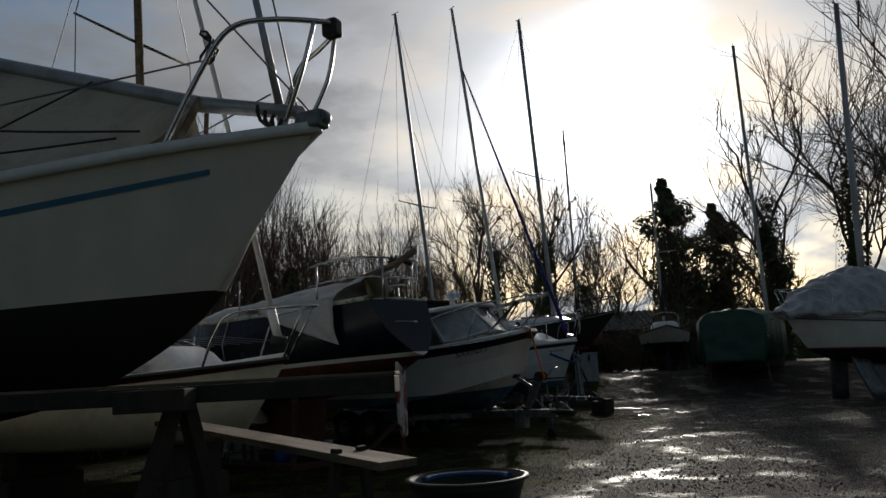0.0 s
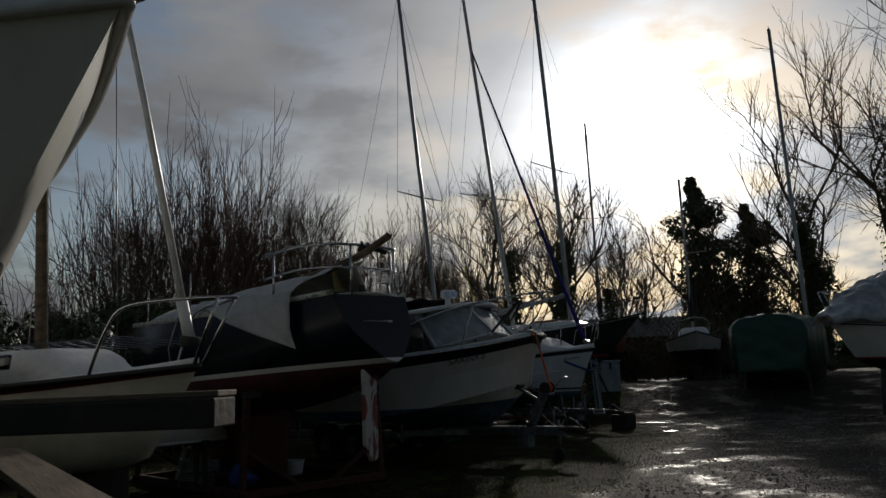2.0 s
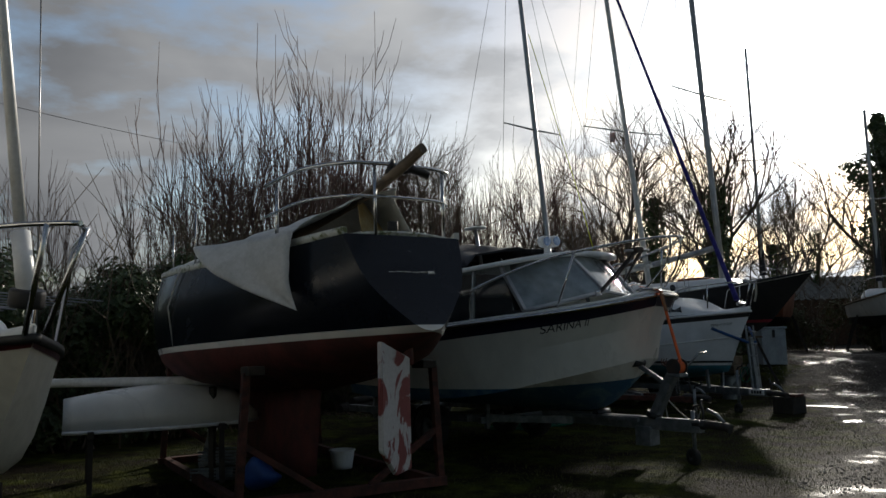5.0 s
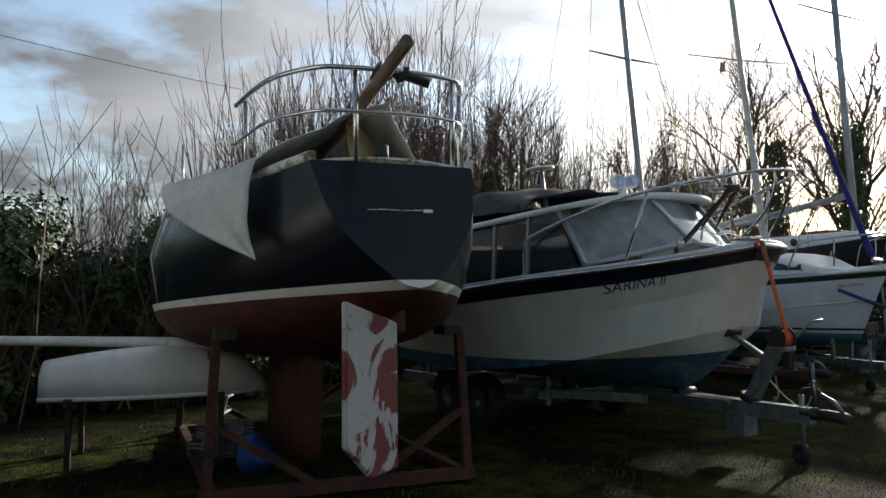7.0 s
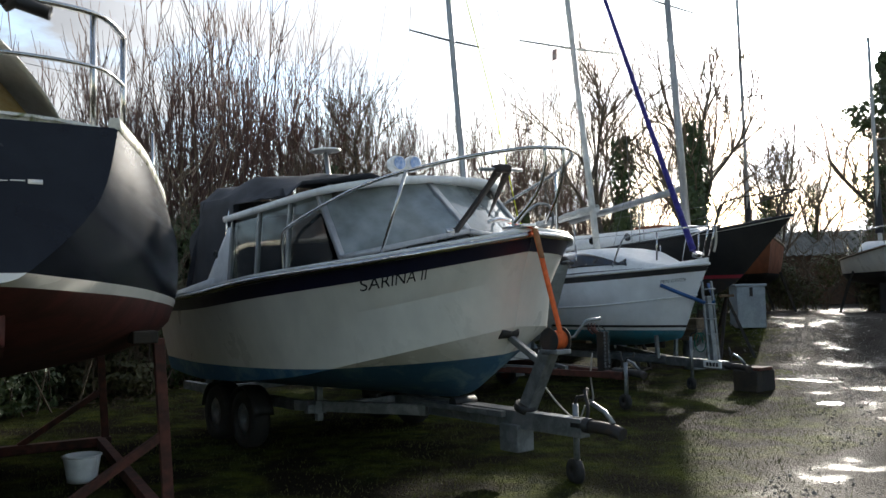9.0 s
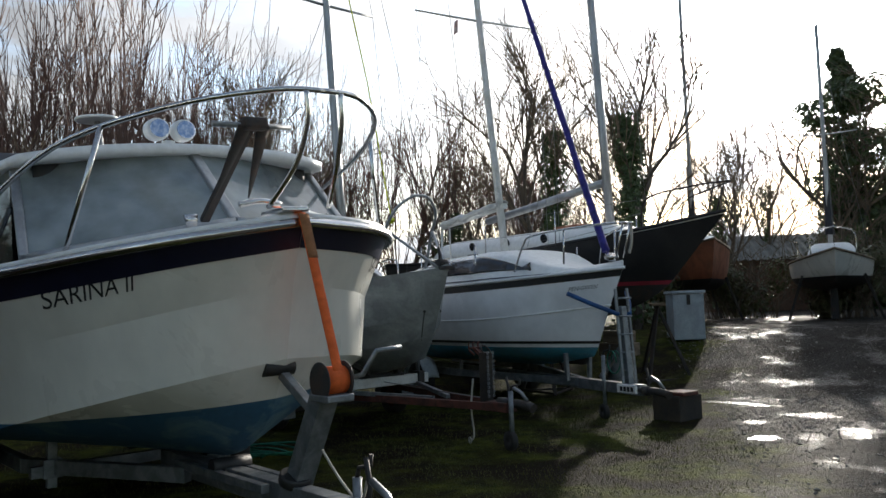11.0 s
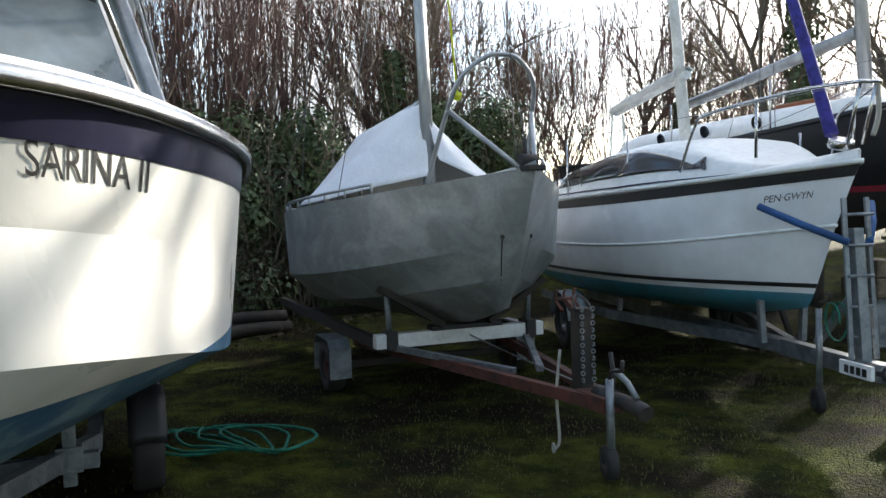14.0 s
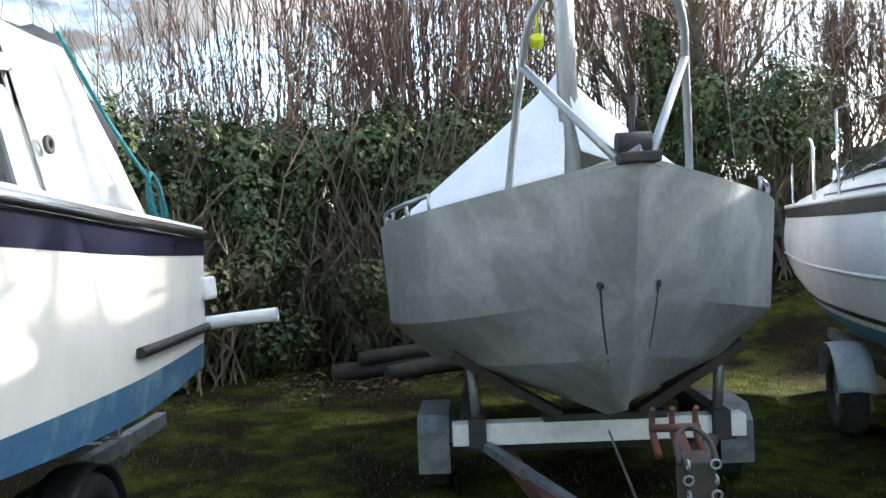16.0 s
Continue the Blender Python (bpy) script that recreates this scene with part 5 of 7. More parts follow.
# ---- navy yacht, stern towards the lane ----
NAVY = [
    [(-0.46, 0, 1.48), (1.0, 0, 1.05), (3.0, 0, 0.85), (5.2, 0, 1.0), (6.2, 0, 1.4)],
    [(-0.42, 0.14, 1.54), (1.0, 0.72, 1.24), (3.0, 1.14, 1.12), (5.2, 0.55, 1.27), (6.35, 0, 1.55)],
    [(-0.22, 0.42, 1.86), (1.0, 0.92, 1.75), (3.0, 1.34, 1.7), (5.2, 0.8, 1.8), (6.5, 0, 1.95)],
    [(0.0, 0.53, 2.26), (1.0, 0.86, 2.2), (3.0, 1.24, 2.16), (5.2, 0.8, 2.28), (6.8, 0, 2.4)]]
nv = thing("navy_yacht", -0.37, 11.55, 139, "navy blue sailing boat with red bottom and white boot stripe", "sailing boat")
hull(nv, NAVY, [("antifouling", M["redbottom"], None, 1.455, 0.04, "red antifouling paint"), ("boot_stripe", M["white"], 1.455, 1.51, 0.04, "white boot stripe"), ("hull_side", M["navy"], 1.51, None, 0.04, "")], rounded=True)
strip(nv, "toe_rail", NAVY[3], 0.05, 0.06, M["mossy"], n=40, dz=0.02, out=-0.02, label="mossy white toe rail")
part("transom_rail", grid_bm(lambda u, v: Vector((0.01 + 0.05 * v, 0.53 * (u * 2 - 1), 2.25 + 0.05 * (1 - (u * 2 - 1) ** 2))), 16, 1, 0.05), M["mossy"], nv)
deck(nv, NAVY[3], 0.02, 0.05, M["mossy"])
nf = surface(NAVY, True)
# what is left of the lettering on the raked transom
for y0, y1, z in ((0.22, -0.2, 1.95), (0.1, -0.22, 1.75)):
    for j in range(6):
        ya, yb = y0 + (y1 - y0) * j / 6, y0 + (y1 - y0) * (j + 0.86) / 6
        h = (0.003, 0.004, 0.005, 0.004, 0.006, 0.022)[j] * (1.0 if z > 1.9 else 1.6)
        dz = 0.002 * math.sin(j * 2.3 + z * 9)
        part("chipped_lettering", grid_bm(lambda u, v: Vector(((z + dz + (v - 0.5) * h - 2.26) * 0.54 - 0.004, ya + (yb - ya) * u, z + dz + (v - 0.5) * h)), 2, 1, 0.003), M["white"], nv)
part("coachroof", grid_bm(lambda u, v: Vector((2.0 + 3.0 * u, (0.75 - 0.25 * u) * (v * 2 - 1), 2.2 + 0.3 * min(1, u * 8, (1 - u) * 5) * (1 - abs(v * 2 - 1) ** 6))), 16, 14, 0.01), M["grp"], nv)
part("outboard_well", box_bm((0.35, -0.2, 2.16), (0.6, 0.25, 2.34), 0.03), M["black"], nv)
part("exhaust_pipe", tube_bm([(0.06, 0.06, 2.28), (0.06, 0.06, 2.38)], 0.045, 12), M["iron"], nv)
rim = [(0.95, 0.84), (0.45, 0.7), (0.08, 0.48), (0.0, 0.26), (-0.02, 0), (0.0, -0.26), (0.08, -0.46), (0.26, -0.56), (0.36, -0.6)]
for z, r in ((2.84, 0.017), (2.57, 0.012)):
    bars(nv, "pushpit_rail", [[(x, y, z if abs(y) < 0.75 else z - 0.06) for x, y in rim]], r, M["steel"])
for x, y in ((0.8, 0.79), (0.01, 0.24), (0.06, -0.42), (0.36, -0.6)):
    bars(nv, "pushpit_post", [[(x, y, 2.22), (x, y, 2.83 if y < 0.7 else 2.78)]], 0.016, M["steel"])
for x in (2.4, 4.2):
    for s in (-1, 1):
        bars(nv, "stanchion", [[(x, 1.1 * s if x < 3 else 0.95 * s, 2.2), (x, 1.1 * s if x < 3 else 0.95 * s, 2.76)]], 0.011, M["steel"])
part("hull_rope", tube_bm([(2.5, 1.22, 2.2), (2.5, 1.34, 1.8), (2.5, 1.28, 1.4)], 0.009, 6), M["rope"], nv)
# rudder, skeg and keel
bm = bmesh.new()
pr = [(0.0, 0.43), (0.0, 1.28), (0.5, 1.41), (0.5, 0.62), (0.27, 0.42)]
v1 = [bm.verts.new((x, 0.02, z)) for x, z in pr]
v2 = [bm.verts.new((x, -0.02, z)) for x, z in pr]
bm.faces.new(v1)
bm.faces.new(v2[::-1])
for k in range(5):
    bm.faces.new((v1[k], v2[k], v2[(k + 1) % 5], v1[(k + 1) % 5]))
bmesh.ops.recalc_face_normals(bm, faces=bm.faces[:])
bmesh.ops.transform(bm, matrix=pose(-0.11, 0.035, 0, 0, 0, 128), verts=bm.verts)
bmesh.ops.bevel(bm, geom=bm.edges[:], offset=0.008, segments=2, affect="EDGES")
part("rudder", bm, M["patch"], nv, "red rudder blade patched with white filler")
part("skeg", grid_bm(lambda u, v: Vector((-0.05 + 0.9 * u, 0.0, 1.42 - 0.3 * u - (1.0 - 0.9 * u) * v * 0.2)), 4, 4, 0.05), M["redbottom"], nv)
part("keel", grid_bm(lambda u, v: Vector((1.7 + 2.0 * u + 0.15 * v, 0.1 * math.sin(math.pi * min(1, u + 0.12)), 0.98 - 0.86 * v)), 10, 4, 0.14), M["redbottom"], nv)
spar = thing("boom_spar", -0.37, 11.55, 139, "greenish wooden boom lashed over the stern rail", "spar", z=-0.35, size=(1, 0.85, 1))
part("spar_body", tube_bm(spline([(-0.5, 0.09, 3.22), (0.4, 0.17, 3.0), (3.2, 0.05, 2.86)], 12), 0.045, 12), M["wood"], spar)
part("lashing", tube_bm([(-0.06, -0.26, 3.12), (0.02, 0, 3.2), (-0.02, 0.16, 3.12)], 0.035, 8), M["black"], spar)
tarp = thing("boat_tarpaulin", -0.37, 11.55, 139, "torn grey tarpaulin tented over the boom, corner hanging", "tarpaulin", z=-0.35, size=(1, 0.85, 1))
for s in (-1, 1):
    # from the spar down to the rail, open towards the stern
    def side(u, v, s=s):
        top = Vector((0.12, 0.0, 3.04)).lerp(Vector((3.4, 0.0, 2.92)), v)
        low = Vector((0.42, 0.92, 2.66)).lerp(Vector((3.6, 1.4, 2.6)), v) if s > 0 else Vector((0.4, -0.42, 2.62)).lerp(Vector((3.6, -1.35, 2.58)), v)
        p = top.lerp(low, u)
        p.x += 0.16 * math.sin(math.pi * u) * (1 - v)
        p.z += (0.05 if s > 0 else 0.1) * math.sin(math.pi * u) - 0.05 * math.sin(3 * math.pi * v) * u
        return p
    cloth(tarp, "tarp_side", side, 18, 22, M["tarp"], 7.0 + s, 0.035)
def flap(u, v):
    a = Vector((0.45, 0.92, 2.68)).lerp(Vector((1.75, 1.5, 2.66)), u)
    tip = Vector((0.35, 0.94, 2.03))
    p = a.lerp(tip, v)
    return p + Vector((-0.02, 0.16 * math.sin(math.pi * v) * (0.4 + u) + 0.05 * math.sin(u * 9) * (1 - v) * v * 2, 0))
cloth(tarp, "hanging_corner", flap, 14, 12, M["tarp"], 12.0, 0.025, label="loose corner hanging down the hull")
cloth(tarp, "tarp_inner_fold", lambda u, v: (0.5 + 0.25 * u, 0.18 - 0.6 * u * (0.3 + 0.7 * v), 3.0 - 0.44 * v), 10, 10, M["ochre"], 15.0, 0.04, label="ochre inner fold of the cover")
part("rail_lashing", tube_bm([(0.0 + 0.03 * math.cos(i * 1.3), -0.14 + 0.022 * i, 3.18 + 0.035 * math.sin(i * 1.3)) for i in range(14)], 0.028, 6), M["black"], spar)
cr = thing("boat_cradle", -0.37, 11.55, 139, "dark red steel cradle under the navy yacht", "cradle", size=(1, 0.95, 0.86))
for x in (1.2, 4.4):
    for s in (-1, 1):
        part("cradle_post", beam_bm((x, 1.05 * s, 0.02), (x, 0.98 * s, 1.36), 0.07, 0.07), M["rust"], cr)
        part("post_pad", box_bm((x - 0.12, 0.9 * s - 0.06, 1.33), (x + 0.12, 0.9 * s + 0.1, 1.42), 0.01), M["tarred"], cr)
        part("cradle_brace", beam_bm((x, 1.02 * s, 0.65), (x, 0.25 * s, 0.1), 0.06, 0.06), M["rust"], cr)
        part("side_beam", beam_bm((x, 1.0 * s, 0.06), (2.8, 1.0 * s, 0.06), 0.08, 0.1), M["rust"], cr)
    part("cross_beam", beam_bm((x, -1.1, 0.06), (x, 1.1, 0.06), 0.1, 0.1), M["rust"], cr)

# ---- clutter under and beside the navy yacht ----
for k, (x, y, a) in enumerate(((-3.1, 12.95, 20), (-3.05, 13.0, 24))):
    c = thing("plastic_crate", x, y, a, "pale slatted plastic crate under the boat", "crate", "stacked crates", z=0.17 * k + 0.02)
    for i in range(4):
        part("crate_slat", box_bm((-0.22, -0.16, 0.035 * i), (0.22, -0.145, 0.035 * i + 0.022), 0.002), M["galv"], c)
        part("crate_slat", box_bm((-0.22, 0.145, 0.035 * i), (0.22, 0.16, 0.035 * i + 0.022), 0.002), M["galv"], c)
    part("crate_base", box_bm((-0.22, -0.16, 0.0), (0.22, 0.16, 0.012), 0.002), M["galv"], c)
bag = thing("blue_bag", -2.3, 12.55, 0, "crumpled blue plastic bag on the ground", "bag")
cloth(bag, "bag_body", lambda u, v: (0.2 * math.sin(v * math.pi) * math.cos(u * 6.283), 0.17 * math.sin(v * math.pi) * math.sin(u * 6.283), 0.16 - 0.16 * math.cos(v * math.pi)), 20, 12, M["bluecloth"], 21.0, 0.07)
bkt = thing("white_tub", -2.05, 13.85, 0, "dirty white plastic tub under the boat", "tub")
part("tub_body", grid_bm(lambda u, v: Vector(((0.11 + 0.03 * v) * math.cos(u * 6.2832), (0.11 + 0.03 * v) * math.sin(u * 6.2832), 0.2 * v + 0.01)), 24, 4, 0.006), M["grp"], bkt)
part("tub_rim", disc_bm((0, 0, 0.21), (0, 0, 1), 0.15, 0.016, 24, 0.135), M["grp"], bkt)
lad = thing("folded_trestle", -3.6, 13.4, 30, "grey aluminium step stool folded under the boat", "step stool")
for s in (-1, 1):
    part("stool_leg", beam_bm((0, 0.2 * s, 0), (0.12, 0.16 * s, 0.5), 0.025, 0.04), M["alu"], lad)
for i in range(3):
    part("stool_step", box_bm((0.02 + 0.03 * i, -0.2, 0.14 + 0.16 * i), (0.12 + 0.03 * i, 0.2, 0.165 + 0.16 * i), 0.004), M["alu"], lad)
can = thing("upturned_dinghy", -3.72, 12.55, 44, "white dinghy stored upside down on low trestles", "dinghy")
def dinghy(u, v):
    x = -0.75 + 1.95 * u
    w = 0.45 * (math.sin(math.pi * min(1, 0.18 + u * 0.82)) ** 0.55)
    a = math.pi * v
    return Vector((x, w * math.cos(a), 0.6 + 0.42 * (math.sin(a) ** 0.6) * (0.75 + 0.25 * math.sin(math.pi * u)) * min(1, (1 - u) * 5 + 0.25)))
part("dinghy_hull", grid_bm(dinghy, 22, 18, 0.012), M["white"], can)
part("transom", grid_bm(lambda u, v: Vector((-0.75, dinghy(0, u).y * 1.0, 0.6 + (dinghy(0, u).z - 0.6) * v)), 18, 3, 0.012), M["white"], can)
part("gunwale", tube_bm([dinghy(i / 20, 0) for i in range(21)], 0.02, 6), M["grp"], can)
part("gunwale", tube_bm([dinghy(i / 20, 1) for i in range(21)], 0.02, 6), M["grp"], can)
for x in (-0.5, 0.75):
    part("trestle_leg", beam_bm((x, -0.4, 0.0), (x, -0.35, 0.6), 0.05, 0.05), M["tarred"], can)
    part("trestle_leg", beam_bm((x, 0.4, 0.0), (x, 0.35, 0.6), 0.05, 0.05), M["tarred"], can)
    part("trestle_bar", beam_bm((x, -0.5, 0.58), (x, 0.5, 0.58), 0.06, 0.06), M["tarred"], can)
sp = thing("stored_spar", -4.45, 12.75, 3, "white aluminium spar stored on trestles behind the dinghy", "spar")
part("spar_tube", tube_bm([(-4.5, 0, 1.02), (1.8, 0, 1.05)], 0.05, 10), M["whitespar"], sp)
for x in (-3.2, 1.4):
    part("spar_prop", beam_bm((x, 0, 0), (x, 0, 0.98), 0.06, 0.06), M["tarred"], sp)

# ---- white yacht with a spar and cover, at the start ----
YA = [
    [(-8, 0, 1.2), (-5, 0, 1.0), (-2.5, 0, 1.2), (-1.2, 0, 1.62), (-0.8, 0, 2.0)],
    [(-8, 0.9, 1.5), (-5, 1.1, 1.4), (-2.5, 0.78, 1.6), (-1.0, 0.17, 1.88), (-0.62, 0, 2.18)],
    [(-8, 1.12, 1.95), (-5, 1.32, 1.95), (-2.5, 1.0, 2.1), (-1.0, 0.4, 2.34), (-0.32, 0, 2.55)],
    [(-8, 1.2, 2.4), (-5, 1.45, 2.42), (-2.5, 1.18, 2.58), (-1.0, 0.6, 2.79), (0, 0, 2.95)]]
ya = thing("white_yacht", 0.13, 5.3, -19, "white sailing yacht with blue stripe and dark red bottom", "sailing boat", size=(0.95, 0.95, 0.94))
hull(ya, YA, [("antifouling", M["darkbottom"], None, 2.0, -0.06, "black and dark red antifouling"), ("hull_side", M["white"], 2.0, None, -0.06, "")], rounded=True)
yf = surface(YA, True)
band(ya, "cove_stripe", yf, lambda u: 2.46 + 0.02 * u, lambda u: 2.53 + 0.02 * u, M["stripe"], 0, 0.84, label="faded blue stripe")
strip(ya, "gunwale_moulding", YA[3], 0.06, 0.07, M["grp"], n=44, dz=-0.01, out=0.005)
deck(ya, YA[3], -0.02, 0.05, M["grp"])
part("raised_deck", grid_bm(lambda u, v: Vector((-0.95 - 4.5 * u, (0.45 + 0.55 * min(1, u * 1.6)) * (v * 2 - 1), 2.76 - 0.25 * u + 0.12 * min(1, u * 12) * (1 - abs(v * 2 - 1) ** 8))), 14, 14, 0.01), M["grp"], ya)
part("stem_fitting", box_bm((-0.14, -0.06, 2.93), (0.06, 0.06, 3.05), 0.02), M["galv"], ya)
part("stem_roller", disc_bm((0.04, 0, 3.0), (0, 1, 0), 0.05, 0.08, 16), M["galv"], ya)
part("deck_cleat", tube_bm(spline([(-0.82, -0.3, 2.9), (-0.7, -0.28, 2.93), (-0.52, -0.24, 2.92)], 8), 0.014, 8), M["steel"], ya)
for s in (-1, 1):
    bars(ya, "pulpit_frame", [[(-0.82, 0.5 * s, 2.8), (-0.55, 0.44 * s, 3.3), (-0.38, 0.38 * s, 3.55), (-0.15, 0.28 * s, 3.6), (0.12, 0.08 * s, 3.6), (0.14, 0, 3.6)]], 0.018, M["steel"])
    bars(ya, "pulpit_leg", [[(-0.18, 0.1 * s, 2.95), (0.0, 0.14 * s, 3.3), (0.08, 0.12 * s, 3.6)]], 0.015, M["steel"])
part("pulpit_fender", box_bm((0.08, -0.05, 3.52), (0.19, 0.05, 3.64), 0.02), M["black"], ya)
part("furled_genoa", tube_bm([(-0.25, 0, 2.98), (-0.42, 0, 3.75), (-1.9, 0, 10.5)], 0.03, 8, 0.02), M["alu"], ya)
stays(ya, [((-0.02, 0, 3.02), (-0.7, -0.2, 3.9)), ((-0.7, -0.2, 3.9), (-2.2, -0.4, 6.0)), ((-0.15, 0.0, 3.1), (-0.6, 0.0, 5.2)), ((-0.62, 0.36, 3.4), (-3.5, 1.1, 3.1)), ((-0.62, -0.36, 3.4), (-3.5, -1.15, 3.1))], 0.007)
part("rope_tangle", tube_bm([(-0.62 + 0.05 * math.cos(a * 2.1), -0.3 + 0.04 * math.sin(a * 1.3), 3.52 + 0.1 * math.sin(a)) for a in (i * 0.5 for i in range(26))], 0.009, 6), M["black"], ya)
sa = thing("lowered_spar", 0.13, 5.3, -19, "aluminium spar carried low over the foredeck, lashed with rope", "spar", size=(0.95, 0.95, 0.94))
part("spar_tube", tube_bm([(-0.12, 0, 3.06), (-0.95, 0, 3.28), (-5.0, 0, 4.72)], 0.045, 12, 0.07), M["alu"], sa)
part("rope_lashing", tube_bm([(-0.45 + 0.03 * i / 4, 0.06 * math.cos(i * 0.8), 3.13 - 0.006 * i + 0.06 * math.sin(i * 0.8)) for i in range(34)], 0.014, 6), M["black"], sa)
for y in (-0.12, 0.12):
    part("spar_crutch", beam_bm((-1.05 - y, y * 2.4, 2.86), (-0.92, y * 0.3, 3.3), 0.03, 0.05), M["wood"], sa)
cva = thing("spar_cover", 0.13, 5.3, -19, "stained cream canvas tented from the spar to the deck", "boat cover", size=(0.95, 0.95, 0.94))
for s in (-1, 1):
    def tent(u, v, s=s):
        ridge = Vector((-1.0 - 3.9 * u, 0, 3.3 + 1.38 * u))
        low = Vector((-1.3 - 3.7 * u, s * (0.55 + 0.45 * min(1, u * 2)), 2.82 - 0.2 * u))
        return ridge.lerp(low, v) - Vector((0, 0, 0.1 * math.sin(math.pi * v)))
    cloth(cva, "canvas_side", tent, 26, 16, M["canvas"], 30.0 + s, 0.02)
for a, b in (((-1.9, -0.02, 3.66), (-2.6, -1.02, 2.75)), ((-1.2, -0.3, 3.05), (-2.8, -0.75, 3.25)), ((-1.2, -0.5, 2.95), (-3.0, -0.95, 2.95))):
    part("cover_lacing", tube_bm(spline([a, tuple((Vector(a) + Vector(b)) / 2 - Vector((0, 0.05, 0.03))), b], 8), 0.008, 6), M["black"], cva)
tre = thing("timber_trestle", 0.57, 5.18, 180, "black stained heavy timber trestle under the yacht", "trestle", size=(1, 1, 0.868))
part("trestle_beam", box_bm((0.0, -0.09, 1.34), (3.4, 0.09, 1.45), 0.008), M["tarred"], tre)
part("beam_top_plank", box_bm((0.0, -0.1, 1.452), (3.4, 0.06, 1.475), 0.004), M["wood"], tre)
for x in (1.3, 2.6):
    for s in (-1, 1):
        part("trestle_leg", beam_bm((x - 0.05, 0.03 * s, 1.4), (x + 0.25 * s, 0.32 * s, 0.0), 0.1, 0.08), M["tarred"], tre)
    part("keel_packing", box_bm((x - 0.2, 0.12, 1.3), (x + 0.2, 0.3, 1.44), 0.01), M["tarred"], tre)
pk = thing("plank_bench", -1.6, 7.03, -46, "weathered scaffold plank laid over dark trestles", "plank", size=(0.95, 0.95, 0.89))
part("plank_top", beam_bm((0, 0, 1.09), (3.38, 0, 0.93), 0.24, 0.045), M["wood"], pk)
for x in (0.3, 2.9):
    for s in (-1, 1):
        part("bench_leg", beam_bm((x, 0.08 * s, 1.0), (x, 0.2 * s, 0.0), 0.05, 0.05), M["tarred"], pk)
tub = thing("black_tub", 0.72, 7.95, 0, "wide black rubber tub holding water", "tub")
part("tub_wall", grid_bm(lambda u, v: Vector(((0.42 + 0.1 * v) * math.cos(u * 6.2832), (0.42 + 0.1 * v) * math.sin(u * 6.2832), 0.02 + 0.3 * v)), 32, 4, 0.02), M["black"], tub)
part("tub_rim", disc_bm((0, 0, 0.32), (0, 0, 1), 0.55, 0.03, 32, 0.51), M["black"], tub)
part("hose_ring", tube_bm([(0.4 * math.cos(a), 0.4 * math.sin(a), 0.3) for a in (radians(10 * i) for i in range(2, 18))], 0.025, 8), M["bluepipe"], tub, "pale blue hose round the rim")
part("tub_floor", disc_bm((0, 0, 0.03), (0, 0, 1), 0.42, 0.02, 32), M["black"], tub)

# ---- small cream boat ----
SB = [
    [(-5.5, 0, 0.78), (-3, 0, 0.7), (-1.2, 0, 0.74), (-0.55, 0, 0.88)],
    [(-5.5, 0.8, 0.88), (-3, 0.98, 0.8), (-1.2, 0.5, 0.88), (-0.35, 0, 1.15)],
    [(-5.5, 0.9, 1.5), (-3, 1.12, 1.5), (-1.2, 0.72, 1.58), (0, 0, 1.68)]]
sb = thing("small_sailing_boat", -1.07, 8.56, -19, "cream sailing boat with maroon gunwale and netted cabin", "sailing boat", size=(0.92, 0.92, 0.87))
hull(sb, SB, [("hull_side", M["cream"], None, None, 0.0, "")], rounded=True)
bf = surface(SB, True)
band(sb, "sheer_band", bf, 1.86, 1.99, M["maroon"], label="maroon gunwale band")
strip(sb, "rubbing_strake", SB[2], 0.05, 0.05, M["black"], n=36)
deck(sb, SB[2], -0.02, 0.06, M["grp"])
part("cabin_top", grid_bm(lambda u, v: Vector((-1.05 - 2.6 * u, (0.42 + 0.35 * min(1, u * 2.5)) * (v * 2 - 1), 1.62 + 0.3 * min(1, u / 0.14) * min(1, (1 - u) / 0.06) * (1 - abs(v * 2 - 1) ** 7))), 18, 16, 0.01), M["grp"], sb)
for x in (-1.75, -2.6):
    part("cabin_window", grid_bm(lambda u, v, x=x: Vector((x + 0.4 * u, -0.79 + 0.02 * v, 1.72 + 0.13 * v)), 6, 3, 0.02), M["darkglass"], sb)
for i in range(9):
    for k in (-1, 1):
        part("net_cord", tube_bm([(-1.2 - 0.2 * i, -0.72, 1.93), (-1.2 - 0.2 * i - 0.3 * k, 0.0, 2.0), (-1.2 - 0.2 * i - 0.6 * k, 0.7, 1.93)], 0.006, 4), M["mesh"], sb)
for s in (-1, 1):
    bars(sb, "pulpit_rail", [[(-0.75, 0.48 * s, 1.64), (-0.6, 0.46 * s, 2.0), (-0.42, 0.4 * s, 2.22), (0.1, 0.2 * s, 2.26), (0.42, 0, 2.26)]], 0.016, M["steel"])
    bars(sb, "pulpit_leg", [[(0.0, 0.05 * s, 1.7), (0.3, 0.1 * s, 2.26)]], 0.015, M["steel"])
    bars(sb, "stanchion", [[(-2.2, 1.0 * s, 1.55), (-2.2, 1.0 * s, 2.1)]], 0.011, M["steel"])
mast(sb, (-2.0, 0, 1.9), (-2.35, 0, 10.2), 0.06, M["wood"], 6.05, 1.9)
part("furled_jib", tube_bm([(-0.14, 0, 2.05), (-0.7, 0, 4.35), (-2.2, 0, 10.0)], 0.035, 8, 0.028), M["whitespar"], sb)
part("furler_sleeve", tube_bm([(-0.1, 0, 1.9), (-0.2, 0, 2.28)], 0.05, 10), M["grp"], sb)
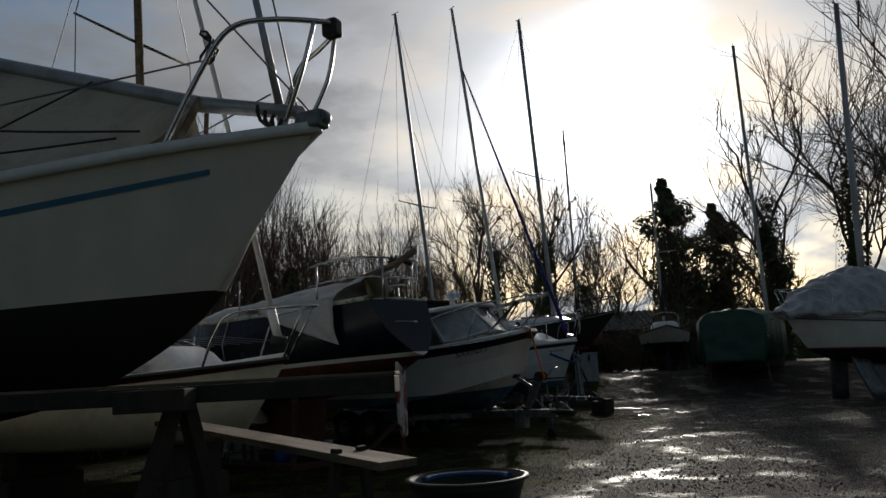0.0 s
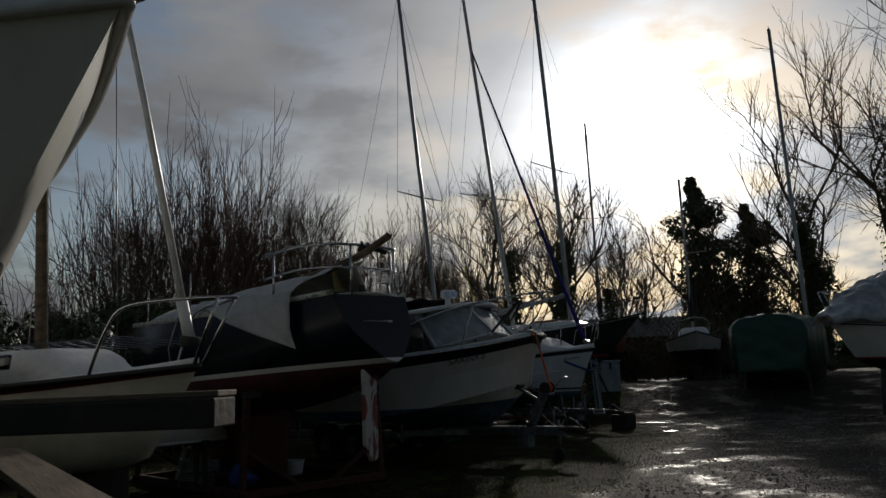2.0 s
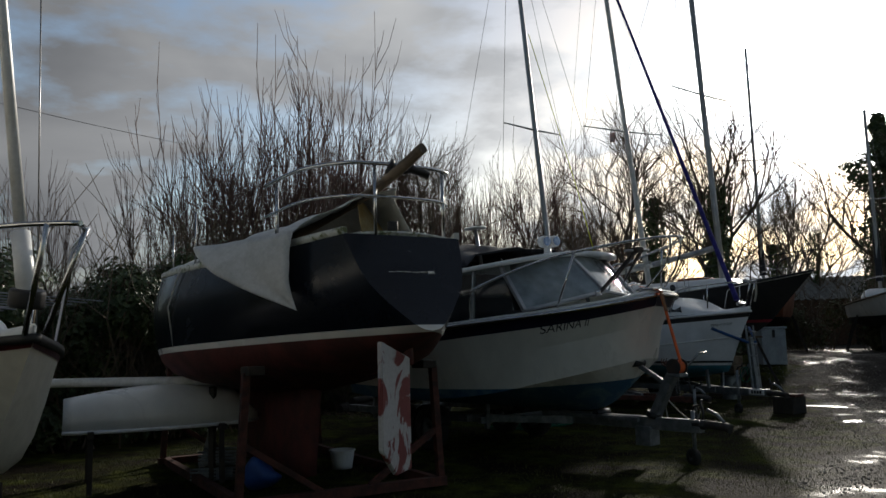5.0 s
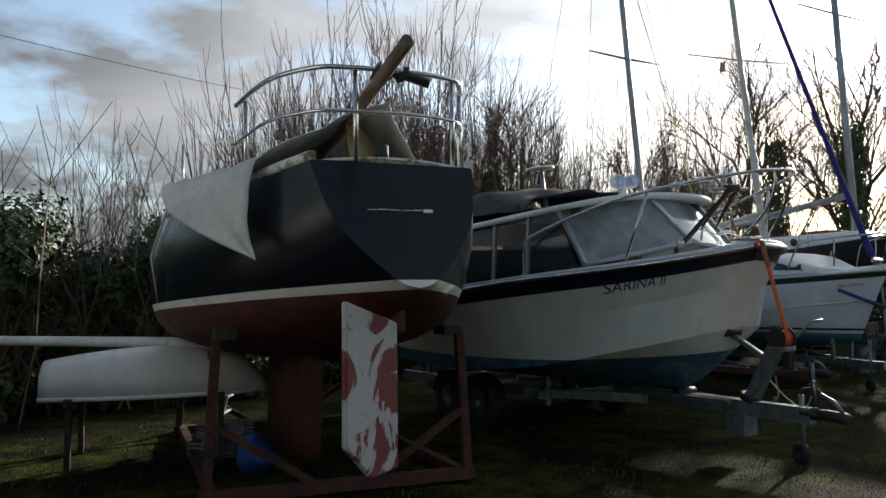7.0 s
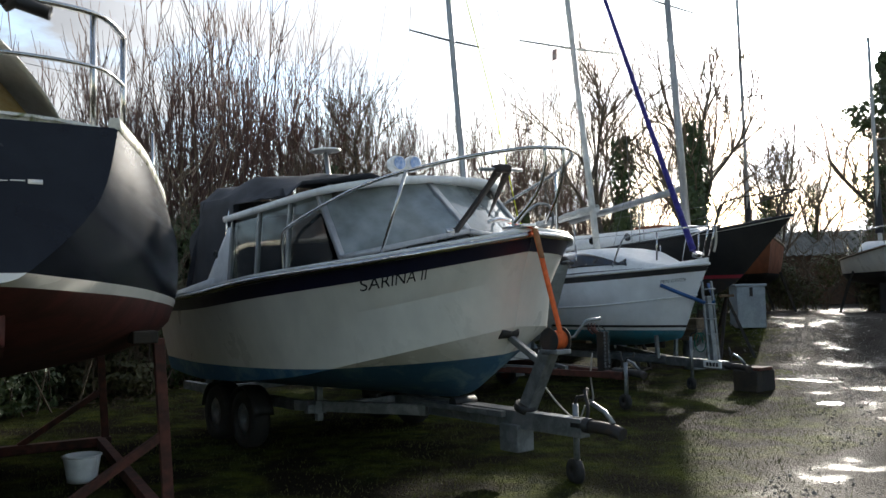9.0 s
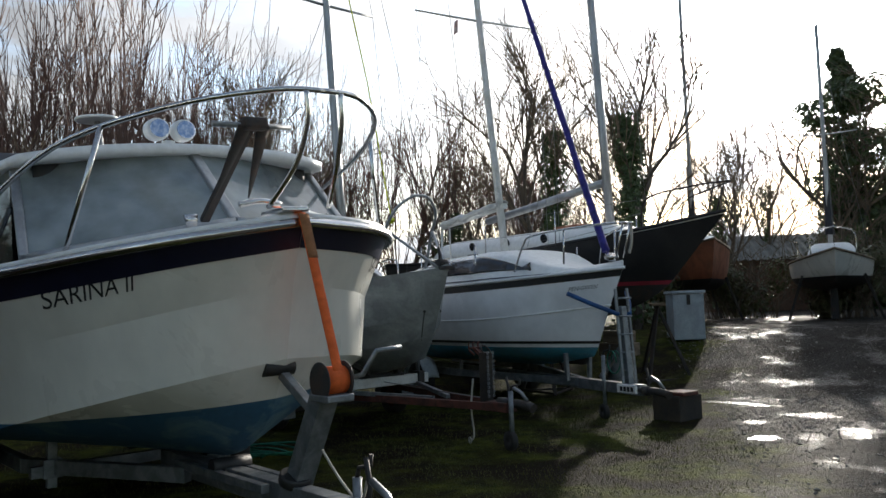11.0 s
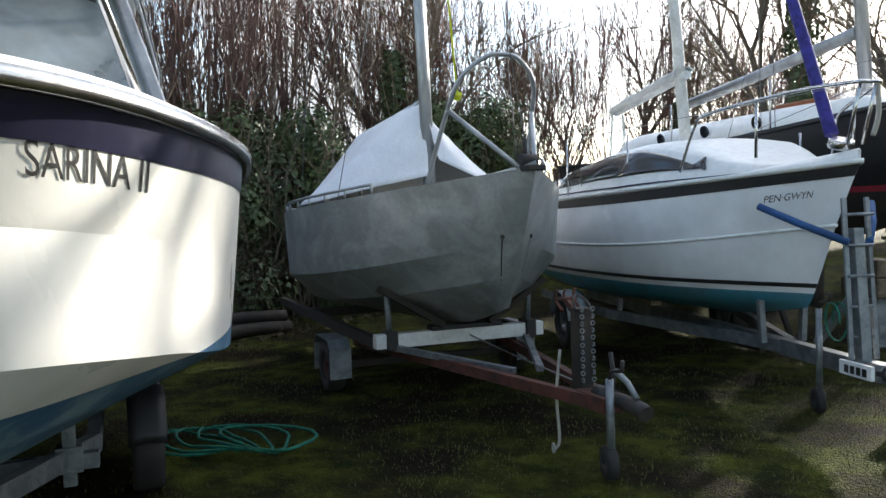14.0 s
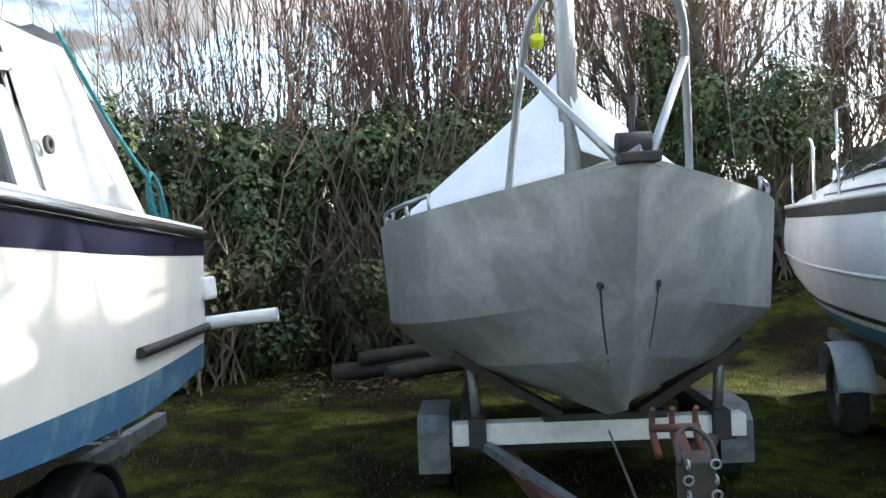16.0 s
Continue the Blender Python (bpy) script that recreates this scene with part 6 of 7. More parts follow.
part("furler_drum", disc_bm((-0.1, 0, 1.9), (0.2, 0, 1), 0.09, 0.1, 14), M["black"], sb)
stays(sb, [((-2.3, 0, 10.0), (-2.2, 0.95, 6.09)), ((-2.3, 0, 10.0), (-2.2, -0.95, 6.09)), ((-2.2, 0.95, 6.09), (-2.1, 1.0, 1.55)), ((-2.2, -0.95, 6.09), (-2.1, -1.0, 1.55)), ((-2.1, 0, 5.5), (-1.6, -0.85, 1.57)), ((-2.1, 0, 5.5), (-2.9, -1.05, 1.53)), ((-2.3, 0, 10.0), (-5.4, 0, 1.6))], 0.006)
for x in (-1.4, -3.8):
    tb = thing("timber_chock", -1.07 + x * 0.92 * math.cos(radians(-19)), 8.56 + x * 0.92 * math.sin(radians(-19)), -19, "dark timber chocks under the cream boat", "chock", "boat chocks", size=(1, 1, 0.87))
    part("chock_block", box_bm((-0.14, -0.5, 0), (0.14, 0.5, 0.36), 0.02), M["tarred"], tb)
    part("chock_block", box_bm((-0.12, -0.4, 0.364), (0.12, 0.4, 0.74), 0.02), M["tarred"], tb)

# ---- boats across the lane ----
RB = [
    [(-7.5, 0, 1.0), (-4.5, 0, 0.85), (-2.0, 0, 0.95), (-0.8, 0, 1.3)],
    [(-7.5, 0.9, 1.2), (-4.5, 1.1, 1.08), (-2.0, 0.75, 1.2), (-0.6, 0, 1.5)],
    [(-7.5, 1.15, 1.65), (-4.5, 1.3, 1.6), (-2.0, 0.95, 1.72), (-0.3, 0, 1.95)],
    [(-7.5, 1.15, 2.2), (-4.5, 1.32, 2.15), (-2.0, 1.05, 2.25), (0, 0, 2.45)]]
rb = thing("white_yacht", 7.75, 20.9, 202, "white sailing yacht with violet lines under milky plastic sheet", "sailing boat", size=(1, 1, 0.92))
hull(rb, RB, [("antifouling", M["darkbottom"], None, 1.42, -0.05, "dark antifouling"), ("hull_side", M["white"], 1.46, None, -0.05, ""), ("boot_stripe", M["redline"], 1.42, 1.46, -0.05, "red boot stripe")], rounded=True)
rf = surface(RB, True)
band(rb, "cove_line", rf, 2.5, 2.57, M["violet"])
band(rb, "cove_line", rf, 2.62, 2.65, M["violet"])
strip(rb, "gunwale_moulding", RB[3], 0.05, 0.05, M["grp"], n=36)
deck(rb, RB[3], -0.02, 0.06, M["grp"])
part("coachroof", grid_bm(lambda u, v: Vector((-1.5 - 3.8 * u, (0.4 + 0.45 * min(1, u * 2)) * (v * 2 - 1), 2.26 + 0.42 * min(1, u / 0.2) * min(1, (1 - u) / 0.05) * (1 - abs(v * 2 - 1) ** 7))), 18, 16, 0.01), M["grp"], rb)
for x in (-2.6, -3.4, -4.2):
    for s in (-1, 1):
        part("cabin_window", disc_bm((x, 0.84 * s, 2.5), (0, 1, 0), 0.11, 0.03, 16), M["darkglass"], rb)
part("fin_keel", grid_bm(lambda u, v: Vector((-2.3 - 1.3 * u + 0.1 * v - 0.35 * v, 0.1 * math.sin(math.pi * min(1, u + 0.1)), 1.0 - 0.98 * v)), 8, 4, 0.1), M["galv"], rb)
for s in (-1, 1):
    part("bilge_keel", grid_bm(lambda u, v, s=s: Vector((-1.6 - 0.5 * u - 0.25 * v, (0.35 + 0.35 * v) * s, 1.2 - 1.2 * v)), 4, 4, 0.06), M["galv"], rb)
    bars(rb, "pulpit_rail", [[(-1.0, 0.6 * s, 2.36), (-0.95, 0.58 * s, 2.9), (-0.2, 0.2 * s, 3.0), (0.1, 0, 3.0)], [(-0.15, 0.1 * s, 2.45), (0.05, 0.08 * s, 3.0)]], 0.014, M["steel"])
    bars(rb, "stanchion", [[(-2.6, 1.1 * s, 2.25), (-2.6, 1.1 * s, 2.85)], [(-4.4, 1.3 * s, 2.18), (-4.4, 1.3 * s, 2.8)]], 0.011, M["steel"])
mast(rb, (-2.6, 0, 2.6), (-3.0, 0, 11.5), 0.07, M["alu"], 7.0, 1.8)
stays(rb, [((-3.0, 0, 11.4), (-0.05, 0, 2.5)), ((-3.0, 0, 11.4), (-2.8, 1.25, 2.2)), ((-3.0, 0, 11.4), (-2.8, -1.25, 2.2)), ((-3.0, 0, 11.4), (-7.4, 0, 2.3))], 0.006)
ps = thing("plastic_sheet", 7.75, 20.9, 202, "crumpled milky plastic sheet thrown over the foredeck", "plastic sheet", size=(1, 1, 0.92))
cloth(ps, "sheet", lambda u, v: (0.1 - 3.6 * u, (v * 2 - 1) * (0.35 + 0.85 * min(1, u * 1.5)), 2.47 + 1.1 * math.sin(math.pi * min(1, u * 0.75)) * (1 - abs(v * 2 - 1) ** 2.5) - 0.25 * abs(v * 2 - 1) ** 4), 44, 30, M["plastic"], 40.0, 0.12)
gc = thing("covered_boat", 7.8, 25.6, 250, "boat hidden under a green tarpaulin beside the lane", "covered boat", z=0.2)
cloth(gc, "green_tarp", lambda u, v: (0.2 - 5.2 * u, 1.3 * math.cos(math.pi * v) * (0.75 + 0.25 * min(1, u * 3)), 0.95 + 1.55 * (math.sin(math.pi * v) ** 0.2) * (0.85 + 0.15 * min(1, u * 3))), 30, 26, M["greentarp"], 50.0, 0.07, label="sagging green tarpaulin")
cloth(gc, "tarp_front", lambda u, v: (0.2 + 0.05 * v, 0.975 * math.cos(math.pi * u) * (1 - 0.15 * v), 2.4 - 1.6 * v - (1.35 * (1 - math.sin(math.pi * u) ** 0.2)) * (1 - v)), 18, 14, M["greentarp"], 51.0, 0.06)
hull(gc, [[(-5.0, 0, 0.35), (-2.5, 0, 0.3), (0.1, 0, 0.6)], [(-5.0, 1.0, 0.5), (-2.5, 1.05, 0.45), (0.12, 0.2, 0.75)], [(-5.0, 1.15, 1.3), (-2.5, 1.2, 1.3), (0.15, 0.55, 1.35)]], [("hull_side", M["darkbottom"], None, None, 0, "")], rounded=True, n=14)
for x in (-0.6, -4.2):
    for s in (-1, 1):
        part("prop_timber", beam_bm((x, 0.9 * s, 0.0), (x, 0.8 * s, 1.1), 0.07, 0.07), M["wood"], gc)
mast(gc, (-2.5, 0.9, 1.2), (-3.1, 0.75, 11.9), 0.06, M["alu"])


def far_boat(name, x, y, heading, label, hullmat, L, beam, z0, z1, mast_h=0.0, deckmat=None):
    b = thing(name, x, y, heading, label, "sailing boat", z=ground_z(x, y))
    ln = [
        [(-L, 0, z0 + 0.15), (-L * 0.5, 0, z0), (-0.7, 0, z0 + 0.25)],
        [(-L, beam * 0.38, z0 + 0.3), (-L * 0.5, beam * 0.42, z0 + 0.2), (-0.4, 0, z0 + 0.45)],
        [(-L, beam * 0.46, z1 - 0.08), (-L * 0.45, beam * 0.5, z1 - 0.1), (0, 0, z1 + 0.1)]]
    hull(b, ln, [("hull_bottom", M["darkbottom"], None, z0 + 0.35, 0, ""), ("hull_side", hullmat, z0 + 0.35, None, 0, "")], rounded=True, n=18)
    deck(b, ln[2], 0.0, 0.06, deckmat or M["grp"])
    strip(b, "gunwale", ln[2], 0.05, 0.05, M["wood"], n=20)
    part("cabin", grid_bm(lambda u, v: Vector((-L * 0.25 - L * 0.4 * u, beam * 0.3 * (v * 2 - 1), z1 + 0.32 * min(1, u / 0.15) * min(1, (1 - u) / 0.06) * (1 - abs(v * 2 - 1) ** 7))), 12, 12, 0.01), deckmat or M["grp"], b)
    for s in (-1, 1):
        bars(b, "pulpit_rail", [[(-0.9, beam * 0.25 * s, z1 + 0.02), (-0.8, beam * 0.24 * s, z1 + 0.5), (0.05, 0, z1 + 0.58)], [(-L, beam * 0.4 * s, z1), (-L, beam * 0.4 * s, z1 + 0.55), (-L + 0.8, beam * 0.45 * s, z1 + 0.55)]], 0.016, M["steel"])
        part("prop", beam_bm((-L * 0.35, beam * 0.55 * s, 0), (-L * 0.35, beam * 0.36 * s, z0 + 0.4), 0.06, 0.06), M["tarred"], b)
        part("prop", beam_bm((-L * 0.75, beam * 0.55 * s, 0), (-L * 0.75, beam * 0.38 * s, z0 + 0.4), 0.06, 0.06), M["tarred"], b)
    part("keel", box_bm((-L * 0.65, -0.08, 0), (-L * 0.35, 0.08, z0 + 0.1), 0.02), M["iron"], b)
    if mast_h:
        part("sail_cover", tube_bm(spline([(-L * 0.4, 0, z1 + 0.55), (-L * 0.41, 0, z1 + 1.3), (-L * 0.42, 0, z1 + 2.3)], 8), 0.11, 8, 0.07), M["canopy"], b, "dark sail cover round the mast")
        mast(b, (-L * 0.4, 0, z1 + 0.3), (-L * 0.43, 0, mast_h), 0.05, M["alu"], mast_h * 0.62, 1.5)
        stays(b, [((-L * 0.43, 0, mast_h - 0.1), (0, 0, z1 + 0.1)), ((-L * 0.43, 0, mast_h - 0.1), (-L, 0, z1)), ((-L * 0.43, 0, mast_h - 0.1), (-L * 0.4, beam * 0.45, z1)), ((-L * 0.43, 0, mast_h - 0.1), (-L * 0.4, -beam * 0.45, z1))], 0.007)
    return b


far_boat("small_cruiser", 6.7, 30.3, 262, "small white cruiser with pulpit, standing at the lane's end", M["white"], 5.5, 1.9, 0.7, 1.55, 7.5)
far_boat("orange_yacht", 4.2, 31.0, -80, "faded orange wooden yacht on props behind the black one", M["orangehull"], 6.0, 2.0, 0.75, 1.95, 10.3)
far_boat("dark_workboat", 1.2, 31.5, -40, "dark hulled boat in the shade of the trees", M["black_hull"], 6.5, 2.2, 0.5, 1.6, 0.0)
sbx = thing("steel_store_box", 3.45, 27.1, 10, "pale steel storage box with a flat lid", "storage box", z=ground_z(3.45, 27.1) - 0.02, size=(0.8, 0.9, 0.95))
part("box_body", box_bm((-0.42, -0.45, 0.0), (0.3, 0.45, 0.92), 0.015), M["boxsteel"], sbx)
part("box_lid", box_bm((-0.46, -0.49, 0.925), (0.34, 0.49, 0.98), 0.012), M["boxsteel"], sbx)
part("box_hasp", box_bm((-0.1, -0.48, 0.7), (-0.02, -0.455, 0.9), 0.004), M["iron"], sbx)
shed = thing("boat_shed", 9.5, 47.0, 12, "low shed with grey corrugated roof among the trees", "shed", z=ground_z(9.5, 47))
part("shed_wall", box_bm((-5.0, 0, 0), (4.0, 4.0, 2.2), 0.02), M["brickwall"], shed)
def roofs(u, v):
    return Vector((-5.4 + 9.8 * u, -0.4 + 4.8 * v, 2.15 + 1.2 * (1 - abs(v * 2 - 1)) + 0.03 * math.sin(u * 180)))
part("shed_roof", grid_bm(roofs, 120, 8, 0.02, False), M["roofing"], shed)
part("shed_door", box_bm((-1.0, -0.03, 0), (1.2, 0.02, 1.95), 0.01), M["tarred"], shed)

# ---- loose things on the grass ----
hose = thing("green_hose", 0.0, 0.0, 0, "tangle of green hose lying on the grass", "hose")
rng = random.Random(11)
for k in range(5):
    c = Vector((-1.0 + 0.12 * k, 17.75 + 0.06 * k, 0.03))
    pts = [c + Vector((0.42 * math.cos(a) + 0.05 * math.sin(3 * a + k), 0.22 * math.sin(a) + 0.04 * math.cos(2 * a + k), 0.012 * k + 0.02 * abs(math.sin(a * 1.7 + k)))) for a in (i * 0.35 + k for i in range(19))]
    part("hose_loop", tube_bm(pts, 0.011, 6), M["green"], hose)
for k, (x, y, h, l) in enumerate(((-5.0, 21.2, 70, 1.7), (-5.15, 21.55, 60, 1.5), (-4.75, 21.5, 85, 1.3), (-4.95, 21.4, 75, 1.5))):
    lg = thing("cut_log", x, y, h, "mossy cut log in a pile at the hedge foot", "log", "log pile", z=0.05 if k < 3 else 0.2)
    part("log_trunk", tube_bm(spline([(-l / 2, 0, 0), (0, 0.05, 0.03), (l / 2, 0, 0)], 8), 0.11 - 0.01 * k, 10, 0.09), M["tarred"], lg)

# ---- trees, hedge and ground cover ----
M["bark"] = mat("grey_brown_bark", (0.075, 0.06, 0.05), (0.12, 0.105, 0.085), rough=0.9, scale=6, fine=40, bump=0.3, stretch=(1, 1, 0.3))
M["twig"] = mat("pale_brown_twig", (0.11, 0.085, 0.06), (0.17, 0.13, 0.09), rough=0.85, scale=6, fine=40, bump=0.1)
M["redtwig"] = mat("reddish_twig", (0.1, 0.055, 0.045), (0.13, 0.075, 0.06), rough=0.85, scale=6, fine=40, bump=0.1)
M["ivy"] = mat("ivy_leaf", (0.03, 0.055, 0.014), (0.07, 0.1, 0.03), rough=0.52, scale=2.5, fine=12, bump=0.05)
M["bramble"] = mat("olive_bramble_leaf", (0.06, 0.07, 0.022), (0.1, 0.09, 0.035), rough=0.5, scale=2.5, fine=12, bump=0.05)
M["litter"] = mat("dead_leaf_litter", (0.1, 0.065, 0.035), (0.05, 0.035, 0.02), rough=0.9, scale=6, fine=20, bump=0.1)
M["grass"] = mat("winter_grass", (0.045, 0.06, 0.014), (0.12, 0.125, 0.028), rough=0.7, scale=1.1, fine=9, bump=0.0)
M["stones"] = mat("lane_stones", (0.2, 0.185, 0.16), (0.08, 0.07, 0.06), rough=0.32, scale=9, fine=30, bump=0.1)


class Sticks:
    """Collects tapered sticks and leaves as plain lists, for one mesh."""
    def __init__(self):
        self.v, self.f = [], []

    def stick(self, pts, r0, r1, sides):
        n0 = len(self.v)
        side = None
        for i, c in enumerate(pts):
            d = (pts[min(i + 1, len(pts) - 1)] - pts[max(i - 1, 0)]).normalized()
            side = d.orthogonal().normalized() if side is None else (side - d * side.dot(d)).normalized()
            up = d.cross(side)
            r = r0 + (r1 - r0) * i / (len(pts) - 1)
            for k in range(sides):
                a = 2 * math.pi * k / sides
                self.v.append(c + (side * math.cos(a) + up * math.sin(a)) * r)
        for i in range(len(pts) - 1):
            for k in range(sides):
                a, b = n0 + i * sides + k, n0 + i * sides + (k + 1) % sides
                self.f.append((a, b, b + sides, a + sides))

    def leaf(self, p, n, s, rng):
        a = n.orthogonal().normalized()
        a = Matrix.Rotation(rng.uniform(0, 6.28), 3, n) @ a
        b = n.cross(a)
        k = len(self.v)
        self.v += [p - a * s, p + b * s * 0.7 + n * s * 0.25, p + a * s, p - b * s * 0.7 + n * s * 0.25]
        self.f += [(k, k + 1, k + 2), (k, k + 2, k + 3)]

    def mesh(self, name, material):
        me = bpy.data.meshes.new(name)
        me.from_pydata([tuple(p) for p in self.v], [], self.f)
        me.materials.append(material)
        me.update()
        return me


def grow(trunk, twigs, rng, start, way, length, r, depth, up):
    n = 3 if depth > 1 else 2
    pts = [start]
    d = way.copy()
    for i in range(n):
        d = (d + Vector((rng.uniform(-1, 1), rng.uniform(-1, 1), rng.uniform(-0.4, 1) * up)) * 0.2).normalized()
        pts.append(pts[-1] + d * length / n)
    (trunk if depth >= 3 else twigs).stick(pts, r, r * 0.55, 6 if depth >= 4 else (4 if depth == 3 else 3))
    if depth == 0:
        return
    kids = (5, 5, 5, 6, 6)[depth]
    for k in range(kids):
        s = rng.uniform(0.3, 1.0) if k else 1.0
        i = min(int(s * n), n - 1)
        p = pts[i].lerp(pts[i + 1], s * n - i)
        side = d.orthogonal().normalized()
        side = Matrix.Rotation(rng.uniform(0, 6.28), 3, d) @ side
        w = (d + side * rng.uniform(0.45, 0.95) + Vector((0, 0, up * 0.35))).normalized()
        grow(trunk, twigs, rng, p, w, length * rng.uniform(0.5, 0.78), r * 0.5, depth - 1, up)


def bare_tree(name, seed, h, up, label, ivy=0, mat_t="twig"):
    rng = random.Random(seed)
    t, w = Sticks(), Sticks()
    grow(t, w, rng, Vector((0, 0, -0.1)), Vector((0, 0, 1)), h * 0.5, h * 0.015, 4, up)
    ob = thing(name, 0, 0, 0, label, "tree", "bare trees")
    a = new("trunk", t.mesh("trunk", M["bark"]))
    b = new("crown", w.mesh("crown", M[mat_t]))
    a.parent = b.parent = ob
    if ivy:
        iv = Sticks()
        for _ in range(ivy):
            z = rng.uniform(0.2, h * 0.62)
            a0 = rng.uniform(0, 6.28)
            r = h * 0.05 * (1 - 0.5 * z / h) * (0.6 + 0.9 * noise.noise(Vector((math.cos(a0) * 2, math.sin(a0) * 2, z * 1.1 + seed))) + rng.uniform(0, 0.5))
            iv.leaf(Vector((r * math.cos(a0), r * math.sin(a0), z)), Vector((math.cos(a0), math.sin(a0), rng.uniform(-0.2, 0.7))).normalized(), rng.uniform(0.05, 0.09), rng)
        c = new("ivy", iv.mesh("ivy", M["ivy"]))
        c.parent = ob
    return ob


def whip_tree(name, seed, h, label):
    """A pollard: a short knuckled bole with a sheaf of long upright shoots."""
    rng = random.Random(seed)
    t, w = Sticks(), Sticks()
    t.stick([Vector((0, 0, -0.1)), Vector((0.05, 0, h * 0.12)), Vector((0, 0.05, h * 0.26))], h * 0.025, h * 0.03, 7)
    for k in range(29):
        a = rng.uniform(0, 6.28)
        o = rng.uniform(0.05, 0.42)
        s = Vector((math.cos(a) * 0.16, math.sin(a) * 0.16, h * rng.uniform(0.12, 0.3)))
        l = h * rng.uniform(0.45, 0.74)
        d = Vector((math.cos(a) * o, math.sin(a) * o, 1)).normalized()
        pts = [s + d * l * i / 4 + Vector((math.cos(a), math.sin(a), 0)) * l * 0.05 * math.sin(i) + Vector((rng.uniform(-1, 1), rng.uniform(-1, 1), 0)) * 0.06 for i in range(5)]
        w.stick(pts, h * 0.0026, h * 0.0008, 3)
        for j in range(9):
            q = rng.uniform(0.25, 0.98) * 4
            i = min(int(q), 3)
            p = pts[i].lerp(pts[i + 1], q - i)
            b = rng.uniform(0, 6.28)
            e = (d + Vector((math.cos(b), math.sin(b), 0)) * rng.uniform(0.3, 0.7)).normalized()
            ll = l * rng.uniform(0.1, 0.26)
            w.stick([p, p + e * ll * 0.5, p + (e + Vector((0, 0, 0.3))).normalized() * ll], h * 0.0012, h * 0.0006, 3)
    ob = thing(name, 0, 0, 0, label, "tree", "bare trees")
    for nm, st, m in (("bole", t, M["bark"]), ("shoots", w, M["redtwig"])):
        q = new("trunk" if nm == "bole" else "crown", st.mesh(nm, m))
        q.parent = ob
    return ob


def ivy_bush(name, seed, w, h, label, material, count, stems=30, leafsize=0.055, category="bush"):
    rng = random.Random(seed)
    lv, st = Sticks(), Sticks()
    blobs = [(Vector((rng.uniform(-w, w) * 0.55, rng.uniform(-w, w) * 0.4, rng.uniform(0.12, 0.8) * h)), rng.uniform(0.22, 0.42) * min(w, h)) for _ in range(11)]
    for _ in range(count):
        c, r = rng.choice(blobs)
        n = Vector((rng.gauss(0, 1), rng.gauss(0, 1), rng.gauss(0, 1))).normalized()
        p = c + n * r * (0.72 + 0.5 * noise.noise(c + n * 2.2) + rng.uniform(-0.1, 0.12))
        if p.z < 0.02:
            p.z = rng.uniform(0.02, 0.25)
        lv.leaf(p, (n + Vector((rng.uniform(-0.5, 0.5), rng.uniform(-0.5, 0.5), rng.uniform(0, 0.8)))).normalized(), leafsize * rng.uniform(0.6, 1.3), rng)
    for _ in range(stems):
        a = rng.uniform(0, 6.28)
        s = Vector((rng.uniform(-w, w) * 0.6, rng.uniform(-w, w) * 0.4, 0))
        d = Vector((math.cos(a) * 0.35, math.sin(a) * 0.35, 1)).normalized()
        l = h * rng.uniform(0.7, 1.45)
        pts = [s + d * l * i / 4 + Vector((rng.uniform(-1, 1), rng.uniform(-1, 1), 0)) * 0.09 * i for i in range(5)]
        st.stick(pts, 0.016, 0.004, 3)
        for j in range(7):
            i = rng.randint(1, 3)
            b = rng.uniform(0, 6.28)
            e = (d * 0.7 + Vector((math.cos(b), math.sin(b), 0.1))).normalized()
            ll = rng.uniform(0.3, 0.9)
            st.stick([pts[i], pts[i] + e * ll * 0.5, pts[i] + (e + Vector((0, 0, 0.4))).normalized() * ll], 0.007, 0.002, 3)
    ob = thing(name, 0, 0, 0, label, category, "hedge bushes")
    for nm, s, m in (("leaves", lv, material), ("stems", st, M["twig"])):
        q = new("foliage" if nm == "leaves" else "stem_thicket", s.mesh(nm, m))
        q.parent = ob
    return ob


def plant(source, spots, rng, used):
    """Copies of a plant: the first spot takes the original."""
    for i, (x, y, s) in enumerate(spots):
        m = Matrix.Translation((x, y, ground_z(x, y) - 0.03)) @ Matrix.Rotation(rng.uniform(0, 6.28), 4, "Z") @ Matrix.Diagonal((s, s, s * rng.uniform(0.94, 1.08), 1))
        if i == 0:
            source.matrix_world = m
        else:
            copy_thing(source, m)


rng = random.Random(5)
TA = bare_tree("bare_tree", 1, 8.0, 0.8, "leafless deciduous tree behind the boats")
TB = bare_tree("bare_tree", 2, 8.5, 0.6, "leafless spreading tree with ivy on its trunk", 2200)
TC = bare_tree("bare_tree", 3, 7.5, 1.0, "leafless upright tree in the hedge line", 0, "redtwig")
TD = whip_tree("pollard_willow", 4, 7.2, "pollarded tree with a sheaf of upright shoots")
TE = whip_tree("pollard_willow", 8, 7.0, "pollarded tree with a sheaf of upright shoots")
hedge = [(-12.5, 9.0), (-10.5, 13.5), (-8.6, 17.2), (-6.4, 19.6), (-6.4, 22.6), (-6.2, 25.5), (-4.6, 29.5), (-1.5, 34.0), (3.0, 40.0)]


def along(f, off=0.0):
    k = min(int(f * (len(hedge) - 1)), len(hedge) - 2)
    t = f * (len(hedge) - 1) - k
    a, b = Vector((*hedge[k], 0)), Vector((*hedge[k + 1], 0))
    d = (b - a).normalized()
    p = a.lerp(b, t) + Vector((-d.y, d.x, 0)) * off
    return p.x, p.y


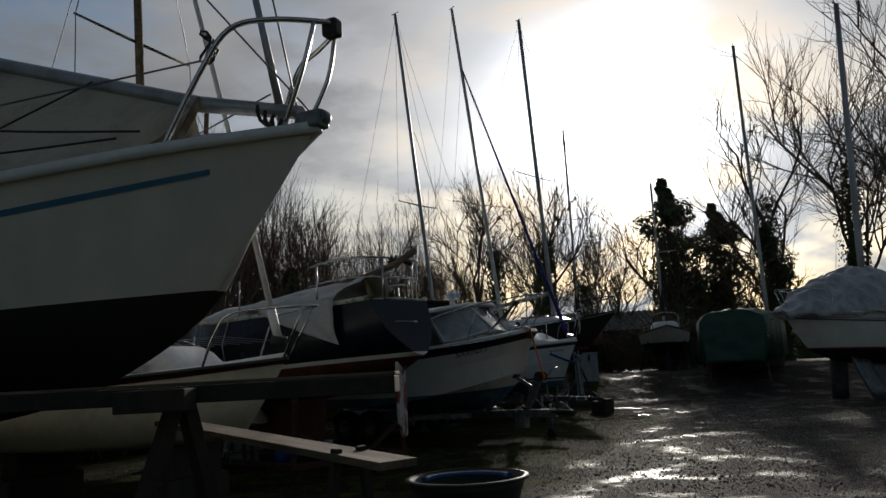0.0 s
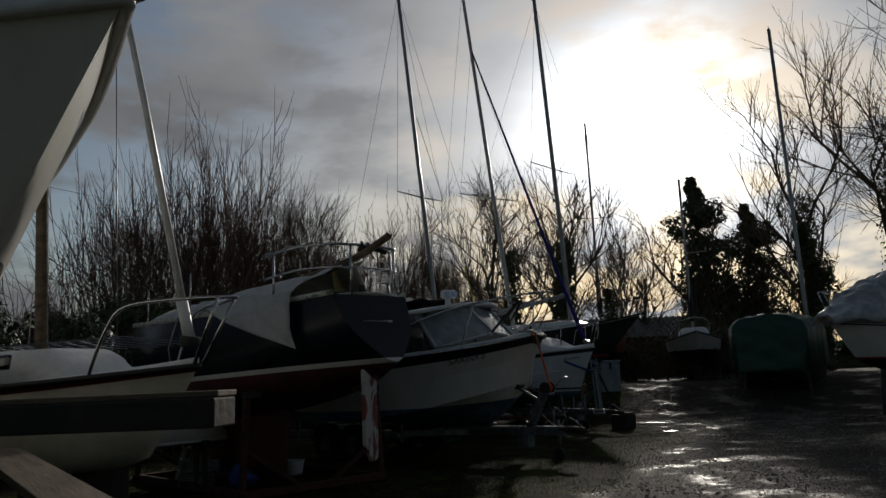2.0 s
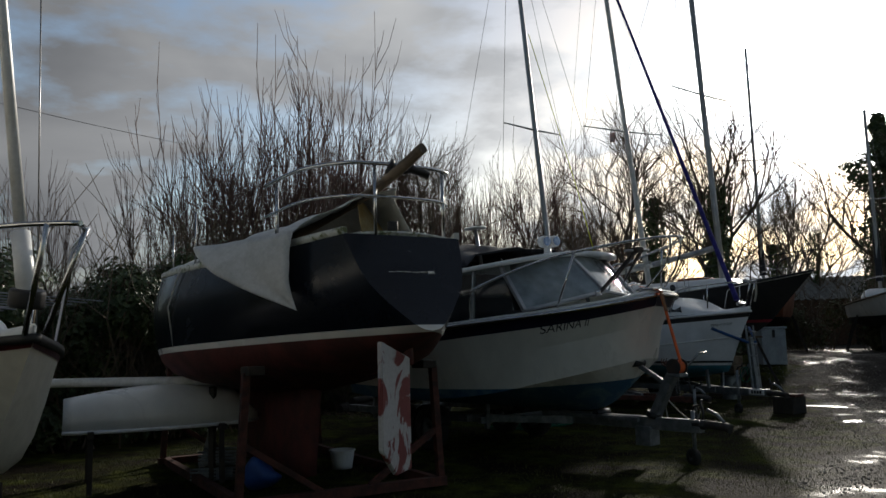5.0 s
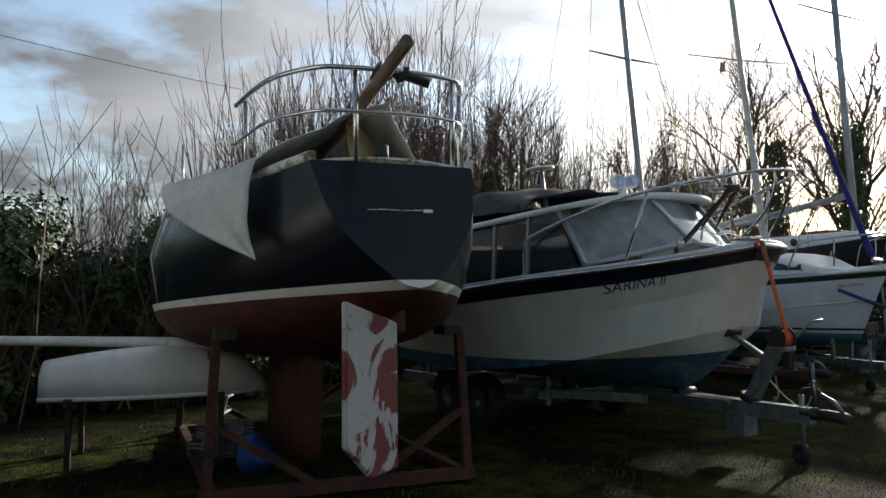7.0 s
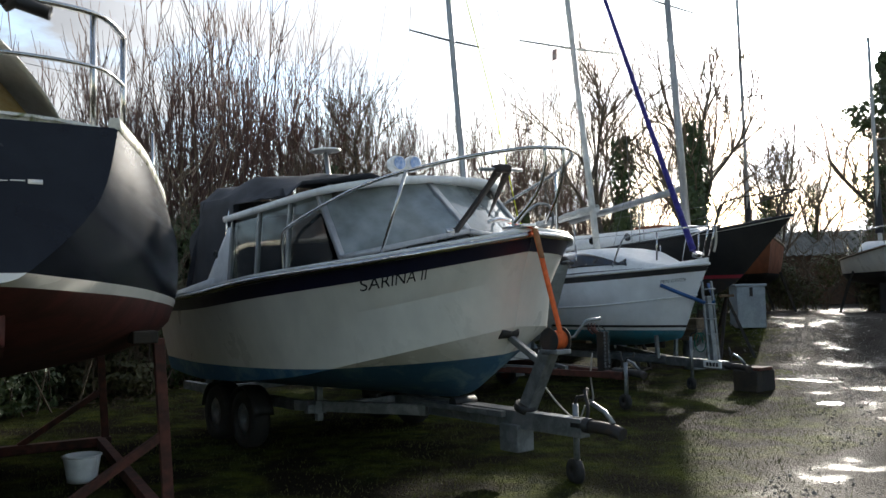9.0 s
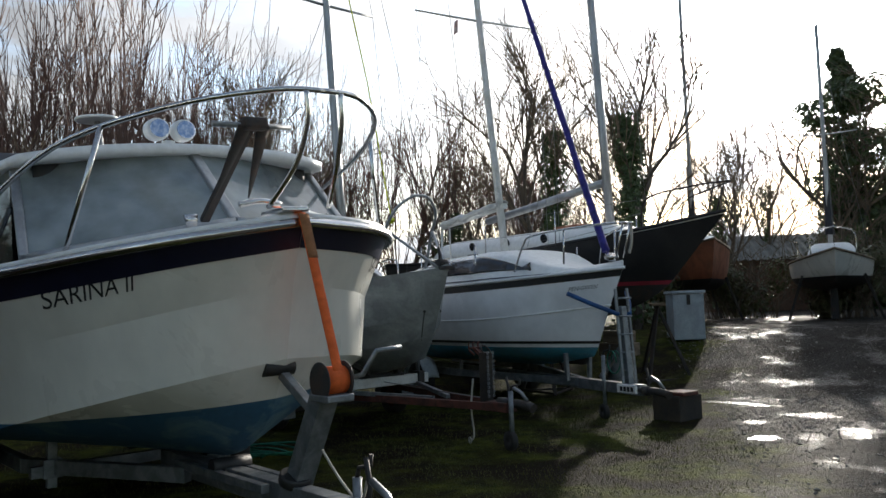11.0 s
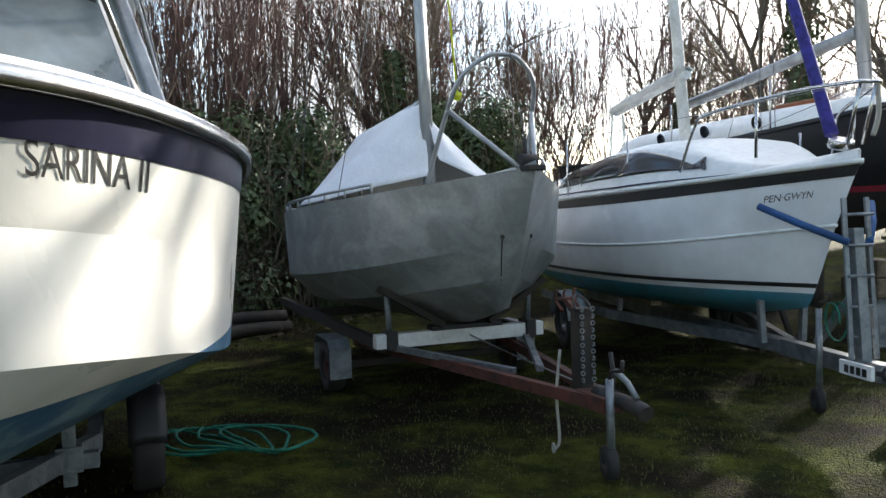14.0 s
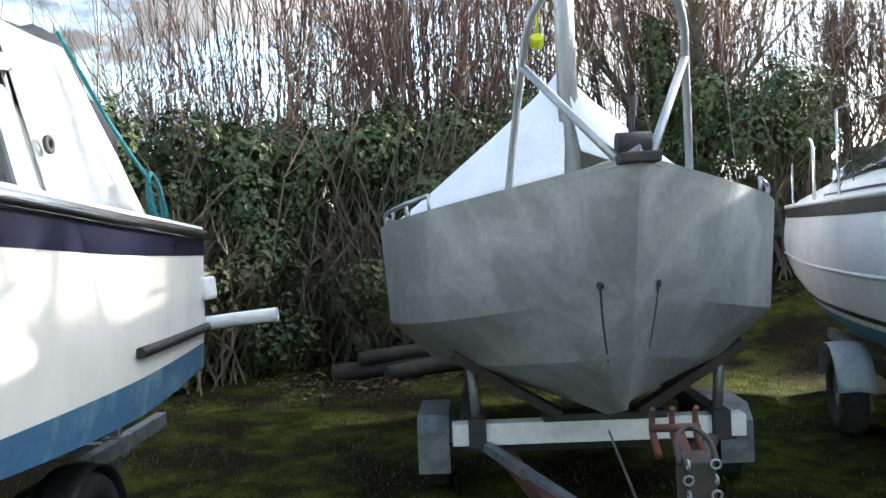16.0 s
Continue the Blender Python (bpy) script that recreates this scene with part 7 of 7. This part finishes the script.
def spots(n, lo, hi, off0, off1, s0, s1):
    return [(*along(lo + (hi - lo) * (i + rng.uniform(0.1, 0.9)) / n, rng.uniform(off0, off1)), rng.uniform(s0, s1)) for i in range(n)]


plant(TA, spots(3, 0.82, 1.0, 2.0, 5.0, 0.65, 0.85), rng, 0)
plant(TB, spots(6, 0.62, 1.0, 0.5, 4.0, 0.75, 0.95) + [(2.4, 28.8, 1.15), (2.2, 33.5, 1.0), (5.0, 44.0, 1.1), (0.6, 29.5, 1.05)], rng, 0)
plant(TC, spots(5, 0.5, 1.0, 1.5, 4.0, 0.75, 0.95), rng, 0)
plant(TD, spots(10, 0.42, 0.92, 0.8, 3.0, 0.82, 1.12) + [(-7.2, 23.0, 0.95), (-7.6, 19.4, 0.7), (-7.4, 21.2, 0.75)], rng, 0)
plant(TE, spots(3, 0.05, 0.42, 1.5, 5.0, 0.7, 0.95) + spots(10, 0.42, 0.97, 0.8, 3.5, 0.82, 1.08), rng, 0)
IA = ivy_bush("ivy_thicket", 21, 1.6, 2.6, "dense dark ivy thicket with bare stems", M["ivy"], 9500, leafsize=0.042)
IB = ivy_bush("ivy_thicket", 22, 1.5, 3.2, "tall ivy-covered stumps in the hedge", M["ivy"], 9500, leafsize=0.042)
IC = ivy_bush("bramble_bush", 23, 1.5, 1.7, "olive bramble bush with pale stems", M["bramble"], 3800, 46, 0.05)
plant(IA, spots(9, 0.0, 0.62, -0.2, 0.9, 0.85, 1.15) + spots(4, 0.62, 0.95, 0.2, 1.2, 0.8, 1.1) + [(-7.3, 13.0, 1.0), (-7.8, 14.4, 1.05), (-7.0, 15.7, 1.0), (-8.6, 12.0, 1.1), (-6.4, 17.0, 0.95), (-9.6, 10.8, 1.15)], rng, 0)
plant(IB, spots(7, 0.1, 0.7, 0.4, 1.6, 0.85, 1.2) + [(-5.9, 23.6, 1.2), (-4.9, 27.2, 1.15), (-7.3, 18.3, 1.2), (-7.1, 19.8, 1.15), (-7.0, 21.2, 1.25)], rng, 0)
plant(IC, spots(12, 0.05, 0.9, -0.7, 0.3, 0.7, 1.1) + [(-6.6, 18.9, 0.9), (-6.8, 20.1, 0.9), (-6.6, 21.6, 1.1), (7.5, 34.0, 1.2), (9.8, 35.0, 1.3), (5.0, 36.0, 1.2), (2.8, 33.0, 1.0)], rng, 0)
# ivy-clad trees against the sun and on the far side of the lane


def ivy_tower(seed, h, w, label):
    r2 = random.Random(seed)
    lv, st = Sticks(), Sticks()
    blobs = []
    for k in range(15):
        z = h * (0.06 + 0.72 * k / 14)
        blobs.append((Vector((r2.gauss(0, 0.42) * w, r2.gauss(0, 0.42) * w, z)), w * r2.uniform(0.5, 0.95) * (1.1 - 0.5 * (z / h) ** 2)))
    lean = Vector((r2.gauss(0, 0.2), r2.gauss(0, 0.2), 0)) * w
    for k in range(7):
        blobs.append((Vector((r2.gauss(0, 0.1) * w, r2.gauss(0, 0.1) * w, h * (0.76 + 0.035 * k))) + lean * k * 0.2, w * (0.42 - 0.045 * k) * r2.uniform(0.8, 1.2)))
    for _ in range(19000):
        c, rad = blobs[int(r2.random() ** 1.15 * len(blobs))]
        n = Vector((r2.gauss(0, 1), r2.gauss(0, 1), r2.gauss(0, 1))).normalized()
        p = c + n * rad * (0.8 + 0.75 * noise.noise(c + n * 1.9) + r2.uniform(-0.12, 0.2))
        p.z = max(p.z, 0.05)
        lv.leaf(p, (n + Vector((0, 0, r2.uniform(-0.3, 0.8)))).normalized(), r2.uniform(0.06, 0.115), r2)
    t2 = Sticks()
    grow(t2, st, r2, Vector((0, 0, 0)), Vector((0, 0, 1)), h * 0.4, 0.22, 4, 0.6)
    ob = thing("ivy_clad_tree", 0, 0, 0, label, "tree", "ivy-clad trees")
    for nm, s, m in (("ivy", lv, M["ivy"]), ("trunk", t2, M["bark"]), ("crown", st, M["twig"])):
        q = new(nm, s.mesh(nm, m))
        q.parent = ob
    return ob


VA = ivy_tower(41, 10.5, 1.5, "tall tree wholly clad in dark ivy")
VB = ivy_tower(42, 9.5, 1.3, "bare-topped tree clad in ivy")
plant(VA, [(10.3, 45.5, 1.08), (13.2, 46.5, 0.9)], rng, 0)
plant(VB, [(13.9, 40.5, 0.72), (17.2, 39.0, 0.7), (20.0, 39.0, 0.78), (11.6, 46.5, 0.85), (24.0, 34.0, 0.7)], rng, 0)
TF = bare_tree("bare_tree", 12, 11.0, 0.6, "tall leafless tree across the lane", 1500)
plant(TF, [(14.5, 42.0, 1.15), (18.0, 40.5, 1.2), (21.5, 38.5, 1.2), (7.2, 48.0, 0.62), (6.0, 50.0, 0.6), (25.0, 33.0, 0.9), (27.0, 27.0, 0.9)], rng, 0)


def scatter():
    r = random.Random(77)
    g = Sticks()
    while len(g.f) < 52000:
        x, y = r.uniform(-5.5, 4.0), r.uniform(5.5, 25.0)
        if r.random() > 0.35 + 0.75 * noise.noise(Vector((x * 0.7, y * 0.7, 9))) + (0.15 if abs(y - 15) < 5 else 0):
            continue
        if x > lane_edge(y) + 1.3 * noise.noise(Vector((x * 0.8, y * 0.8, 2))):
            continue
        z = ground_z(x, y) - 0.004
        a = r.uniform(0, 6.28)
        l = r.uniform(0.012, 0.03) * (2.0 if r.random() < 0.06 else 1)
        k = len(g.v)
        s = Vector((math.cos(a), math.sin(a), 0))
        t = Vector((r.uniform(-0.6, 0.6), r.uniform(-0.6, 0.6), 1)) * l
        p = Vector((x, y, z))
        g.v += [p - s * 0.004, p + s * 0.004, p + t]
        g.f.append((k, k + 1, k + 2))
    ob = new("grass_blades", g.mesh("grass_blades", M["grass"]))
    tagged(ob, "short mossy winter grass beside the boats", "grass", kind="stuff")
    s = Sticks()
    while len(s.f) < 88000:
        y = r.uniform(6.0, 28.0)
        x = lane_edge(y) + r.uniform(-0.25, 4.5)
        if r.random() > 0.5 + 0.9 * noise.noise(Vector((x * 0.6, y * 0.6, 4))):
            continue
        q = r.uniform(0.006, 0.017) * (1.8 if r.random() < 0.03 else 1)
        c = Vector((x, y, ground_z(x, y) + q * 0.2))
        k = len(s.v)
        a = r.uniform(0, 6.28)
        for i in range(4):
            s.v.append(c + Vector((math.cos(a + i * 1.57) * q * r.uniform(0.7, 1.3), math.sin(a + i * 1.57) * q * r.uniform(0.7, 1.3), r.uniform(-0.2, 0.2) * q)))
        s.v += [c + Vector((0, 0, q * 0.7)), c - Vector((0, 0, q * 0.6))]
        for i in range(4):
            s.f += [(k + i, k + (i + 1) % 4, k + 4), (k + (i + 1) % 4, k + i, k + 5)]
    ob = new("gravel_stones", s.mesh("gravel_stones", M["stones"]))
    tagged(ob, "loose grey stones of the gravel lane", "gravel", kind="stuff")
    d = Sticks()
    for _ in range(4200):
        f = r.random()
        x, y = along(0.05 + 0.65 * f, r.uniform(-2.2, 0.6))
        n = Vector((r.uniform(-0.5, 0.5), r.uniform(-0.5, 0.5), 1)).normalized()
        d.leaf(Vector((x, y, ground_z(x, y) + r.uniform(0.005, 0.03))), n, r.uniform(0.02, 0.05), r)
    ob = new("leaf_litter", d.mesh("leaf_litter", M["litter"]))
    tagged(ob, "brown fallen leaves along the hedge foot", "leaf litter", kind="stuff")


scatter()
# hedge bank that closes the place behind the thicket
def bank(pts, h, name, label):
    p = [Vector((*q, 0)) for q in pts]
    def fn(u, v):
        k = min(int(u * (len(p) - 1)), len(p) - 2)
        c = p[k].lerp(p[k + 1], u * (len(p) - 1) - k)
        z = h * v * (0.8 + 0.35 * noise.noise(Vector((c.x * 0.3, c.y * 0.3, v * 2))))
        o = 0.5 * noise.noise(Vector((c.x * 0.9, c.y * 0.9, v * 4)))
        return Vector((c.x + o, c.y + o, z + ground_z(c.x, c.y) - 0.1))
    tagged(part(name, grid_bm(fn, 90, 10, 0.3), M["ivy"]), label, "backdrop", kind="structure")
bank([along(i / 30, 9.5) for i in range(31)], 1.9, "backdrop", "distant dark hedge closing the yard")
bank([(3, 52), (12, 54), (22, 48), (32, 38), (36, 20), (34, 0), (26, -14), (8, -20), (-12, -16), (-20, 0), (-17, 8)], 2.0, "backdrop", "distant dark hedge closing the yard")
wire = thing("overhead_wire", 0, 0, 0, "thin telephone wire crossing above the hedge", "wire")
part("wire_span", tube_bm([(-20.0 + 4.0 * i / 20, 9.0 + 31.0 * i / 20, 8.9 + 1.2 * i / 20 - 0.5 * math.sin(math.pi * i / 20)) for i in range(21)], 0.012, 4), M["wire"], wire)
